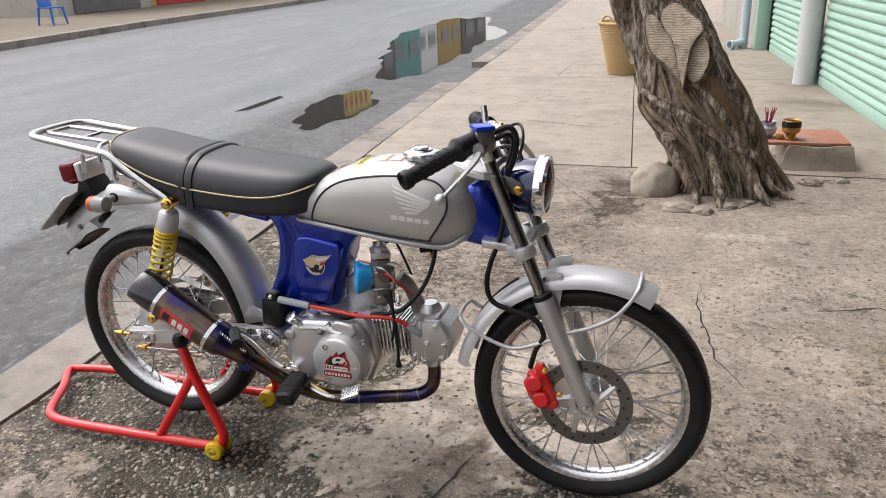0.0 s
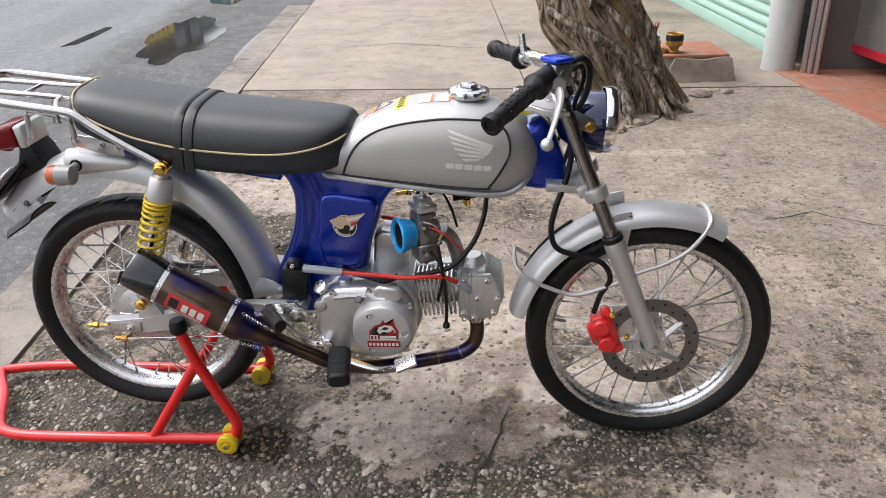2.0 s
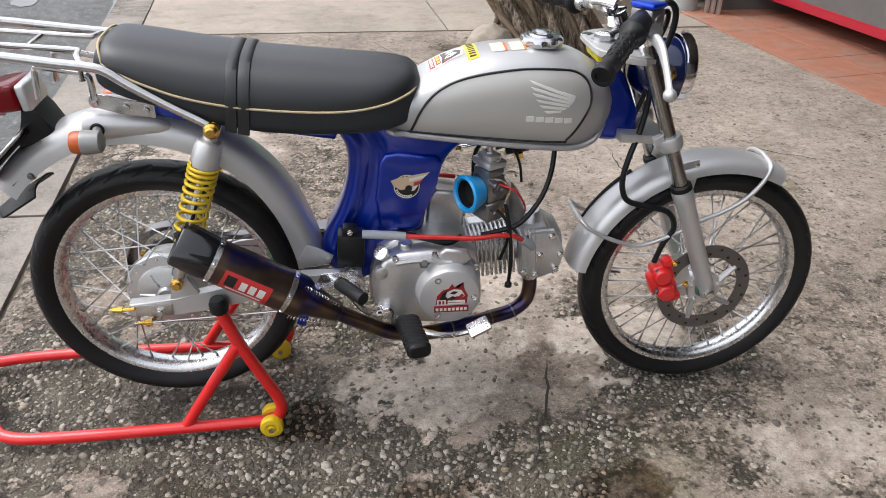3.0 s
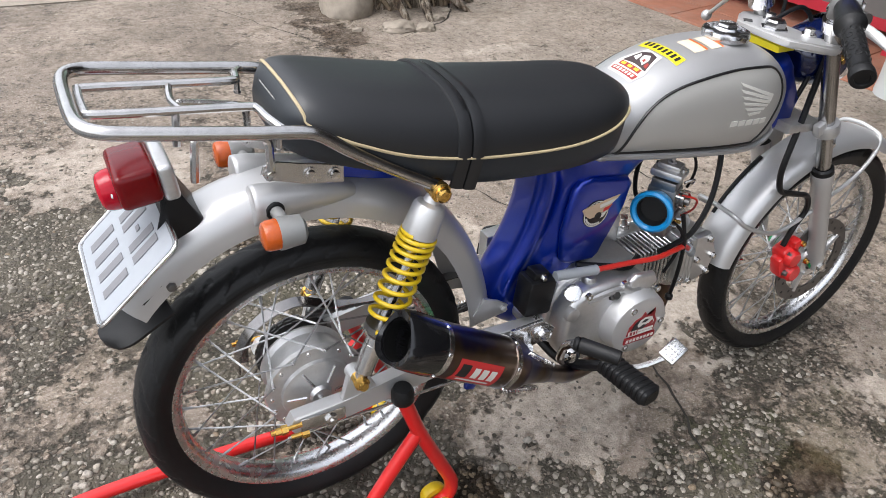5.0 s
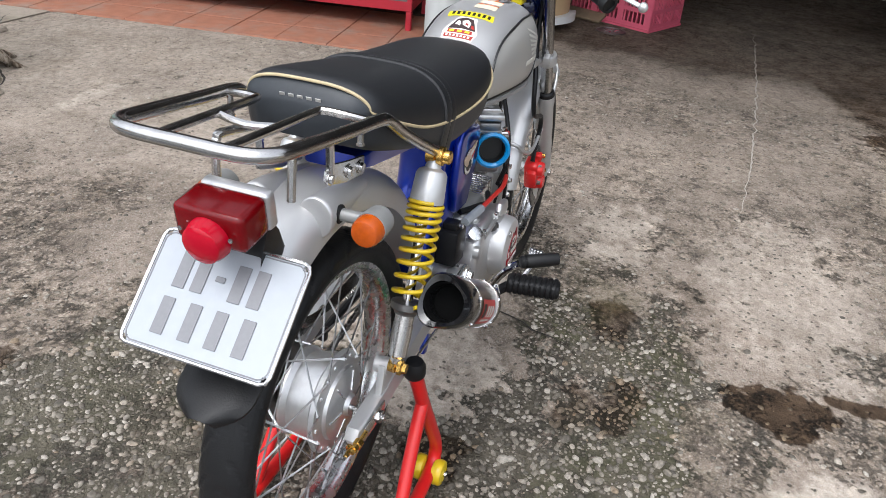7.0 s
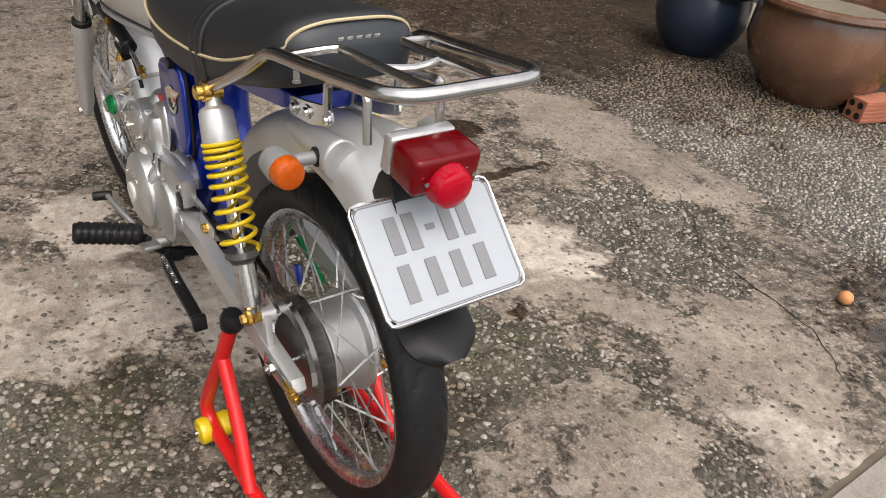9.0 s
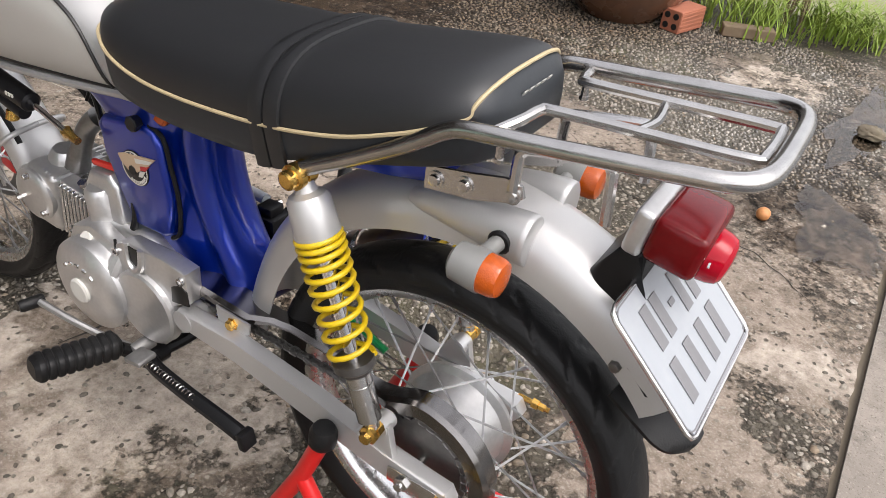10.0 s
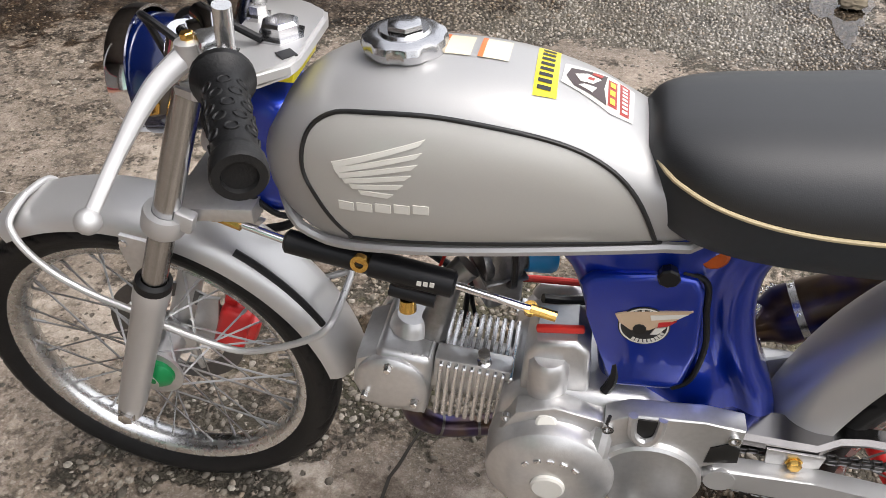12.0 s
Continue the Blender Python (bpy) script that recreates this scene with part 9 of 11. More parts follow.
def pebbles():
    """Stones laid bare where the skin of the concrete is gone."""
    rg = np.random.default_rng(5)
    n = 250000
    x, y = rg.uniform(-0.25, 3.5, n), rg.uniform(-3.2, 1.9, n)
    w = wear_at(x, y) + 0.55 * (layered(x, y, 11.0, 53, 4, 0.7) - 0.5)
    far_part = y < -1.6
    w += 0.30 * (layered(x, y, 3.0, 83, 4, 0.6) - 0.5)
    lone = rg.uniform(0, 1, n) < 0.08 + 0.12 * np.clip((x - 1.5) / 0.5, 0, 1) + 0.10 * np.clip((0.25 - x) / 0.3, 0, 1)
    keep = ((w > 0.47) | lone) & (rg.uniform(0, 1, n) < np.where(far_part, 0.95, 0.80)) & (x > np.interp(y, [a for a, _ in KX], [b for _, b in KX]) + 0.02)
    x, y, far_part = x[keep], y[keep], far_part[keep]
    # drop stones that would overlap an earlier one
    taken, pick = set(), []
    for k in range(len(x)):
        cell = 0.0150 if far_part[k] else 0.0125
        a, b = int(math.floor(x[k] / cell)), int(math.floor(y[k] / cell))
        if (a, b, cell) not in taken:
            pick.append(k)
            taken.add((a, b, cell))
    x, y, far_part = x[pick], y[pick], far_part[pick]
    n = len(x)
    size = np.where(far_part, rg.uniform(0.0045, 0.0088, n), 0.0026 + 0.0075 * rg.uniform(0, 1, n) ** 1.8 + 0.005 * (rg.uniform(0, 1, n) > 0.95))
    asp, rot = rg.uniform(0.55, 0.95, n), rg.uniform(0, 6.283, n)
    seg = 7
    ang = np.arange(seg) * 2 * math.pi / seg
    wob = rg.uniform(0.72, 1.15, (n, seg))
    dx, dy = np.cos(ang)[None] * wob * size[:, None], np.sin(ang)[None] * wob * (size * asp)[:, None]
    rx, ry = dx * np.cos(rot)[:, None] - dy * np.sin(rot)[:, None], dx * np.sin(rot)[:, None] + dy * np.cos(rot)[:, None]
    hgt = size * np.where(far_part, rg.uniform(0.55, 0.95, n), rg.uniform(0.35, 0.75, n))
    tilt = rg.uniform(-0.15, 0.15, (n, 2))
    low = np.stack([x[:, None] + rx, y[:, None] + ry, np.full((n, seg), -0.007)], -1)
    mid = np.stack([x[:, None] + rx * 0.93, y[:, None] + ry * 0.93, -0.0042 + 0.55 * hgt[:, None] + rx * tilt[:, :1] + ry * tilt[:, 1:]], -1)
    top = np.stack([x[:, None] + rx * 0.55, y[:, None] + ry * 0.55, -0.0042 + 0.95 * hgt[:, None] + rx * tilt[:, :1] * 0.6 + ry * tilt[:, 1:] * 0.6], -1)
    co = np.concatenate([low, mid, top], 1).reshape(-1, 3)
    co[:, 2] += np.repeat(rise_at(x, y), 3 * seg)
    faces = []
    for k in range(n):
        o = k * 3 * seg
        for r in (0, 1):
            for j in range(seg):
                faces.append((o + r * seg + j, o + r * seg + (j + 1) % seg, o + (r + 1) * seg + (j + 1) % seg, o + (r + 1) * seg + j))
        faces.append(tuple(o + 2 * seg + j for j in range(seg)))
    me = bpy.data.meshes.new("pebbles")
    me.from_pydata(co.tolist(), [], faces)
    at = me.attributes.new("damp", "FLOAT", "POINT")
    at.data.foreach_set("value", np.repeat(np.clip((damp_shade_at(x, y) - 0.3) * 3, 0, 1), 3 * seg).astype(np.float32))
    at = me.attributes.new("wet", "FLOAT", "POINT")
    at.data.foreach_set("value", np.repeat(wet_at(x, y), 3 * seg).astype(np.float32))
    me.materials.append(PEBBLE)
    me.polygons.foreach_set("use_smooth", [True] * len(me.polygons))
    ob = new("pebbles", me)
    ob.parent = pave
    tagged(ob, "pale pebbles exposed in worn concrete", kind="stuff")


pave = thing("pavement", "worn grey-brown concrete pavement in large cracked slabs beside the road", "pavement", (0, 0, 0), kind="structure")
rows = [(-60, -9.0, SLAB), (-9.0, 3.18, PAVE), (3.18, 6.95, SLAB), (6.95, 9.2, SLAB), (9.2, 13.0, SLAB), (13.0, 90.0, SLAB)]
for y0, y1, mt in rows:
    ys = sorted({y0 + joint, y1 - joint} | {y for y, _ in KX if y0 < y < y1} | set(np.linspace(y0 + joint, y1 - joint, 9)))
    bm = bmesh.new()
    split = 1.30
    if y0 > 3:
        strip(bm, ys, lambda y: kx(y) + joint, lambda y: split - 0.09 * (y - 3) - joint, 0.0, 0.12)
        part("slab", bm, mt, pave)
        bm = bmesh.new()
        strip(bm, ys, lambda y: split - 0.09 * (y - 3) + joint, lambda y: 40, 0.0, 0.12)
        part("slab", bm, mt, pave)
    elif y0 < -10:
        strip(bm, ys, lambda y: kx(y) + joint, lambda y: 40, 0.0, 0.12)
        part("slab", bm, mt, pave)
    else:
        strip(bm, ys, lambda y: NEAR_X + joint, lambda y: 40, 0.0, 0.12)
        part("slab", bm, SLAB, pave)
        bm = bmesh.new()
        strip(bm, [y0 + joint, (y0 + NEAR_Y) / 2, NEAR_Y - joint], lambda y: kx(y) + joint, lambda y: NEAR_X - joint, 0.0, 0.12)
        part("slab", bm, SLAB, pave)
near_sheet()
pebbles()
# bedding under the joints
bm = bmesh.new()
strip(bm, [y for y, _ in KX], lambda y: kx(y) - 0.01, lambda y: 40, -0.018, 0.05)
part("joint_filling", bm, EARTH, pave)
kerb = thing("kerb", "low worn concrete kerb along the road's edge", "kerb", (0, 0, 0), kind="structure")
edges = [-60, -20, -8, -4.4, -1.75, 0.95, 3.7, 6.5, 8.2, 11, 15, 20, 40, 90]
for y0, y1 in zip(edges, edges[1:]):
    if abs(y0 - 6.5) < 0.01:
        continue
    bm = bmesh.new()
    ys = sorted({y0 + 0.004, y1 - 0.004} | {y for y, _ in KX if y0 < y < y1})
    strip(bm, ys, lambda y: kx(y) - KERB_W, lambda y: kx(y) - 0.004, 0.003 - 0.004 * (int(y0) % 2), 0.12)
    bmesh.ops.bevel(bm, geom=[e for e in bm.edges if len(e.link_faces) == 2 and e.calc_face_angle() > 1.0], offset=0.012, segments=2, affect="EDGES")
    part("kerbstone", bm, KERB, kerb)


def blob(bm, c, rx, ry, rot, z, seed, n=64, rough=0.3):
    """A flat shape with a ragged edge."""
    vs = []
    for k in range(n):
        a = 2 * math.pi * k / n
        s = 1 + rough * noise.noise((math.cos(a) * 1.6 + seed, math.sin(a) * 1.6, seed)) + rough * 0.28 * noise.noise((math.cos(a) * 6 + seed, math.sin(a) * 6, seed))
        p = Vector((math.cos(a) * rx * s, math.sin(a) * ry * s, 0))
        p.rotate(Euler((0, 0, radians(rot))))
        vs.append(bm.verts.new((c[0] + p.x, c[1] + p.y, z)))
    bm.faces.new(vs)
    return bm


def face_up(ob):
    if ob.data.polygons[0].normal.z < 0:
        ob.data.flip_normals()
    return ob


for label, c, rx, ry, rot, sd in (("shallow rain puddle on the asphalt", (-1.78, 5.35), 0.32, 1.0, 10, 2.0), ("long rain puddle on the asphalt", (-2.95, 12.2), 0.95, 4.2, 12, 5.0),
                                  ("narrow wet gutter puddle by the kerb", (-0.95, 4.75), 0.07, 0.9, 6, 9.0), ("small dark puddle crack in the asphalt", (-2.66, 5.35), 0.06, 0.45, 2, 12.0)):
    bm = bmesh.new()
    blob(bm, c, rx, ry, rot, ROAD_Z + 0.004, sd, 120, 0.45)
    tagged(face_up(part("puddle", bm, WATER)), label, "puddle", kind="structure")
for label, c, rx, ry, rot, sd in (("thin sheet of rainwater on the concrete", (-0.07, -1.56), 0.13, 0.22, 20, 3.0), ("thin sheet of rainwater on the concrete", (-0.03, -2.52), 0.10, 0.42, -6, 6.0)):
    bm = bmesh.new()
    blob(bm, c, rx, ry, rot, 0.0025, sd, 90, 0.6)
    tagged(face_up(part("puddle", bm, WATER_FILM)), label, "puddle", kind="structure")

# the far side of the road
far = thing("far_pavement", "muddy far pavement across the road", "pavement", (0, 0, 0), kind="structure")
bm = bmesh.new()
strip(bm, [-60, 0, 10, 16, 27, 60, 200], lambda y: -60, lambda y: interp(y, [(-60, -6), (10, -11.2), (16, -12.1), (27, -12.9), (60, -16), (200, -30)]), 0.05, 0.2)
part("bank", bm, EARTH, far)
bm = bmesh.new()
strip(bm, [-60, 0, 10, 16, 27, 60, 200], lambda y: interp(y, [(-60, -6), (10, -11.2), (16, -12.1), (27, -12.9), (60, -16), (200, -30)]) - 0.3,
      lambda y: interp(y, [(-60, -6), (10, -11.2), (16, -12.1), (27, -12.9), (60, -16), (200, -30)]) + 0.01, 0.07, 0.2)
part("kerb_edge", bm, KERB, far)
bm = bmesh.new()
box(bm, (-17.4, 12.0, 0.9), (0.3, 7.5, 1.8), turn(0, 0, 8), 0.02)
tagged(part("wall_far", bm, shade("mossy_masonry", (0.15, 0.15, 0.10), 0.9, 0, 0, 0.35, 6, 0.5, 30, 0.8, 1.6, (0.05, 0.055, 0.035))), "old mossy boundary wall across the road", "wall", kind="structure")

# ---- the shop row ----
shop = thing("shop_building", "single-storey shop row with mint green roller shutters and round columns", "building", (3.5, 3.0, 0), kind="structure")
WX = [(-6.0, 4.55), (0.9, 3.40), (3.6, 2.93), (6.7, 2.60), (9.6, 2.30), (14.0, 1.85)]


def wx(y):
    return interp(y, WX)


def shutter(y0, y1, n=34):
    d = Vector((wx(y1) - wx(y0), y1 - y0, 0))
    L = d.length
    d.normalize()
    nrm = Vector((-d.y, d.x, 0))
    base = Vector((wx(y0) + 0.10, y0, 0))
    step = 0.075
    bm = bmesh.new()
    prof = [(0.0, 0.0), (0.004, 0.008), (0.016, 0.020), (0.018, 0.036), (0.012, 0.052), (0.003, 0.060), (0.0, 0.066)]
    out = nrm if nrm.x < 0 else -nrm
    a = [bm.verts.new(out * px + Vector((0, 0, pz))) for px, pz in prof]
    b = [bm.verts.new(d * L + out * px + Vector((0, 0, pz))) for px, pz in prof]
    for i in range(len(prof) - 1):
        bm.faces.new((a[i], b[i], b[i + 1], a[i + 1]))
    back = [bm.verts.new(-out * 0.012 + Vector((0, 0, 0))), bm.verts.new(d * L - out * 0.012), bm.verts.new(d * L - out * 0.012 + Vector((0, 0, 0.075))), bm.verts.new(-out * 0.012 + Vector((0, 0, 0.075)))]
    bm.faces.new(back)
    bm.faces.new((a[-1], b[-1], back[2], back[3]))
    bm.faces.new((a[0], back[0], back[1], b[0]))
    me = bpy.data.meshes.new("slat")
    bmesh.ops.recalc_face_normals(bm, faces=bm.faces)
    bm.to_mesh(me)
    bm.free()
    me.materials.append(MINT)
    bm = bmesh.new()
    c = base + d * (L / 2) + Vector((0, 0, 0.045))
    box(bm, c, (L, 0.03, 0.09), Matrix((d, out, Vector((0, 0, 1)))).transposed(), 0.004)
    root = part("roller_shutter", bm, MINT, shop, "mint green corrugated roller shutter, closed")
    for k in range(n):
        ob = new("slat", me)
        ob.parent = root
        ob.matrix_basis = Matrix.Translation(base + Vector((0, 0, 0.088 + step * k)))


shutter(3.78, 6.62)
shutter(6.80, 9.42)
# round columns
for y, r in ((0.93, 0.10), (3.62, 0.10), (6.70, 0.105)):
    bm = bmesh.new()
    x = wx(y) - 0.02
    lathe(bm, (x, y, 0), (0, 0, 1), [(0, r * 1.04), (0.03, r * 1.02), (0.05, r), (2.9, r), (2.9, 0)], 28)
    part("column", bm, PILLAR, shop, "round pale painted concrete column")
# folding door track beside the column
bm = bmesh.new()
for k in range(3):
    box(bm, (wx(3.45) + 0.06 + 0.03 * k, 3.47 - 0.025 * k, 1.4), (0.018, 0.03, 2.8), turn(0, 0, 10), 0.002)
part("door_track", bm, ALU, shop, "grey metal door track")
# green door post and drainpipe at the far end
bm = bmesh.new()
box(bm, (2.30, 9.62, 1.4), (0.16, 0.20, 2.8), turn(0, 0, 6), 0.01)
part("door_post", bm, MINT, shop, "mint green door post")
bm = bmesh.new()
tube(bm, [(2.10, 9.75, 2.8), (2.10, 9.75, 0.16), (2.07, 9.70, 0.09), (1.98, 9.62, 0.06)], 0.055, 14, 6)
pipe = part("drainpipe", bm, PVC, shop, "pale blue plastic drainpipe")
bm = bmesh.new()
lathe(bm, (1.97, 9.61, 0.06), (-0.8, -0.6, 0), [(0, 0.062), (0.06, 0.062), (0.06, 0.05), (0.0, 0.05)], 16, True)
part("pipe_socket", bm, PVC, pipe)
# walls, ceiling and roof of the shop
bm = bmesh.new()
# the y = -4.4 run is added, unseen, to block low sky light
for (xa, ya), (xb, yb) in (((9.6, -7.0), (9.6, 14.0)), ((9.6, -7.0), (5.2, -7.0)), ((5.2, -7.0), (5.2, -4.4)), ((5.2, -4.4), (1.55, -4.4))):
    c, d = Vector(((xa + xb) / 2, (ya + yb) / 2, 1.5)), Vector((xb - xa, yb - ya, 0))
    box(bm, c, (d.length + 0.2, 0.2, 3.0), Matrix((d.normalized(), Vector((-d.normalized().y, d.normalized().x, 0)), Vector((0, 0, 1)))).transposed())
tagged(part("wall_back", bm, DARK_WALL), "dark back wall of the open shop, with an added unseen run that blocks sky light", "wall", kind="structure")
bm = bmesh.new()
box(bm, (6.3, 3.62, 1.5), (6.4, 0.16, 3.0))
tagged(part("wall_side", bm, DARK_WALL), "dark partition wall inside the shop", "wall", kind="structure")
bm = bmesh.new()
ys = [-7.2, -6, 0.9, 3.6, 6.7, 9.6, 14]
# overhang deepened to 1.5 out of view, only to shade the ground below
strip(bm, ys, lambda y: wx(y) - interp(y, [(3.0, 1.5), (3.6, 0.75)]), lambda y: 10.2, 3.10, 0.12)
tagged(part("ceiling", bm, DARK_WALL), "dark ceiling under the shop roof, with an added unseen overhang that shades the floor", "ceiling", kind="structure")
bm = bmesh.new()
strip(bm, [3.62, 6.7, 9.6, 14], lambda y: wx(y) - 0.04, lambda y: wx(y) + 0.22, 3.0, 0.40)
part("lintel", bm, WALL, shop)
bm = bmesh.new()
strip(bm, [9.72, 11, 14], lambda y: wx(y) - 0.02, lambda y: wx(y) + 0.2, 2.9, 2.9)
part("end_wall", bm, WALL, shop)
# tiled threshold
thr = thing("tiled_threshold", "worn terracotta floor tiles along the shop front", "tiles", (3.2, 2.2, 0), kind="structure")
me = None
d = Vector((wx(3.5) - wx(0.95), 3.5 - 0.95, 0)).normalized()
out = Vector((d.y, -d.x, 0))
for i in range(9):
    for j in range(3):
        if me is None:
            bm = bmesh.new()
            box(bm, (0, 0, 0), (0.296, 0.296, 0.016), None, 0.002, 1)
            me = bpy.data.meshes.new("tile")
            bm.to_mesh(me)
            bm.free()
            me.materials.append(TERRA)
        ob = new("tile", me)
        ob.parent = thr
        p = Vector((wx(0.95) - 0.08, 0.95, 0.0)) + d * (0.15 + 0.30 * i) + out * (0.15 + 0.30 * j)
        ob.matrix_parent_inverse = Matrix.Translation(-Vector(thr.location))
        ob.matrix_basis = Matrix.Translation(p + Vector((0, 0, 0.0015 + 0.001 * ((i * 7 + j * 3) % 3)))) @ pose(0, 0, 0, 0, 0, math.degrees(math.atan2(d.y, d.x)))

# ---- shop things ----
# red glass-fronted display cabinet
def display_cabinet(c, yaw, w, d, h, legs, label):
    root = thing("display_cabinet", label, "cabinet", c)
    m = Matrix.Translation(c) @ pose(0, 0, 0, 0, 0, yaw)

    def bit(name, cc, size, mat, lab="", bev=0.004):
        bm = bmesh.new()
        box(bm, cc, size, None, bev, 1)
        return part(name, moved(bm, m), mat, root, lab)
    for sx in (-1, 1):
        for sy in (-1, 1):
            bit("leg", (sx * (w / 2 - 0.02), sy * (d / 2 - 0.02), legs / 2), (0.035, 0.035, legs), CABINET_RED)
            bit("post", (sx * (w / 2 - 0.016), sy * (d / 2 - 0.016), legs + h / 2), (0.03, 0.03, h), CABINET_RED)
    bit("bottom", (0, 0, legs + 0.03), (w, d, 0.06), CABINET_RED, "red painted base")
    bit("shelf", (0, 0, legs + 0.48), (w - 0.06, d - 0.06, 0.02), WOOD)
    bit("back", (0, d / 2 - 0.006, legs + h / 2), (w - 0.06, 0.01, h), DARK_WALL)
    bit("top", (0, 0, legs + h + 0.02), (w, d, 0.04), CABINET_RED)
    for k in range(int(w / 0.8)):
        n = int(w / 0.8)
        g = bit("pane", (-w / 2 + w * (k + 0.5) / n, -d / 2 + 0.006, legs + h / 2 + 0.02), (w / n - 0.04, 0.004, h - 0.08), GLASS, "clear glass pane", 0.0)
        g.visible_shadow = False
        if k:
            bit("mullion", (-w / 2 + w * k / n, -d / 2 + 0.012, legs + h / 2), (0.03, 0.03, h), CABINET_RED)
    return root, m


cab, cm = display_cabinet((3.80, 2.50, 0.0), 101, 2.4, 0.55, 1.2, 0.12, "red painted display cabinet with glass panes, full of boxes")
rng = random.Random(4)
for k in range(11):
    w, h = rng.uniform(0.10, 0.24), rng.uniform(0.12, 0.30)
    mt = (PAPER, STICKER_WHITE, PAPER, CHAIR_BLUE, STICKER_YELLOW, DARK_STEEL, STICKER_BEIGE)[k % 7]
    bm = bmesh.new()
    box(bm, (-1.05 + 0.205 * k, rng.uniform(-0.12, 0.02), 0.18 + h / 2), (w, 0.2, h), turn(0, 0, rng.uniform(-10, 10)), 0.004, 1)
    tagged(part("goods_box", moved(bm, cm), mt), "small goods box standing in the display cabinet", "box", "goods in the cabinet")
# rounded glass counter on castors with cardboard boxes
root = thing("glass_counter", "low rounded glass counter with a steel rim, holding cardboard", "counter", (4.30, 0.80, 0))
def half_oval(bm, c, rx, ry, z0, z1, yaw, th=0.0, n=24):
    pts = [(rx * math.cos(math.pi * k / n), -ry * math.sin(math.pi * k / n)) for k in range(n + 1)]
    m = Matrix.Translation((c[0], c[1], 0)) @ pose(0, 0, 0, 0, 0, yaw)
    lo = [bm.verts.new(m @ Vector((x, y, z0))) for x, y in pts]
    hi = [bm.verts.new(m @ Vector((x, y, z1))) for x, y in pts]
    bm.faces.new(lo)
    bm.faces.new(hi[::-1])
    for k in range(n + 1):
        j = (k + 1) % (n + 1)
        bm.faces.new((lo[k], lo[j], hi[j], hi[k]))
    return bm
part("base", half_oval(bmesh.new(), (4.45, 0.84), 0.41, 0.335, 0.055, 0.10, -68), WHITE, root, "white enamelled base tray")
part("front", half_oval(bmesh.new(), (4.45, 0.84), 0.365, 0.285, 0.10, 0.55, -68), PAPER, root, "tan curved front panel")
part("rim", half_oval(bmesh.new(), (4.45, 0.84), 0.385, 0.305, 0.55, 0.60, -68), STEEL, root)
for dx, dy in ((-0.12, 0.22), (-0.14, -0.2), (0.05, 0.3)):
    bm = bmesh.new()
    lathe(bm, (4.40 + dx, 0.82 + dy, 0.035), (0.3, 1, 0), [(-0.012, 0.0), (-0.012, 0.03), (0.012, 0.034), (0.012, 0)], 16)
    rod(bm, (4.40 + dx, 0.82 + dy, 0.035), (4.40 + dx, 0.82 + dy, 0.08), 0.01, 0.01, 8)
    part("castor", bm, RUBBER, root)
for yy, hh in ((0.98, 0.26), (0.76, 0.22)):
    bm = bmesh.new()
    box(bm, (4.06 + (0.98 - yy) * 0.1, yy, 0.10 + hh / 2), (0.03, 0.20, hh), turn(0, 0, -20), 0.003)
    part("cardboard", bm, PAPER, root)


# pink slotted crate
def crate(c, yaw, w, d, h):
    root = thing("plastic_crate", "pink slotted plastic crate standing on the shop floor", "crate", c)
    m = Matrix.Translation(c) @ pose(0, 0, 0, 0, 0, yaw)
    for nm, cc, sx, sy in (("end", (0, -d / 2, 0), w, 0), ("end", (0, d / 2, 0), w, 0), ("side", (-w / 2, 0, 0), 0, d), ("side", (w / 2, 0, 0), 0, d)):
        bm = bmesh.new()
        L = sx or sy
        along = Vector((1, 0, 0)) if sx else Vector((0, 1, 0))
        def slab(u0, u1, z0, z1):
            cx = Vector(cc) + along * ((u0 + u1) / 2)
            size = (u1 - u0, 0.006, z1 - z0) if sx else (0.006, u1 - u0, z1 - z0)
            box(bm, (cx.x, cx.y, (z0 + z1) / 2), size, None)
        groups = 3
        bands = [(0.0, 0.045), (0.115, 0.14), (0.21, 0.235), (0.305, h)]
        for z0, z1 in bands:
            slab(-L / 2, L / 2, z0, z1)
        for z0, z1 in ((0.045, 0.115), (0.14, 0.21), (0.235, 0.305)):
            gw = L / groups
            for g in range(groups):
                u = -L / 2 + gw * g
                slab(u, u + gw * 0.22, z0, z1)
                for k in range(5):
                    uu = u + gw * (0.22 + 0.78 * (k + 0.62) / 5.2)
                    slab(uu, uu + gw * 0.05, z0, z1)
            slab(L / 2 - 0.012, L / 2, z0, z1)
        part(nm, moved(bm, m), PINK, root, "", 20)
    bm = bmesh.new()
    box(bm, (0, 0, 0.006), (w, d, 0.012), None)
    part("bottom", moved(bm, m), PINK, root)
    for z in (0.006, h - 0.01):
        bm = bmesh.new()
        p = [(-w / 2, -d / 2, z), (w / 2, -d / 2, z), (w / 2, d / 2, z), (-w / 2, d / 2, z)]
        for a, b in zip(p, p[1:] + p[:1]):
            box(bm, (Vector(a) + Vector(b)) / 2, (abs(a[0] - b[0]) + 0.02, abs(a[1] - b[1]) + 0.02, 0.02), None, 0.004, 1)
        part("rim", moved(bm, m), PINK, root)
    return root


crate((5.03, 0.19, 0.0), -22.6, 0.42, 0.62, 0.36)
bm = bmesh.new()
box(bm, (4.845, 0.44, 0.032), (0.10, 0.30, 0.024), turn(0, -24, -22), 0.010, 2)
tagged(part("wooden_board", bm, WOOD), "short brown board leaning against the pink crate", "board")
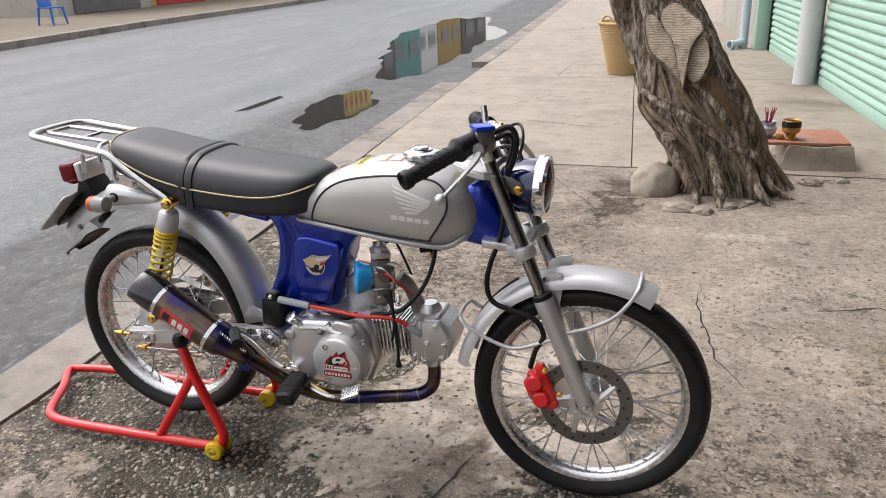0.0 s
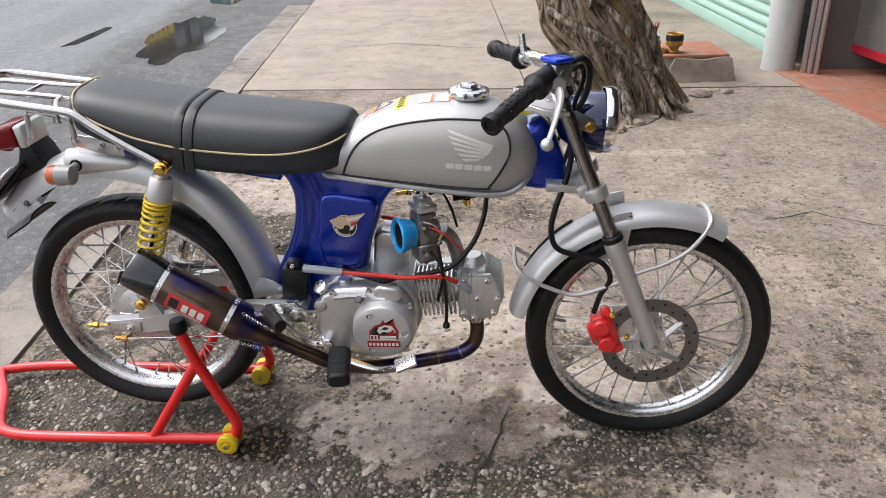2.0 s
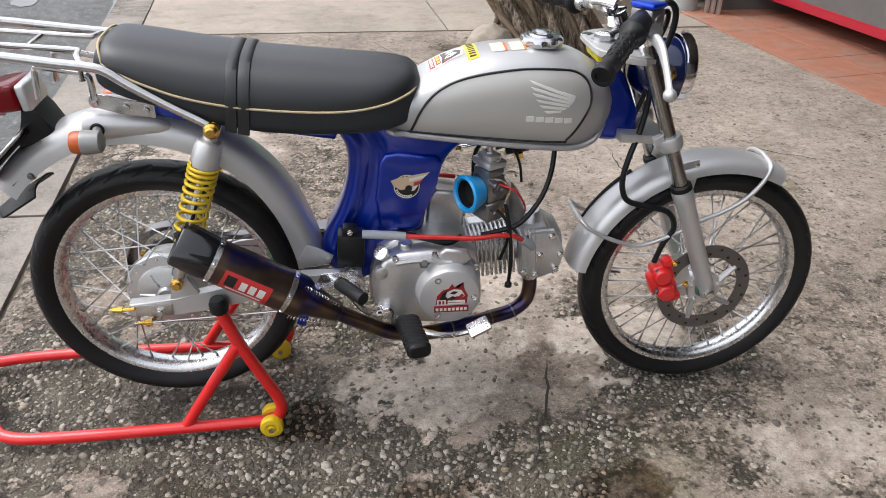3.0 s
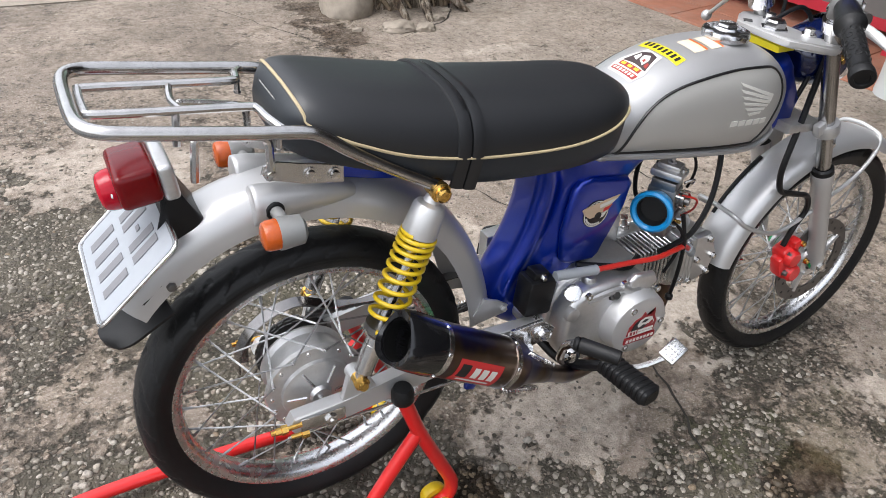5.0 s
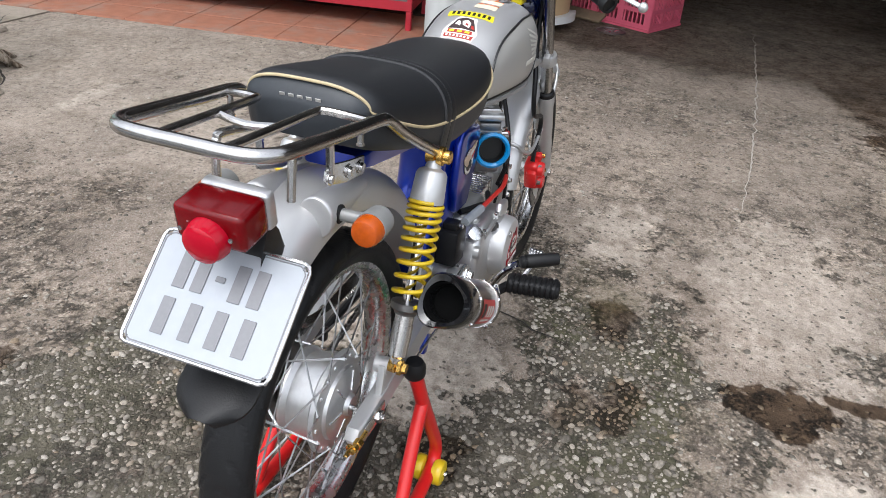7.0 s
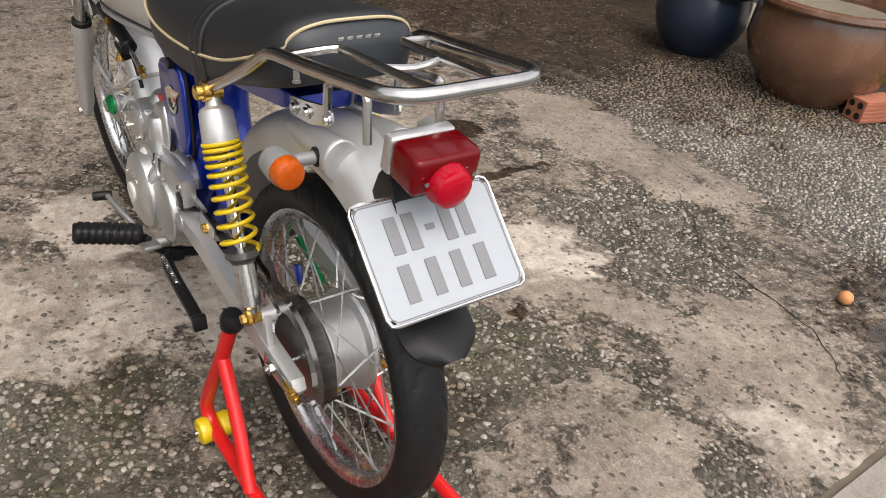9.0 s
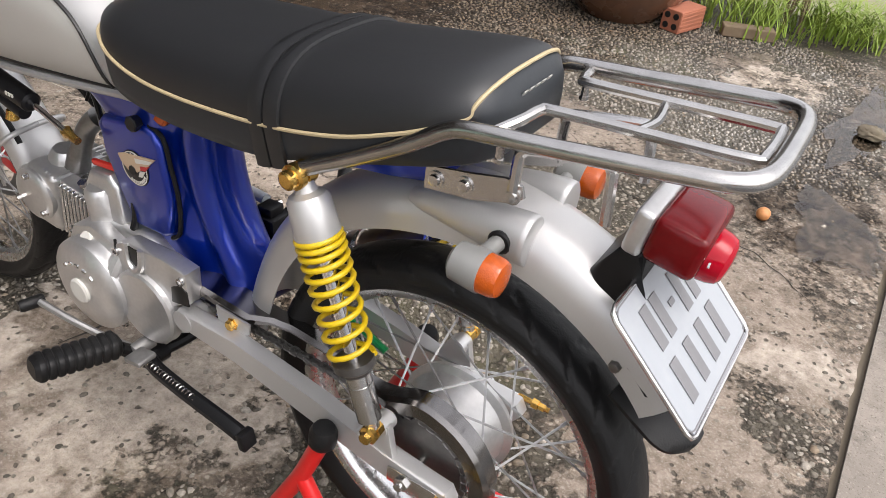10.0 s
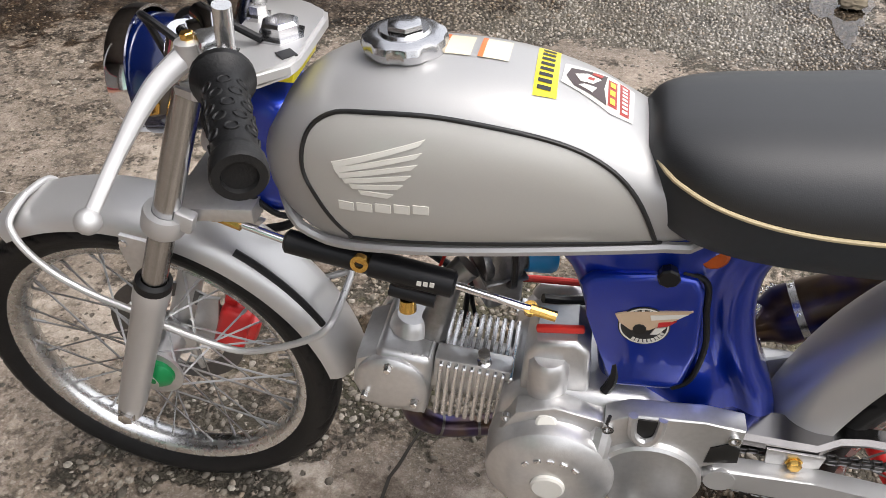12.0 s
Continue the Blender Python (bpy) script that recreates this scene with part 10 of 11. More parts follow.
# floor drain
bm = bmesh.new()
lathe(bm, (4.60, 0.21, 0.002), (0, 0, 1), [(0, 0.10), (0.006, 0.095), (0.006, 0.082), (0.002, 0.080), (0.002, 0.0)], 28)
drain = tagged(part("floor_drain", bm, DARK_STEEL), "round dark iron drain cover in the floor", "drain")
for k in range(6):
    bm = bmesh.new()
    a = math.pi * k / 6
    box(bm, (4.60 + 0.04 * math.cos(2 * a), 0.21 + 0.04 * math.sin(2 * a), 0.006), (0.03, 0.012, 0.004), turn(0, 0, 2 * math.degrees(a)))
    part("drain_bar", bm, STEEL, drain)


# red stool with goods
DUSTY_RUBBER = shade("dusty_rubber", (0.085, 0.082, 0.075), 0.8, 0, 0, 0.3, 40)
def stool(c, s, h, label, yaw=0.0):
    root = thing("plastic_stool", label, "stool", c)
    spin = turn(0, 0, yaw)
    for sx in (-1, 1):
        for sy in (-1, 1):
            bm = bmesh.new()
            tube(bm, [Vector(c) + spin @ Vector((sx * s * 0.5, sy * s * 0.5, 0)), Vector(c) + spin @ Vector((sx * s * 0.40, sy * s * 0.40, h))], [0.024, 0.018], 6, smooth=False)
            part("leg", bm, CABINET_RED, root)
    bm = bmesh.new()
    box(bm, (c[0], c[1], h), (s, s, 0.03), spin, 0.01, 2)
    part("seat", bm, CABINET_RED, root)
    return root


stool((4.93, -1.745, 0), 0.21, 0.42, "dark red plastic stool on the shop floor", -22)
for k, (x, y, z, sx, sy, sz, mt) in enumerate(((4.86, -2.02, 0.12, 0.22, 0.20, 0.24, STICKER_YELLOW), (4.88, -2.02, 0.30, 0.20, 0.20, 0.12, GRASS), (5.10, -2.20, 0.15, 0.25, 0.25, 0.30, PAPER), (4.98, -2.56, 0.18, 0.16, 0.18, 0.36, STICKER_WHITE))):
    bm = bmesh.new()
    box(bm, (x, y, z), (sx, sy, sz), turn(0, 0, 9 * k), 0.006, 1)
    carton = tagged(part("carton", bm, mt), ("yellow", "green", "brown", "white")[k] + " carton among goods on the shop floor", "box", "goods on the shop floor")
    if k == 0:
        for z2, hh, m2 in ((0.135, 0.052, STICKER_WHITE), (0.145, 0.012, STICKER_RED), (0.122, 0.008, STICKER_RED)):
            bm = bmesh.new()
            grow = 0.003 if m2 is STICKER_WHITE else 0.005
            box(bm, (x, y, z2), (sx + grow, sy + grow, hh), turn(0, 0, 0), 0.001, 1)
            part("print_band", bm, m2, carton)
for k in range(3):
    bm = bmesh.new()
    lathe(bm, (4.52 + 0.015 * k, -2.16, 0.035 + 0.062 * k), (0, 0, 1), [(-0.03, 0.11), (-0.03, 0.15), (-0.015, 0.175), (0.015, 0.175), (0.03, 0.15), (0.03, 0.11), (0.02, 0.105), (-0.02, 0.105)], 32, True)
    small = tagged(part("small_tyre", bm, DUSTY_RUBBER), "small dusty grey tyre lying in a stack", "tyre", "stack of tyres")
    bm = bmesh.new()
    lathe(bm, (4.52 + 0.015 * k, -2.16, 0.035 + 0.062 * k), (0, 0, 1), [(0.024, 0.104), (0.034, 0.108), (0.034, 0.118), (0.029, 0.120), (0.029, 0.126), (0.020, 0.122), (0.0, 0.090)], 32)
    part("rim", bm, STEEL, small, "grey steel rim")
bm = bmesh.new()
lathe(bm, (4.20, -2.48, 0.055), (-0.75, -0.45, 0.05), [(-0.12, 0.0), (-0.12, 0.05), (-0.10, 0.058), (0.05, 0.058), (0.085, 0.035), (0.10, 0.018), (0.12, 0.018), (0.12, 0)], 20)
jug = tagged(part("plastic_bottle", bm, WHITE), "white plastic bottle lying on the shop floor", "bottle")
bm = bmesh.new()
box(bm, (4.40, -2.36, 0.10), (0.12, 0.14, 0.20), turn(0, 0, 20), 0.02, 2)
tagged(part("white_canister", bm, WHITE), "white canister standing behind the bottle", "canister")
root = thing("paint_bucket", "white and orange bucket with a dark red base", "bucket", (4.15, -2.95, 0))
for z0, z1, r0, r1, mt in ((0.0, 0.11, 0.105, 0.112, CABINET_RED), (0.11, 0.22, 0.112, 0.119, WHITE), (0.22, 0.31, 0.119, 0.125, STICKER_ORANGE)):
    bm = bmesh.new()
    lathe(bm, (4.15, -2.95, 0), (0, 0, 1), [(z0, 0.0), (z0, r0), (z1, r1), (z1, 0.0)], 28)
    part("band", bm, mt, root)
bm = bmesh.new()
rod(bm, (4.62, -2.62, 0.0), (5.0, -2.75, 0.55), 0.075, 0.075, 18)
tagged(part("grey_pipe", bm, DARK_STEEL), "short grey pipe leaning in the shop", "pipe")

# ---- tree stump with roots ----
ROOTWOOD = shade("pale_root_bark", (0.28, 0.215, 0.15), 0.9, 0, 0, 0.6, 45, 1.0, 110, 0.85, 13, (0.06, 0.045, 0.03), spec=0.2)
tree = thing("tree", "gnarled leaning tree trunk with sawn limbs and clinging roots", "tree", (1.76, 2.86, 0))
T_L = [(-0.03, 1.52), (0.05, 1.555), (0.134, 1.548), (0.264, 1.47), (0.44, 1.355), (0.60, 1.325), (0.71, 1.30), (0.86, 1.26), (1.01, 1.215), (1.4, 1.13), (2.0, 1.02), (2.8, 0.90)]
T_R = [(-0.03, 2.13), (0.05, 2.09), (0.126, 2.055), (0.266, 1.99), (0.482, 1.875), (0.724, 1.745), (0.90, 1.66), (1.0, 1.60), (1.2, 1.50), (1.5, 1.40), (2.0, 1.28), (2.8, 1.12)]


def trunk_at(z):
    a, b = glide(z, T_L), glide(z, T_R)
    return (a + b) / 2, (b - a) / 2


def bark_at(a, z, lift=0.0):
    """A place on the furrowed bark: angle round the trunk and height."""
    x, r = trunk_at(z)
    y = 2.88 + 0.04 * z
    ca, sa = math.cos(a), math.sin(a)
    twist = a + 0.5 * z
    f = 1 + 0.10 * noise.noise((math.cos(twist) * 2.2, math.sin(twist) * 2.2, z * 1.1)) - 0.16 * abs(noise.noise((math.cos(twist) * 4.5, math.sin(twist) * 4.5, z * 1.0 + 5)))
    f -= 0.12 * abs(noise.noise((math.cos(twist) * 10, math.sin(twist) * 10, z * 2.2 + 2)))
    f += 0.04 * noise.noise((ca * 22, sa * 22, z * 12))
    f += 0.10 + 0.10 * max(0, 0.2 - z) / 0.2 * math.cos(6 * a + 1.0)
    return Vector((x + ca * (r * f + lift), y + sa * (min(r, 0.26) * 0.95 * f + lift), z))


bm = bmesh.new()
loft(bm, [[bark_at(2 * math.pi * k / 120, -0.03 + 2.83 * (i / 70) ** 1.7) for k in range(120)] for i in range(71)])
part("trunk", bm, BARK, tree, "rough furrowed grey-brown bark", 80)


def sawn(pts, y0, tilt, depth, name="sawn_face"):
    """A sawn limb: a thick block of bark with a pale cut face, its outline given in x and z."""
    ring = spline([(x, 0, z) for x, z in pts], 5, True)
    c = sum(ring, Vector()) / len(ring)
    ring = [c + (p - c) * 1.14 for p in ring]
    nrm = Vector((tilt[0], -1, tilt[1])).normalized()

    def at(p, s, back):
        q = c + (p - c) * s
        yy = y0 + (q.x - c.x) * tilt[0] + (q.z - c.z) * tilt[1]
        wob = 0.006 * noise.noise((q.x * 30, q.z * 30, y0)) + 0.012 * noise.noise((q.x * 9, q.z * 9, y0))
        return Vector((q.x, yy + wob, q.z)) - nrm * back
    bm = bmesh.new()
    loft(bm, [[at(p, s, b) for p in ring] for s, b in ((0.95, depth), (1.04, depth * 0.5), (1.06, 0.012), (1.035, 0.0), (0.97, 0.002))], False)
    part("limb", bm, BARK, tree, "", 70)
    bm = bmesh.new()
    loops = [[bm.verts.new(at(p, s, 0.001 - 0.003 * (1 - s))) for p in ring] for s in (0.975, 0.8, 0.6, 0.4, 0.2)]
    for u, v in zip(loops, loops[1:]):
        for k in range(len(u)):
            j = (k + 1) % len(u)
            bm.faces.new((u[k], u[j], v[j], v[k]))
    bm.faces.new(loops[-1])
    part(name, bm, CUTWOOD, tree, "pale weathered sawn face", 80)


sawn([(1.375, 0.915), (1.41, 0.932), (1.455, 0.885), (1.50, 0.840), (1.565, 0.625), (1.50, 0.705), (1.405, 0.785)], 2.615, (0.12, 0.30), 0.20)
sawn([(1.462, 0.895), (1.458, 0.955), (1.51, 0.99), (1.56, 0.955), (1.637, 0.885), (1.592, 0.805), (1.578, 0.70), (1.566, 0.64), (1.515, 0.82)], 2.60, (0.0, 0.35), 0.22)
sawn([(1.644, 0.852), (1.684, 0.765), (1.670, 0.680), (1.620, 0.630), (1.590, 0.693), (1.598, 0.794)], 2.61, (-0.25, 0.25), 0.20)
sawn([(1.50, 0.335), (1.53, 0.345), (1.555, 0.31), (1.54, 0.275), (1.51, 0.295)], 2.60, (0.4, 0.2), 0.06)
# a long wound where the bark has come off
bm = bmesh.new()
grid = []
for i in range(15):
    f = i / 14
    mid, half = -1.02 + 0.10 * f, 0.05 + 0.24 * math.sin(math.pi * min(1, f * 0.9 + 0.08)) ** 0.7
    grid.append([bm.verts.new(bark_at(mid + half * (k / 4 - 1) * (1 + 0.25 * noise.noise((k * 0.9, i * 0.8, 3))), 0.24 + 0.42 * f, 0.020 - 0.016 * abs(k / 4 - 1) ** 2)) for k in range(9)])
for u, v in zip(grid, grid[1:]):
    for k in range(8):
        bm.faces.new((u[k], u[k + 1], v[k + 1], v[k]))
part("bare_wood", bm, BAREWOOD, tree, "orange-brown wood where the bark is gone", 80)
# a limb that leaves to the road side, above
bm = bmesh.new()
tube(bm, [(1.36, 2.90, 0.72), (1.27, 2.86, 0.90), (1.20, 2.80, 1.08), (1.06, 2.74, 1.6), (0.95, 2.7, 2.2)], [0.10, 0.075, 0.065, 0.055, 0.04], 14, 6)
part("limb", bm, BARK, tree, "", 70)
rng = random.Random(11)
for k in range(64):
    a0 = rng.uniform(-2.9, -0.1) if k < 54 else rng.uniform(0, 3.0)
    z0 = rng.uniform(0.18, 0.62) if k % 3 else rng.uniform(0.5, 0.95)
    z1 = 0.0 if k % 4 else z0 * rng.uniform(0.1, 0.5)
    drift = rng.uniform(-0.7, 0.9)
    wig = rng.uniform(0.0, 6.0)
    pts = []
    r0 = rng.choice((0.004, 0.005, 0.007, 0.010, 0.014, 0.018))
    for i in range(9):
        f = i / 8
        z = z0 + (z1 - z0) * f
        p = bark_at(a0 + drift * f + 0.10 * math.sin(5 * f + wig), z, r0 * 0.4 + 0.05 * max(0, f - 0.75) * (z1 < 0.01))
        pts.append((p.x, p.y, max(p.z, 0.006)))
    bm = bmesh.new()
    tube(bm, pts, [r0 * 0.5, r0, r0, r0 * 0.9, r0 * 0.6], 8, 3)
    part("root", bm, ROOTWOOD, tree, "", 80)
# the stout roots that run across and out
for pts, r in (([(1.372, 2.66, 0.56), (1.44, 2.61, 0.52), (1.52, 2.585, 0.485), (1.64, 2.57, 0.415), (1.76, 2.58, 0.345), (1.88, 2.60, 0.275), (2.0, 2.64, 0.22), (2.12, 2.68, 0.08), (2.22, 2.70, 0.01)], [0.020, 0.026, 0.026, 0.024, 0.022, 0.018]),
               ([(1.62, 2.60, 0.62), (1.74, 2.60, 0.50), (1.86, 2.62, 0.33), (1.93, 2.63, 0.2), (2.02, 2.60, 0.08), (2.14, 2.56, 0.0)], [0.018, 0.022, 0.024, 0.024, 0.016]),
               ([(1.67, 2.64, 0.84), (1.78, 2.66, 0.66), (1.90, 2.70, 0.46), (2.00, 2.74, 0.28), (2.10, 2.78, 0.12), (2.25, 2.82, 0.01)], [0.022, 0.028, 0.03, 0.026, 0.018]),
               ([(1.53, 2.60, 0.30), (1.60, 2.56, 0.18), (1.66, 2.52, 0.08), (1.70, 2.47, 0.0)], [0.03, 0.034, 0.03, 0.02]),
               ([(1.74, 2.58, 0.26), (1.78, 2.53, 0.13), (1.80, 2.47, 0.04), (1.80, 2.42, -0.01)], [0.026, 0.03, 0.03, 0.018]),
               ([(1.90, 2.62, 0.24), (1.98, 2.57, 0.12), (2.08, 2.53, 0.04), (2.20, 2.50, -0.005)], [0.024, 0.028, 0.024, 0.012]),
               ([(2.0, 2.70, 0.20), (2.14, 2.66, 0.08), (2.30, 2.64, 0.02), (2.42, 2.66, -0.005)], [0.022, 0.024, 0.018, 0.008])):
    bm = bmesh.new()
    pts = [(x + 0.012 * noise.noise((x * 9, z * 9, k)) if x < 1.95 else 1.95 + (x - 1.95) * 0.5, y + 0.008 * noise.noise((z * 14, x * 5, k)), z) for k, (x, y, z) in enumerate(pts)]
    tube(bm, pts, [q * f for q in r for f in (1.15, 0.8)], 10, 5, flat=0.8)
    part("root", bm, BARK, tree, "", 80)


def stone(name, c, size, mat, label, seed, category="stone", group="", lumps=1.0):
    bm = bmesh.new()
    bmesh.ops.create_icosphere(bm, subdivisions=4, radius=1)
    for v in bm.verts:
        f = 1 + lumps * 0.24 * noise.noise(v.co * 1.3 + Vector((seed, 0, 0))) + lumps * 0.16 * noise.noise(v.co * 3.2 + Vector((seed, 3, 0))) + 0.06 * noise.noise(v.co * 9 + Vector((seed, 3, 0)))
        v.co = Vector((v.co.x * size[0] * f, v.co.y * size[1] * f, max(-0.35, v.co.z) * size[2] * f)) + Vector(c)
    return tagged(part(name, bm, mat, None, "", 40), label, category, group)


stone("boulder", (1.455, 2.68, 0.03), (0.135, 0.13, 0.135), ROCK, "pale rounded boulder beside the tree roots", 1.0, lumps=0.35)
stone("boulder", (1.60, 2.36, 0.008), (0.085, 0.06, 0.032), ROCK, "flat stone in front of the tree roots", 3.0)
for k, (x, y, s) in enumerate(((1.72, 2.32, 0.04), (1.85, 2.45, 0.03), (2.10, 2.95, 0.05), (2.28, 2.98, 0.045), (2.45, 3.05, 0.03), (1.40, 2.40, 0.02), (1.95, 2.55, 0.02))):
    stone("loose_stone", (x, y, s * 0.25), (s * 1.3, s, s * 0.6), ROCK, "small grey stone lying on the pavement", 5.0 + k, "stone", "loose stones by the tree")
# offering slab with its bowls
bm = bmesh.new()
tmp = bmesh.new()
bmesh.ops.create_cube(tmp, size=1)
bmesh.ops.subdivide_edges(tmp, edges=tmp.edges[:], cuts=4, use_grid_fill=True)
for v in tmp.verts:
    f = 1.07 - 0.20 * v.co.z
    v.co = Vector((v.co.x * 0.36 * f, v.co.y * 0.40 * f, v.co.z * 0.14))
    v.co += Vector((noise.noise(v.co * 9), noise.noise(v.co * 9 + Vector((5, 0, 0))), noise.noise(v.co * 9 + Vector((0, 5, 0))) * 0.5)) * 0.034
bmesh.ops.transform(tmp, matrix=Matrix.Translation((2.345, 3.52, 0.065)) @ pose(0, 0, 0, 0, 0, 4), verts=tmp.verts)
merge(bm, tmp)
tagged(part("stone_block", bm, ROCK), "rough concrete block that carries a terracotta tile", "stone")
bm = bmesh.new()
box(bm, (2.28, 3.54, 0.147), (0.46, 0.40, 0.018), turn(0, 0, 4), 0.003)
tagged(part("terracotta_slab", bm, TERRA), "square orange terracotta tile on a concrete block", "tile")
bm = bmesh.new()
IC = (2.06, 3.46, 0.156)
lathe(bm, IC, (0, 0, 1), [(0, 0.0), (0, 0.034), (0.012, 0.036), (0.03, 0.055), (0.065, 0.060), (0.085, 0.048), (0.095, 0.053), (0.10, 0.053), (0.096, 0.046), (0.08, 0.044), (0.08, 0)], 30)
bowl = tagged(part("incense_bowl", bm, PORCELAIN), "blue and white porcelain bowl holding red incense sticks", "bowl")
rng = random.Random(3)
for k in range(16):
    bm = bmesh.new()
    a, t = rng.uniform(0, 6.28), rng.uniform(0, 0.022)
    p = Vector(IC) + Vector((math.cos(a) * t, math.sin(a) * t, 0.078))
    rod(bm, p, p + Vector((math.cos(a) * rng.uniform(0, 0.03), math.sin(a) * rng.uniform(0, 0.03), rng.uniform(0.07, 0.11))), 0.0022, 0.0022, 5)
    part("incense_stick", bm, INCENSE, bowl)
bm = bmesh.new()
GC = (2.195, 3.42, 0.156)
lathe(bm, GC, (0, 0, 1), [(0, 0.0), (0, 0.040), (0.010, 0.042), (0.022, 0.028), (0.032, 0.030), (0.05, 0.050), (0.085, 0.054), (0.112, 0.050), (0.116, 0.053), (0.12, 0.050), (0.112, 0.044), (0.09, 0.044), (0.09, 0)], 28)
gp = tagged(part("gold_pot", bm, BRASS_DARK), "small glossy brown and gold offering pot", "pot")
bm = bmesh.new()
lathe(bm, (GC[0], GC[1], GC[2] + 0.078), (0, 0, 1), [(0, 0.0535), (0.002, 0.0556), (0.032, 0.0535), (0.032, 0.052), (0, 0.052)], 28, True)
part("dark_band", bm, BLACK, gp)
bm = bmesh.new()
lathe(bm, (2.135, 3.41, 0.156), (0, 0, 1), [(0, 0), (0, 0.016), (0.02, 0.024), (0.03, 0.022), (0.024, 0.018), (0.01, 0)], 18)
tagged(part("offering_cup", bm, BRASS_DARK), "tiny brown cup beside the offering pot", "cup")


# ---- woven basket ----
def basket(c, r0, r1, h, label):
    root = thing("basket", label, "basket", c)
    bm = bmesh.new()
    lathe(bm, (c[0], c[1], 0.0), (0, 0, 1), [(0, 0), (0.0, r0 * 0.97), (h, r1 * 0.97), (h, r1 * 0.93), (0.03, r0 * 0.9), (0.03, 0)], 40)
    part("lining", bm, WICKER, root)
    bm = bmesh.new()
    rows = 26
    for j in range(rows):
        z = h * (j + 0.5) / rows
        r = r0 + (r1 - r0) * z / h
        pts = [(c[0] + math.cos(2 * math.pi * k / 48) * (r + 0.004 * (1 if (k + j) % 2 else -1)), c[1] + math.sin(2 * math.pi * k / 48) * (r + 0.004 * (1 if (k + j) % 2 else -1)), z) for k in range(48)]
        tube(bm, pts, 0.0085, 5, 1, True, False)
    tagged(part("weave", bm, WICKER, root, "", 70), kind="stuff")
    bm = bmesh.new()
    tube(bm, [(c[0] + math.cos(2 * math.pi * k / 32) * r1, c[1] + math.sin(2 * math.pi * k / 32) * r1, h) for k in range(32)], 0.018, 8, 1, True, False)
    part("rim", bm, WICKER, root)
    for s in (0, 1):
        bm = bmesh.new()
        a = 0.9 + math.pi * s
        tube(bm, [(c[0] + math.cos(a + d) * r1, c[1] + math.sin(a + d) * r1, h + z) for d, z in ((-0.3, 0), (-0.2, 0.06), (0, 0.085), (0.2, 0.06), (0.3, 0))], 0.012, 8, 4)
        part("handle", bm, WICKER, root)
    return root


basket((0.80, 7.30, 0), 0.17, 0.29, 0.55, "tall woven cane basket standing on the pavement")


# ---- pots, brick and plants ----
def big_pot(name, c, r, h, mat, label):
    root = thing(name, label, "pot", (c[0], c[1], 0))
    bm = bmesh.new()
    lathe(bm, (c[0], c[1], 0), (0, 0, 1), [(0, 0), (0, r * 0.58), (h * 0.1, r * 0.70), (h * 0.3, r * 0.9), (h * 0.55, r * 1.0), (h * 0.8, r * 0.97), (h * 0.90, r * 0.94), (h * 0.90, r * 0.86), (h * 0.80, r * 0.85), (h * 0.80, 0)], 48)
    part("body", bm, mat, root)
    bm = bmesh.new()
    lathe(bm, (c[0], c[1], 0), (0, 0, 1), [(h * 0.90, r * 0.94), (h * 0.92, r * 1.03), (h * 0.95, r * 1.06), (h * 0.99, r * 1.05), (h, r * 1.02), (h, r * 0.93), (h * 0.90, r * 0.88)], 48, True)
    part("rim", bm, mat, root)
    bm = bmesh.new()
    blob(bm, c, r * 0.87, r * 0.87, 0, h * 0.86, 4.0, 32, 0.02)
    part("soil", bm, EARTH, root, "dark potting soil")
    return root


big_pot("clay_pot", (1.19, -2.99), 0.335, 0.44, CLAY, "large brown clay pot standing on wet concrete")
big_pot("glazed_pot", (1.85, -2.98), 0.235, 0.34, NAVY_POT, "dark blue glazed flower pot on wet concrete")
bk = thing("hollow_brick", "red hollow clay brick lying on the pavement", "brick", (0.875, -2.98, 0))
bm = bmesh.new()
brot = turn(0, 0, 75)
box(bm, (0.875, -2.98, 0.052), (0.20, 0.10, 0.10), brot, 0.003, 1)
part("body", bm, BRICK, bk)
for k in range(5):
    bm = bmesh.new()
    box(bm, Vector((0.875, -2.98, 0.052)) + brot @ Vector((0, 0.051, -0.036 + 0.018 * k)), (0.195, 0.003, 0.008), brot)
    part("rib", bm, BRICK, bk)
# black discs on the solid end paint the brick's shaded holes
for dy in (-0.02, 0.02):
    for dz in (-0.02, 0.02):
        bm = bmesh.new()
        p = Vector((0.875, -2.98, 0.052)) + brot @ Vector((0.1003, dy * 1.15, dz * 1.15))
        rod(bm, p, p + brot @ Vector((0.0012, 0, 0)), 0.015, 0.015, 10)
        part("hole", bm, BLACK, bk)
bm = bmesh.new()
box(bm, (0.60, -3.12, 0.025), (0.24, 0.07, 0.05), turn(0, 0, 25), 0.004, 1)
tagged(part("wood_offcut", bm, WOOD), "grey wooden offcut lying by the grass", "wood")


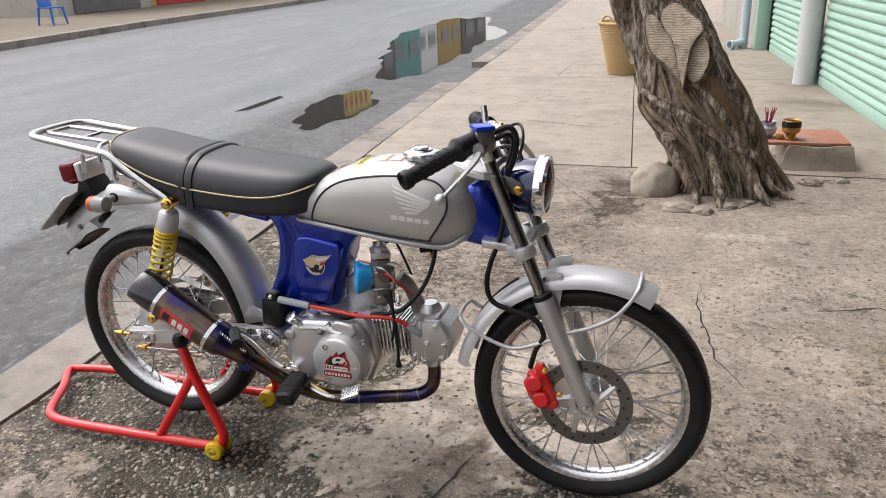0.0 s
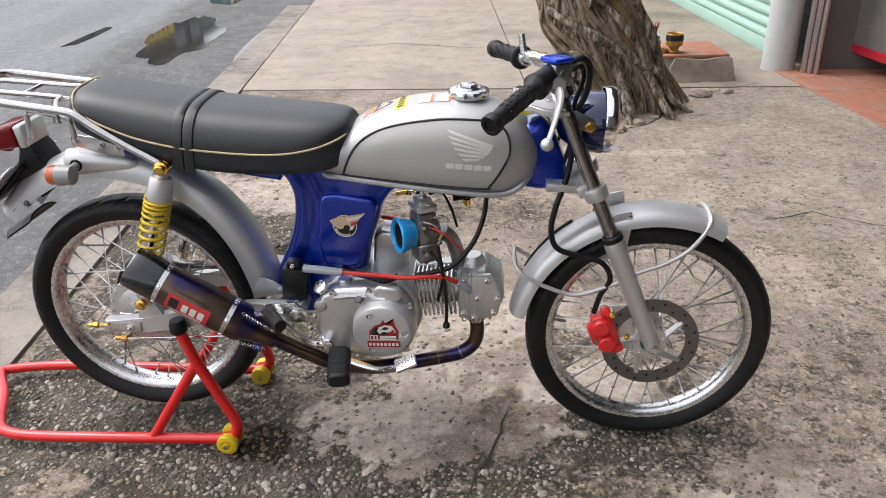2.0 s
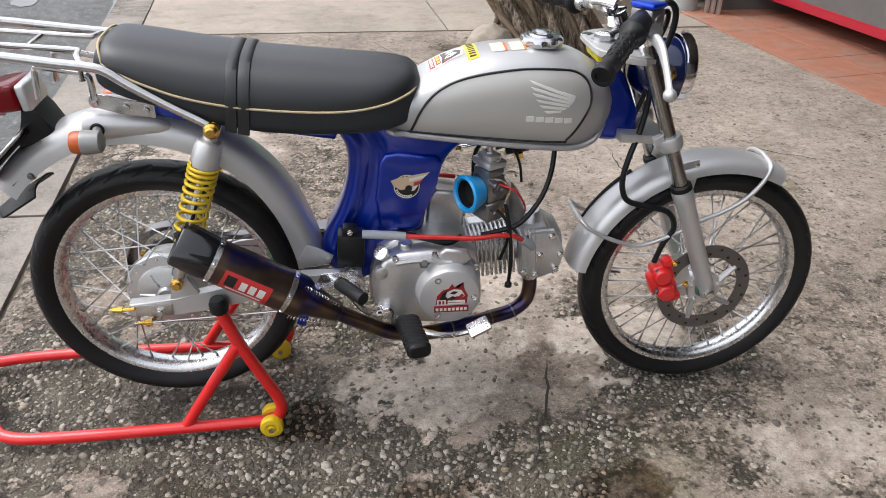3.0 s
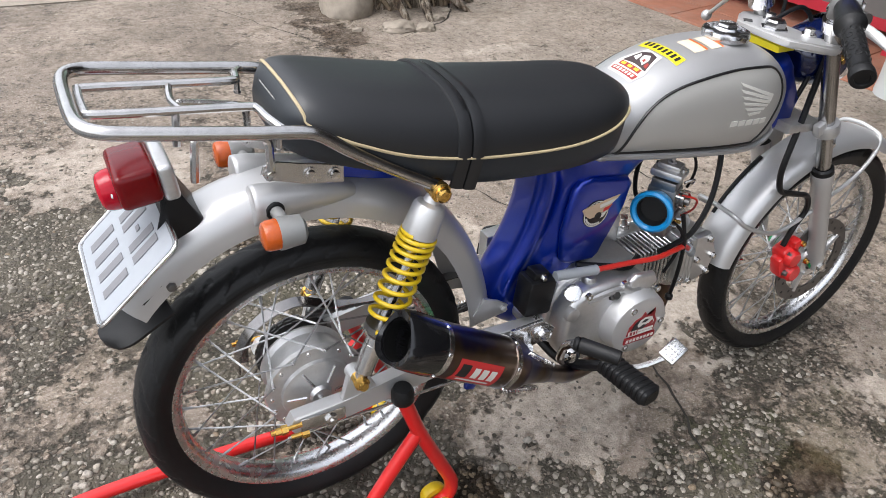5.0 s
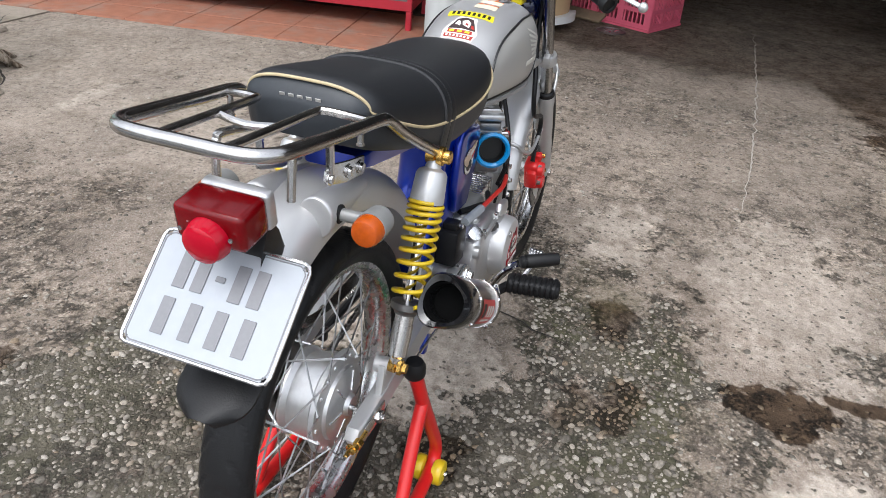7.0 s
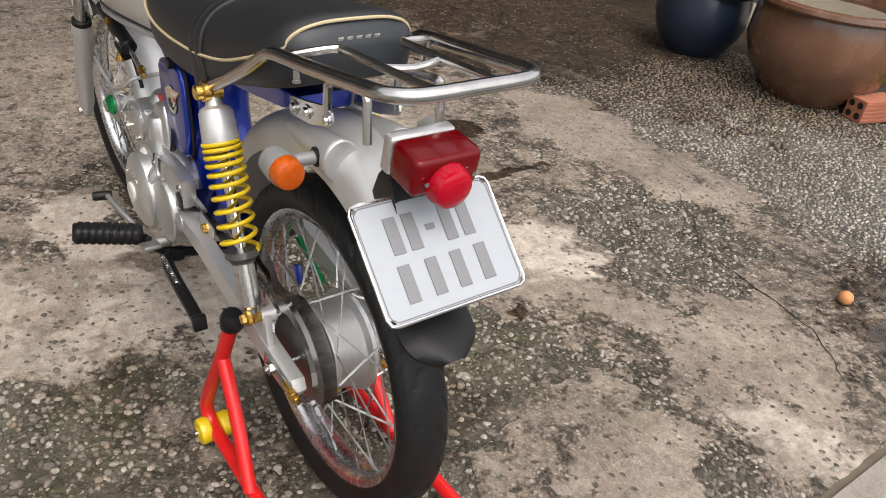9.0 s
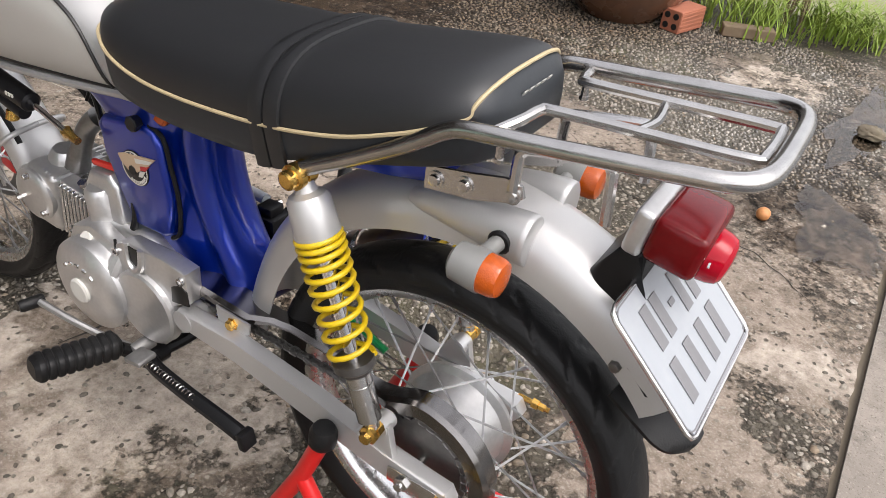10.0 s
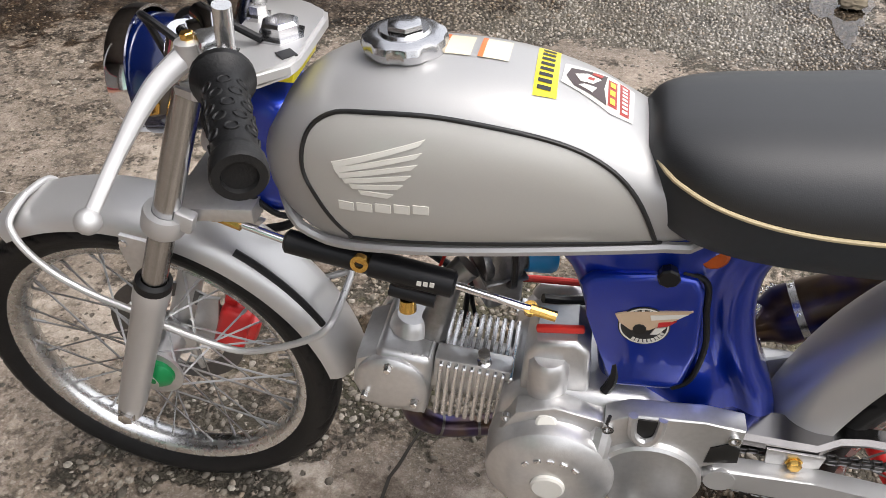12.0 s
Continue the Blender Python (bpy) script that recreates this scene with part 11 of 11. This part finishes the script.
def blades(c, n, rad, h, seed, width=0.006, lean=0.5):
    bm = bmesh.new()
    rng = random.Random(seed)
    for k in range(n):
        a, t = rng.uniform(0, 6.283), rad * rng.random() ** 0.6
        p = Vector((c[0] + math.cos(a) * t, c[1] + math.sin(a) * t, 0))
        hh = h * rng.uniform(0.5, 1.1)
        b = rng.uniform(0, 6.283)
        d = Vector((math.cos(b), math.sin(b), 0))
        s = Vector((-d.y, d.x, 0)) * width * rng.uniform(0.6, 1.2)
        prev = None
        for i in range(5):
            f = i / 4
            q = p + d * (lean * hh * f * f) + Vector((0, 0, hh * (f - 0.35 * lean * f * f)))
            w = s * (1 - f * 0.9)
            cur = (bm.verts.new(q - w), bm.verts.new(q + w))
            if prev:
                bm.faces.new((prev[0], prev[1], cur[1], cur[0]))
            prev = cur
    return bm


tagged(part("grass_clump", blades((0.62, -3.42), 460, 0.36, 0.30, 5, 0.004, 0.9), GRASS, None, "", 80), "bright green grass clump at the pavement's edge", "grass", kind="stuff")
tagged(part("grass_clump", blades((0.20, -3.55), 300, 0.24, 0.34, 8, 0.005, 1.1), GRASS, None, "", 80), "drooping bright green grass tuft", "grass", kind="stuff")
shrub = thing("potted_shrub", "thin bare-stemmed shrub with a few dark leaves", "plant", (0.55, -3.45, 0))
rng = random.Random(21)
for k in range(9):
    bm = bmesh.new()
    x, y = 0.50 + rng.uniform(-0.12, 0.12), -3.42 + rng.uniform(-0.1, 0.1)
    pts = [(x, y, 0)] + [(x + rng.uniform(-0.1, 0.12) * f, y + rng.uniform(-0.1, 0.1) * f, 0.75 * f) for f in (0.3, 0.6, 1.0)]
    tube(bm, pts, [0.008, 0.006, 0.003], 6, 4)
    part("stem", bm, WOOD, shrub)
for k in range(40):
    bm = bmesh.new()
    p = Vector((0.72 + rng.uniform(-0.35, 0.25), -3.25 + rng.uniform(-0.3, 0.2), rng.uniform(0.42, 0.85)))
    d = Vector((rng.uniform(-1, 1), rng.uniform(-1, 1), rng.uniform(-0.9, 0.1))).normalized()
    s = d.cross(Vector((0, 0, 1))).normalized() * 0.018
    L = rng.uniform(0.06, 0.11)
    vs = [bm.verts.new(p), bm.verts.new(p + d * L * 0.4 + s), bm.verts.new(p + d * L), bm.verts.new(p + d * L * 0.4 - s), bm.verts.new(p + d * L * 0.45 + Vector((0, 0, 0.006)))]
    for i in range(4):
        bm.faces.new((vs[i], vs[(i + 1) % 4], vs[4]))
    part("leaf", bm, shade("dark_leaf", (0.04, 0.09, 0.02), 0.5) if k == 0 else bpy.data.materials["dark_leaf"], shrub)
bm = bmesh.new()
bmesh.ops.create_icosphere(bm, subdivisions=2, radius=0.021, matrix=Matrix.Translation((0.13, -1.495, 0.018)))
tagged(part("fallen_fruit", bm, shade("bruised_fruit_skin", (0.62, 0.27, 0.10), 0.5, 0, 0, 0.3, 60, 0.3, 200, 0.5, 45, (0.30, 0.14, 0.06))), "small orange fruit lying on the concrete", "fruit")
stone("loose_stone", (-0.05, -2.35, 0.02), (0.05, 0.04, 0.03), EARTH, "small dark stone on the wet concrete", 14.0, "stone", "loose stones by the kerb")

# ---- far side of the road ----
chair = thing("plastic_chair", "blue plastic chair across the road", "chair", (-14.5, 14.9, 0.05))
for sx in (-1, 1):
    for sy in (-1, 1):
        bm = bmesh.new()
        tube(bm, [(-14.5 + sx * 0.24, 14.9 + sy * 0.24, 0.05), (-14.5 + sx * 0.2, 14.9 + sy * 0.2, 0.47)], [0.025, 0.035], 6, smooth=False)
        part("leg", bm, CHAIR_BLUE, chair)
bm = bmesh.new()
box(bm, (-14.5, 14.9, 0.48), (0.46, 0.46, 0.04), None, 0.015, 2)
part("seat", bm, CHAIR_BLUE, chair)
bm = bmesh.new()
box(bm, (-14.7, 14.9, 0.72), (0.04, 0.44, 0.45), turn(0, -10, 0), 0.015, 2)
part("backrest", bm, CHAIR_BLUE, chair)


def shopfront(y0, w, h, wall, sign, door, label):
    """A house front across the road: wall, doorway, signboards, windows and roof edge."""
    x = interp(y0, [(10, -17.0), (27, -18.5), (60, -22)])
    root = thing("far_house", label, "house", (x, y0 + w / 2, 0), group="houses across the road")
    pieces = [("wall", (x - 2, y0 + w / 2, h / 2), (4, w - 0.05, h), wall), ("shutter", (x + 0.03, y0 + w * 0.5, 1.35), (0.10, w * 0.7, 2.6), door), ("roof_edge", (x + 0.25, y0 + w / 2, h + 0.08), (0.9, w, 0.16), WALL)]
    levels = int(h // 3)
    for k in range(1, levels + 1):
        zz = 3.3 * k
        if zz + 0.6 < h and sign is not None:
            pieces.append(("signboard", (x + 0.12, y0 + w * 0.5, zz + 0.3), (0.16, w * 0.86, 1.5), sign))
        if zz + 2.4 < h:
            pieces.append(("window", (x + 0.02, y0 + w * 0.3, zz + 1.9), (0.08, w * 0.3, 1.2), NAVY_POT))
            pieces.append(("window", (x + 0.02, y0 + w * 0.75, zz + 1.9), (0.08, w * 0.3, 1.2), NAVY_POT))
    for nm, c, s, mt in pieces:
        bm = bmesh.new()
        box(bm, c, s, None, 0.02, 1)
        part(nm, bm, mt, root)
        if nm == "signboard":
            for k in range(int(w / 0.9)):
                bm = bmesh.new()
                box(bm, (x + 0.215, y0 + w * 0.14 + k * w * 0.75 / int(w / 0.9), c[2]), (0.02, 0.4, 0.8), None)
                part("sign_bar", bm, STICKER_RED if sign is not STICKER_RED else STICKER_WHITE, root)


TEAL = shade("teal_wall_paint", (0.16, 0.42, 0.40), 0.7, 0, 0, 0.1, 3, 0, 300, 0.3, 1.5, (0.10, 0.22, 0.2))
OCHRE = shade("ochre_wall_paint", (0.50, 0.34, 0.10), 0.7, 0, 0, 0.1, 3, 0, 300, 0.3, 1.5, (0.3, 0.2, 0.1))
rowspec = [(18.5, 4.5, 3.6, WALL, STICKER_YELLOW, DARK_WALL, "low ochre-signed house front"), (23.2, 4.2, 6.0, OCHRE, None, CABINET_RED, "ochre two-storey house front"),
           (27.6, 4.6, 4.2, WALL, None, DARK_WALL, "grey single-storey house front"), (32.4, 5.0, 8.4, DARK_WALL, None, DARK_WALL, "dark three-storey house front"),
           (37.6, 4.4, 9.5, DARK_WALL, None, MINT, "dark three-storey house front"), (42.2, 5.0, 9.0, DARK_WALL, STICKER_YELLOW, DARK_WALL, "dark three-storey house front with yellow signs"),
           (47.4, 6.0, 9.6, DARK_WALL, None, CABINET_RED, "dark house front with a red door"), (53.8, 7.0, 9.2, TEAL, None, DARK_WALL, "teal three-storey house front"), (61.0, 6.0, 9.4, WHITE, None, DARK_WALL, "white three-storey house front"),
           (67.2, 7.0, 9.0, OCHRE, None, DARK_WALL, "ochre three-storey house front"), (74.5, 9.0, 9.5, DARK_WALL, None, DARK_WALL, "dark far house front")]
for spec in rowspec:
    shopfront(*spec)

# ---- cracks in the slabs, filled with dark soil ----
SOIL = shade("dark_soil", (0.035, 0.030, 0.024), 0.95, 0, 0, 0.3, 60)
LIME = shade("lime_dust", (0.50, 0.46, 0.40), 0.9, 0, 0, 0.35, 60)
def crack(pts, width, seed, fill=None):
    bm = bmesh.new()
    dense = []
    for a, b in zip(pts, pts[1:]):
        n = max(3, int((Vector(b) - Vector(a)).length / 0.03))
        dense += [Vector(a).lerp(Vector(b), i / n) for i in range(n)]
    dense.append(Vector(pts[-1]))
    left, right = [], []
    for i, p in enumerate(dense):
        d = (dense[min(i + 1, len(dense) - 1)] - dense[max(i - 1, 0)]).normalized()
        s = Vector((-d.y, d.x))
        j = Vector((noise.noise((p.x * 14, p.y * 14, seed)), noise.noise((p.x * 14, p.y * 14, seed + 9)))) * 0.018
        w = width * (0.35 + 0.9 * abs(noise.noise((p.x * 22, p.y * 22, seed + 3)))) * min(1, 4 * min(i, len(dense) - 1 - i) / len(dense) + 0.15)
        q = p + j
        up = 0.0022 + float(rise_at(q.x, q.y))
        left.append(bm.verts.new((q.x + s.x * w, q.y + s.y * w, up)))
        right.append(bm.verts.new((q.x - s.x * w, q.y - s.y * w, up)))
    for i in range(len(dense) - 1):
        bm.faces.new((left[i], left[i + 1], right[i + 1], right[i]))
    part("crack", bm, fill or SOIL, pave)


for pts, w, sd in (([(1.73, 1.38), (1.72, 1.18), (1.76, 0.94), (1.79, 0.76), (1.88, 0.58)], 0.005, 1.0), ([(1.173, 0.05), (1.149, -0.092), (1.106, -0.196), (1.08, -0.3)], 0.006, 2.0),
                   ([(1.15, 1.02), (1.20, 0.86), (1.26, 0.67)], 0.003, 5.0), ([(0.774, 3.025), (1.0, 2.6), (1.214, 2.234), (1.554, 2.211)], 0.004, 6.0),
                   ([(1.56, 2.25), (1.66, 2.30), (1.9, 2.42), (2.2, 2.95), (2.5, 3.15), (2.75, 3.3)], 0.009, 7.0), ([(2.1, 1.2), (2.35, 1.3), (2.6, 1.15)], 0.005, 8.0), ([(-0.2, 4.4), (0.3, 4.55), (0.9, 4.35), (1.2, 4.6)], 0.006, 9.0), ([(0.1, 8.0), (0.1, 6.97)], 0.01, 10.0), ([(0.1, 8.0), (1.1, 8.05)], 0.01, 11.0), ([(-0.6, 5.4), (0.0, 5.2), (0.35, 5.9)], 0.005, 12.0), ([(1.6, 4.1), (2.0, 4.9), (2.1, 6.0)], 0.005, 13.0), ([(-0.1, -1.15), (0.1, -1.3), (0.5, -1.35), (0.8, -1.6)], 0.005, 16.0)):
    crack(pts, w, sd)
crack([(5.2, -0.67), (4.0, -0.71), (3.26, -0.72), (2.5, -0.71), (2.1, -0.69)], 0.006, 18.0, LIME)
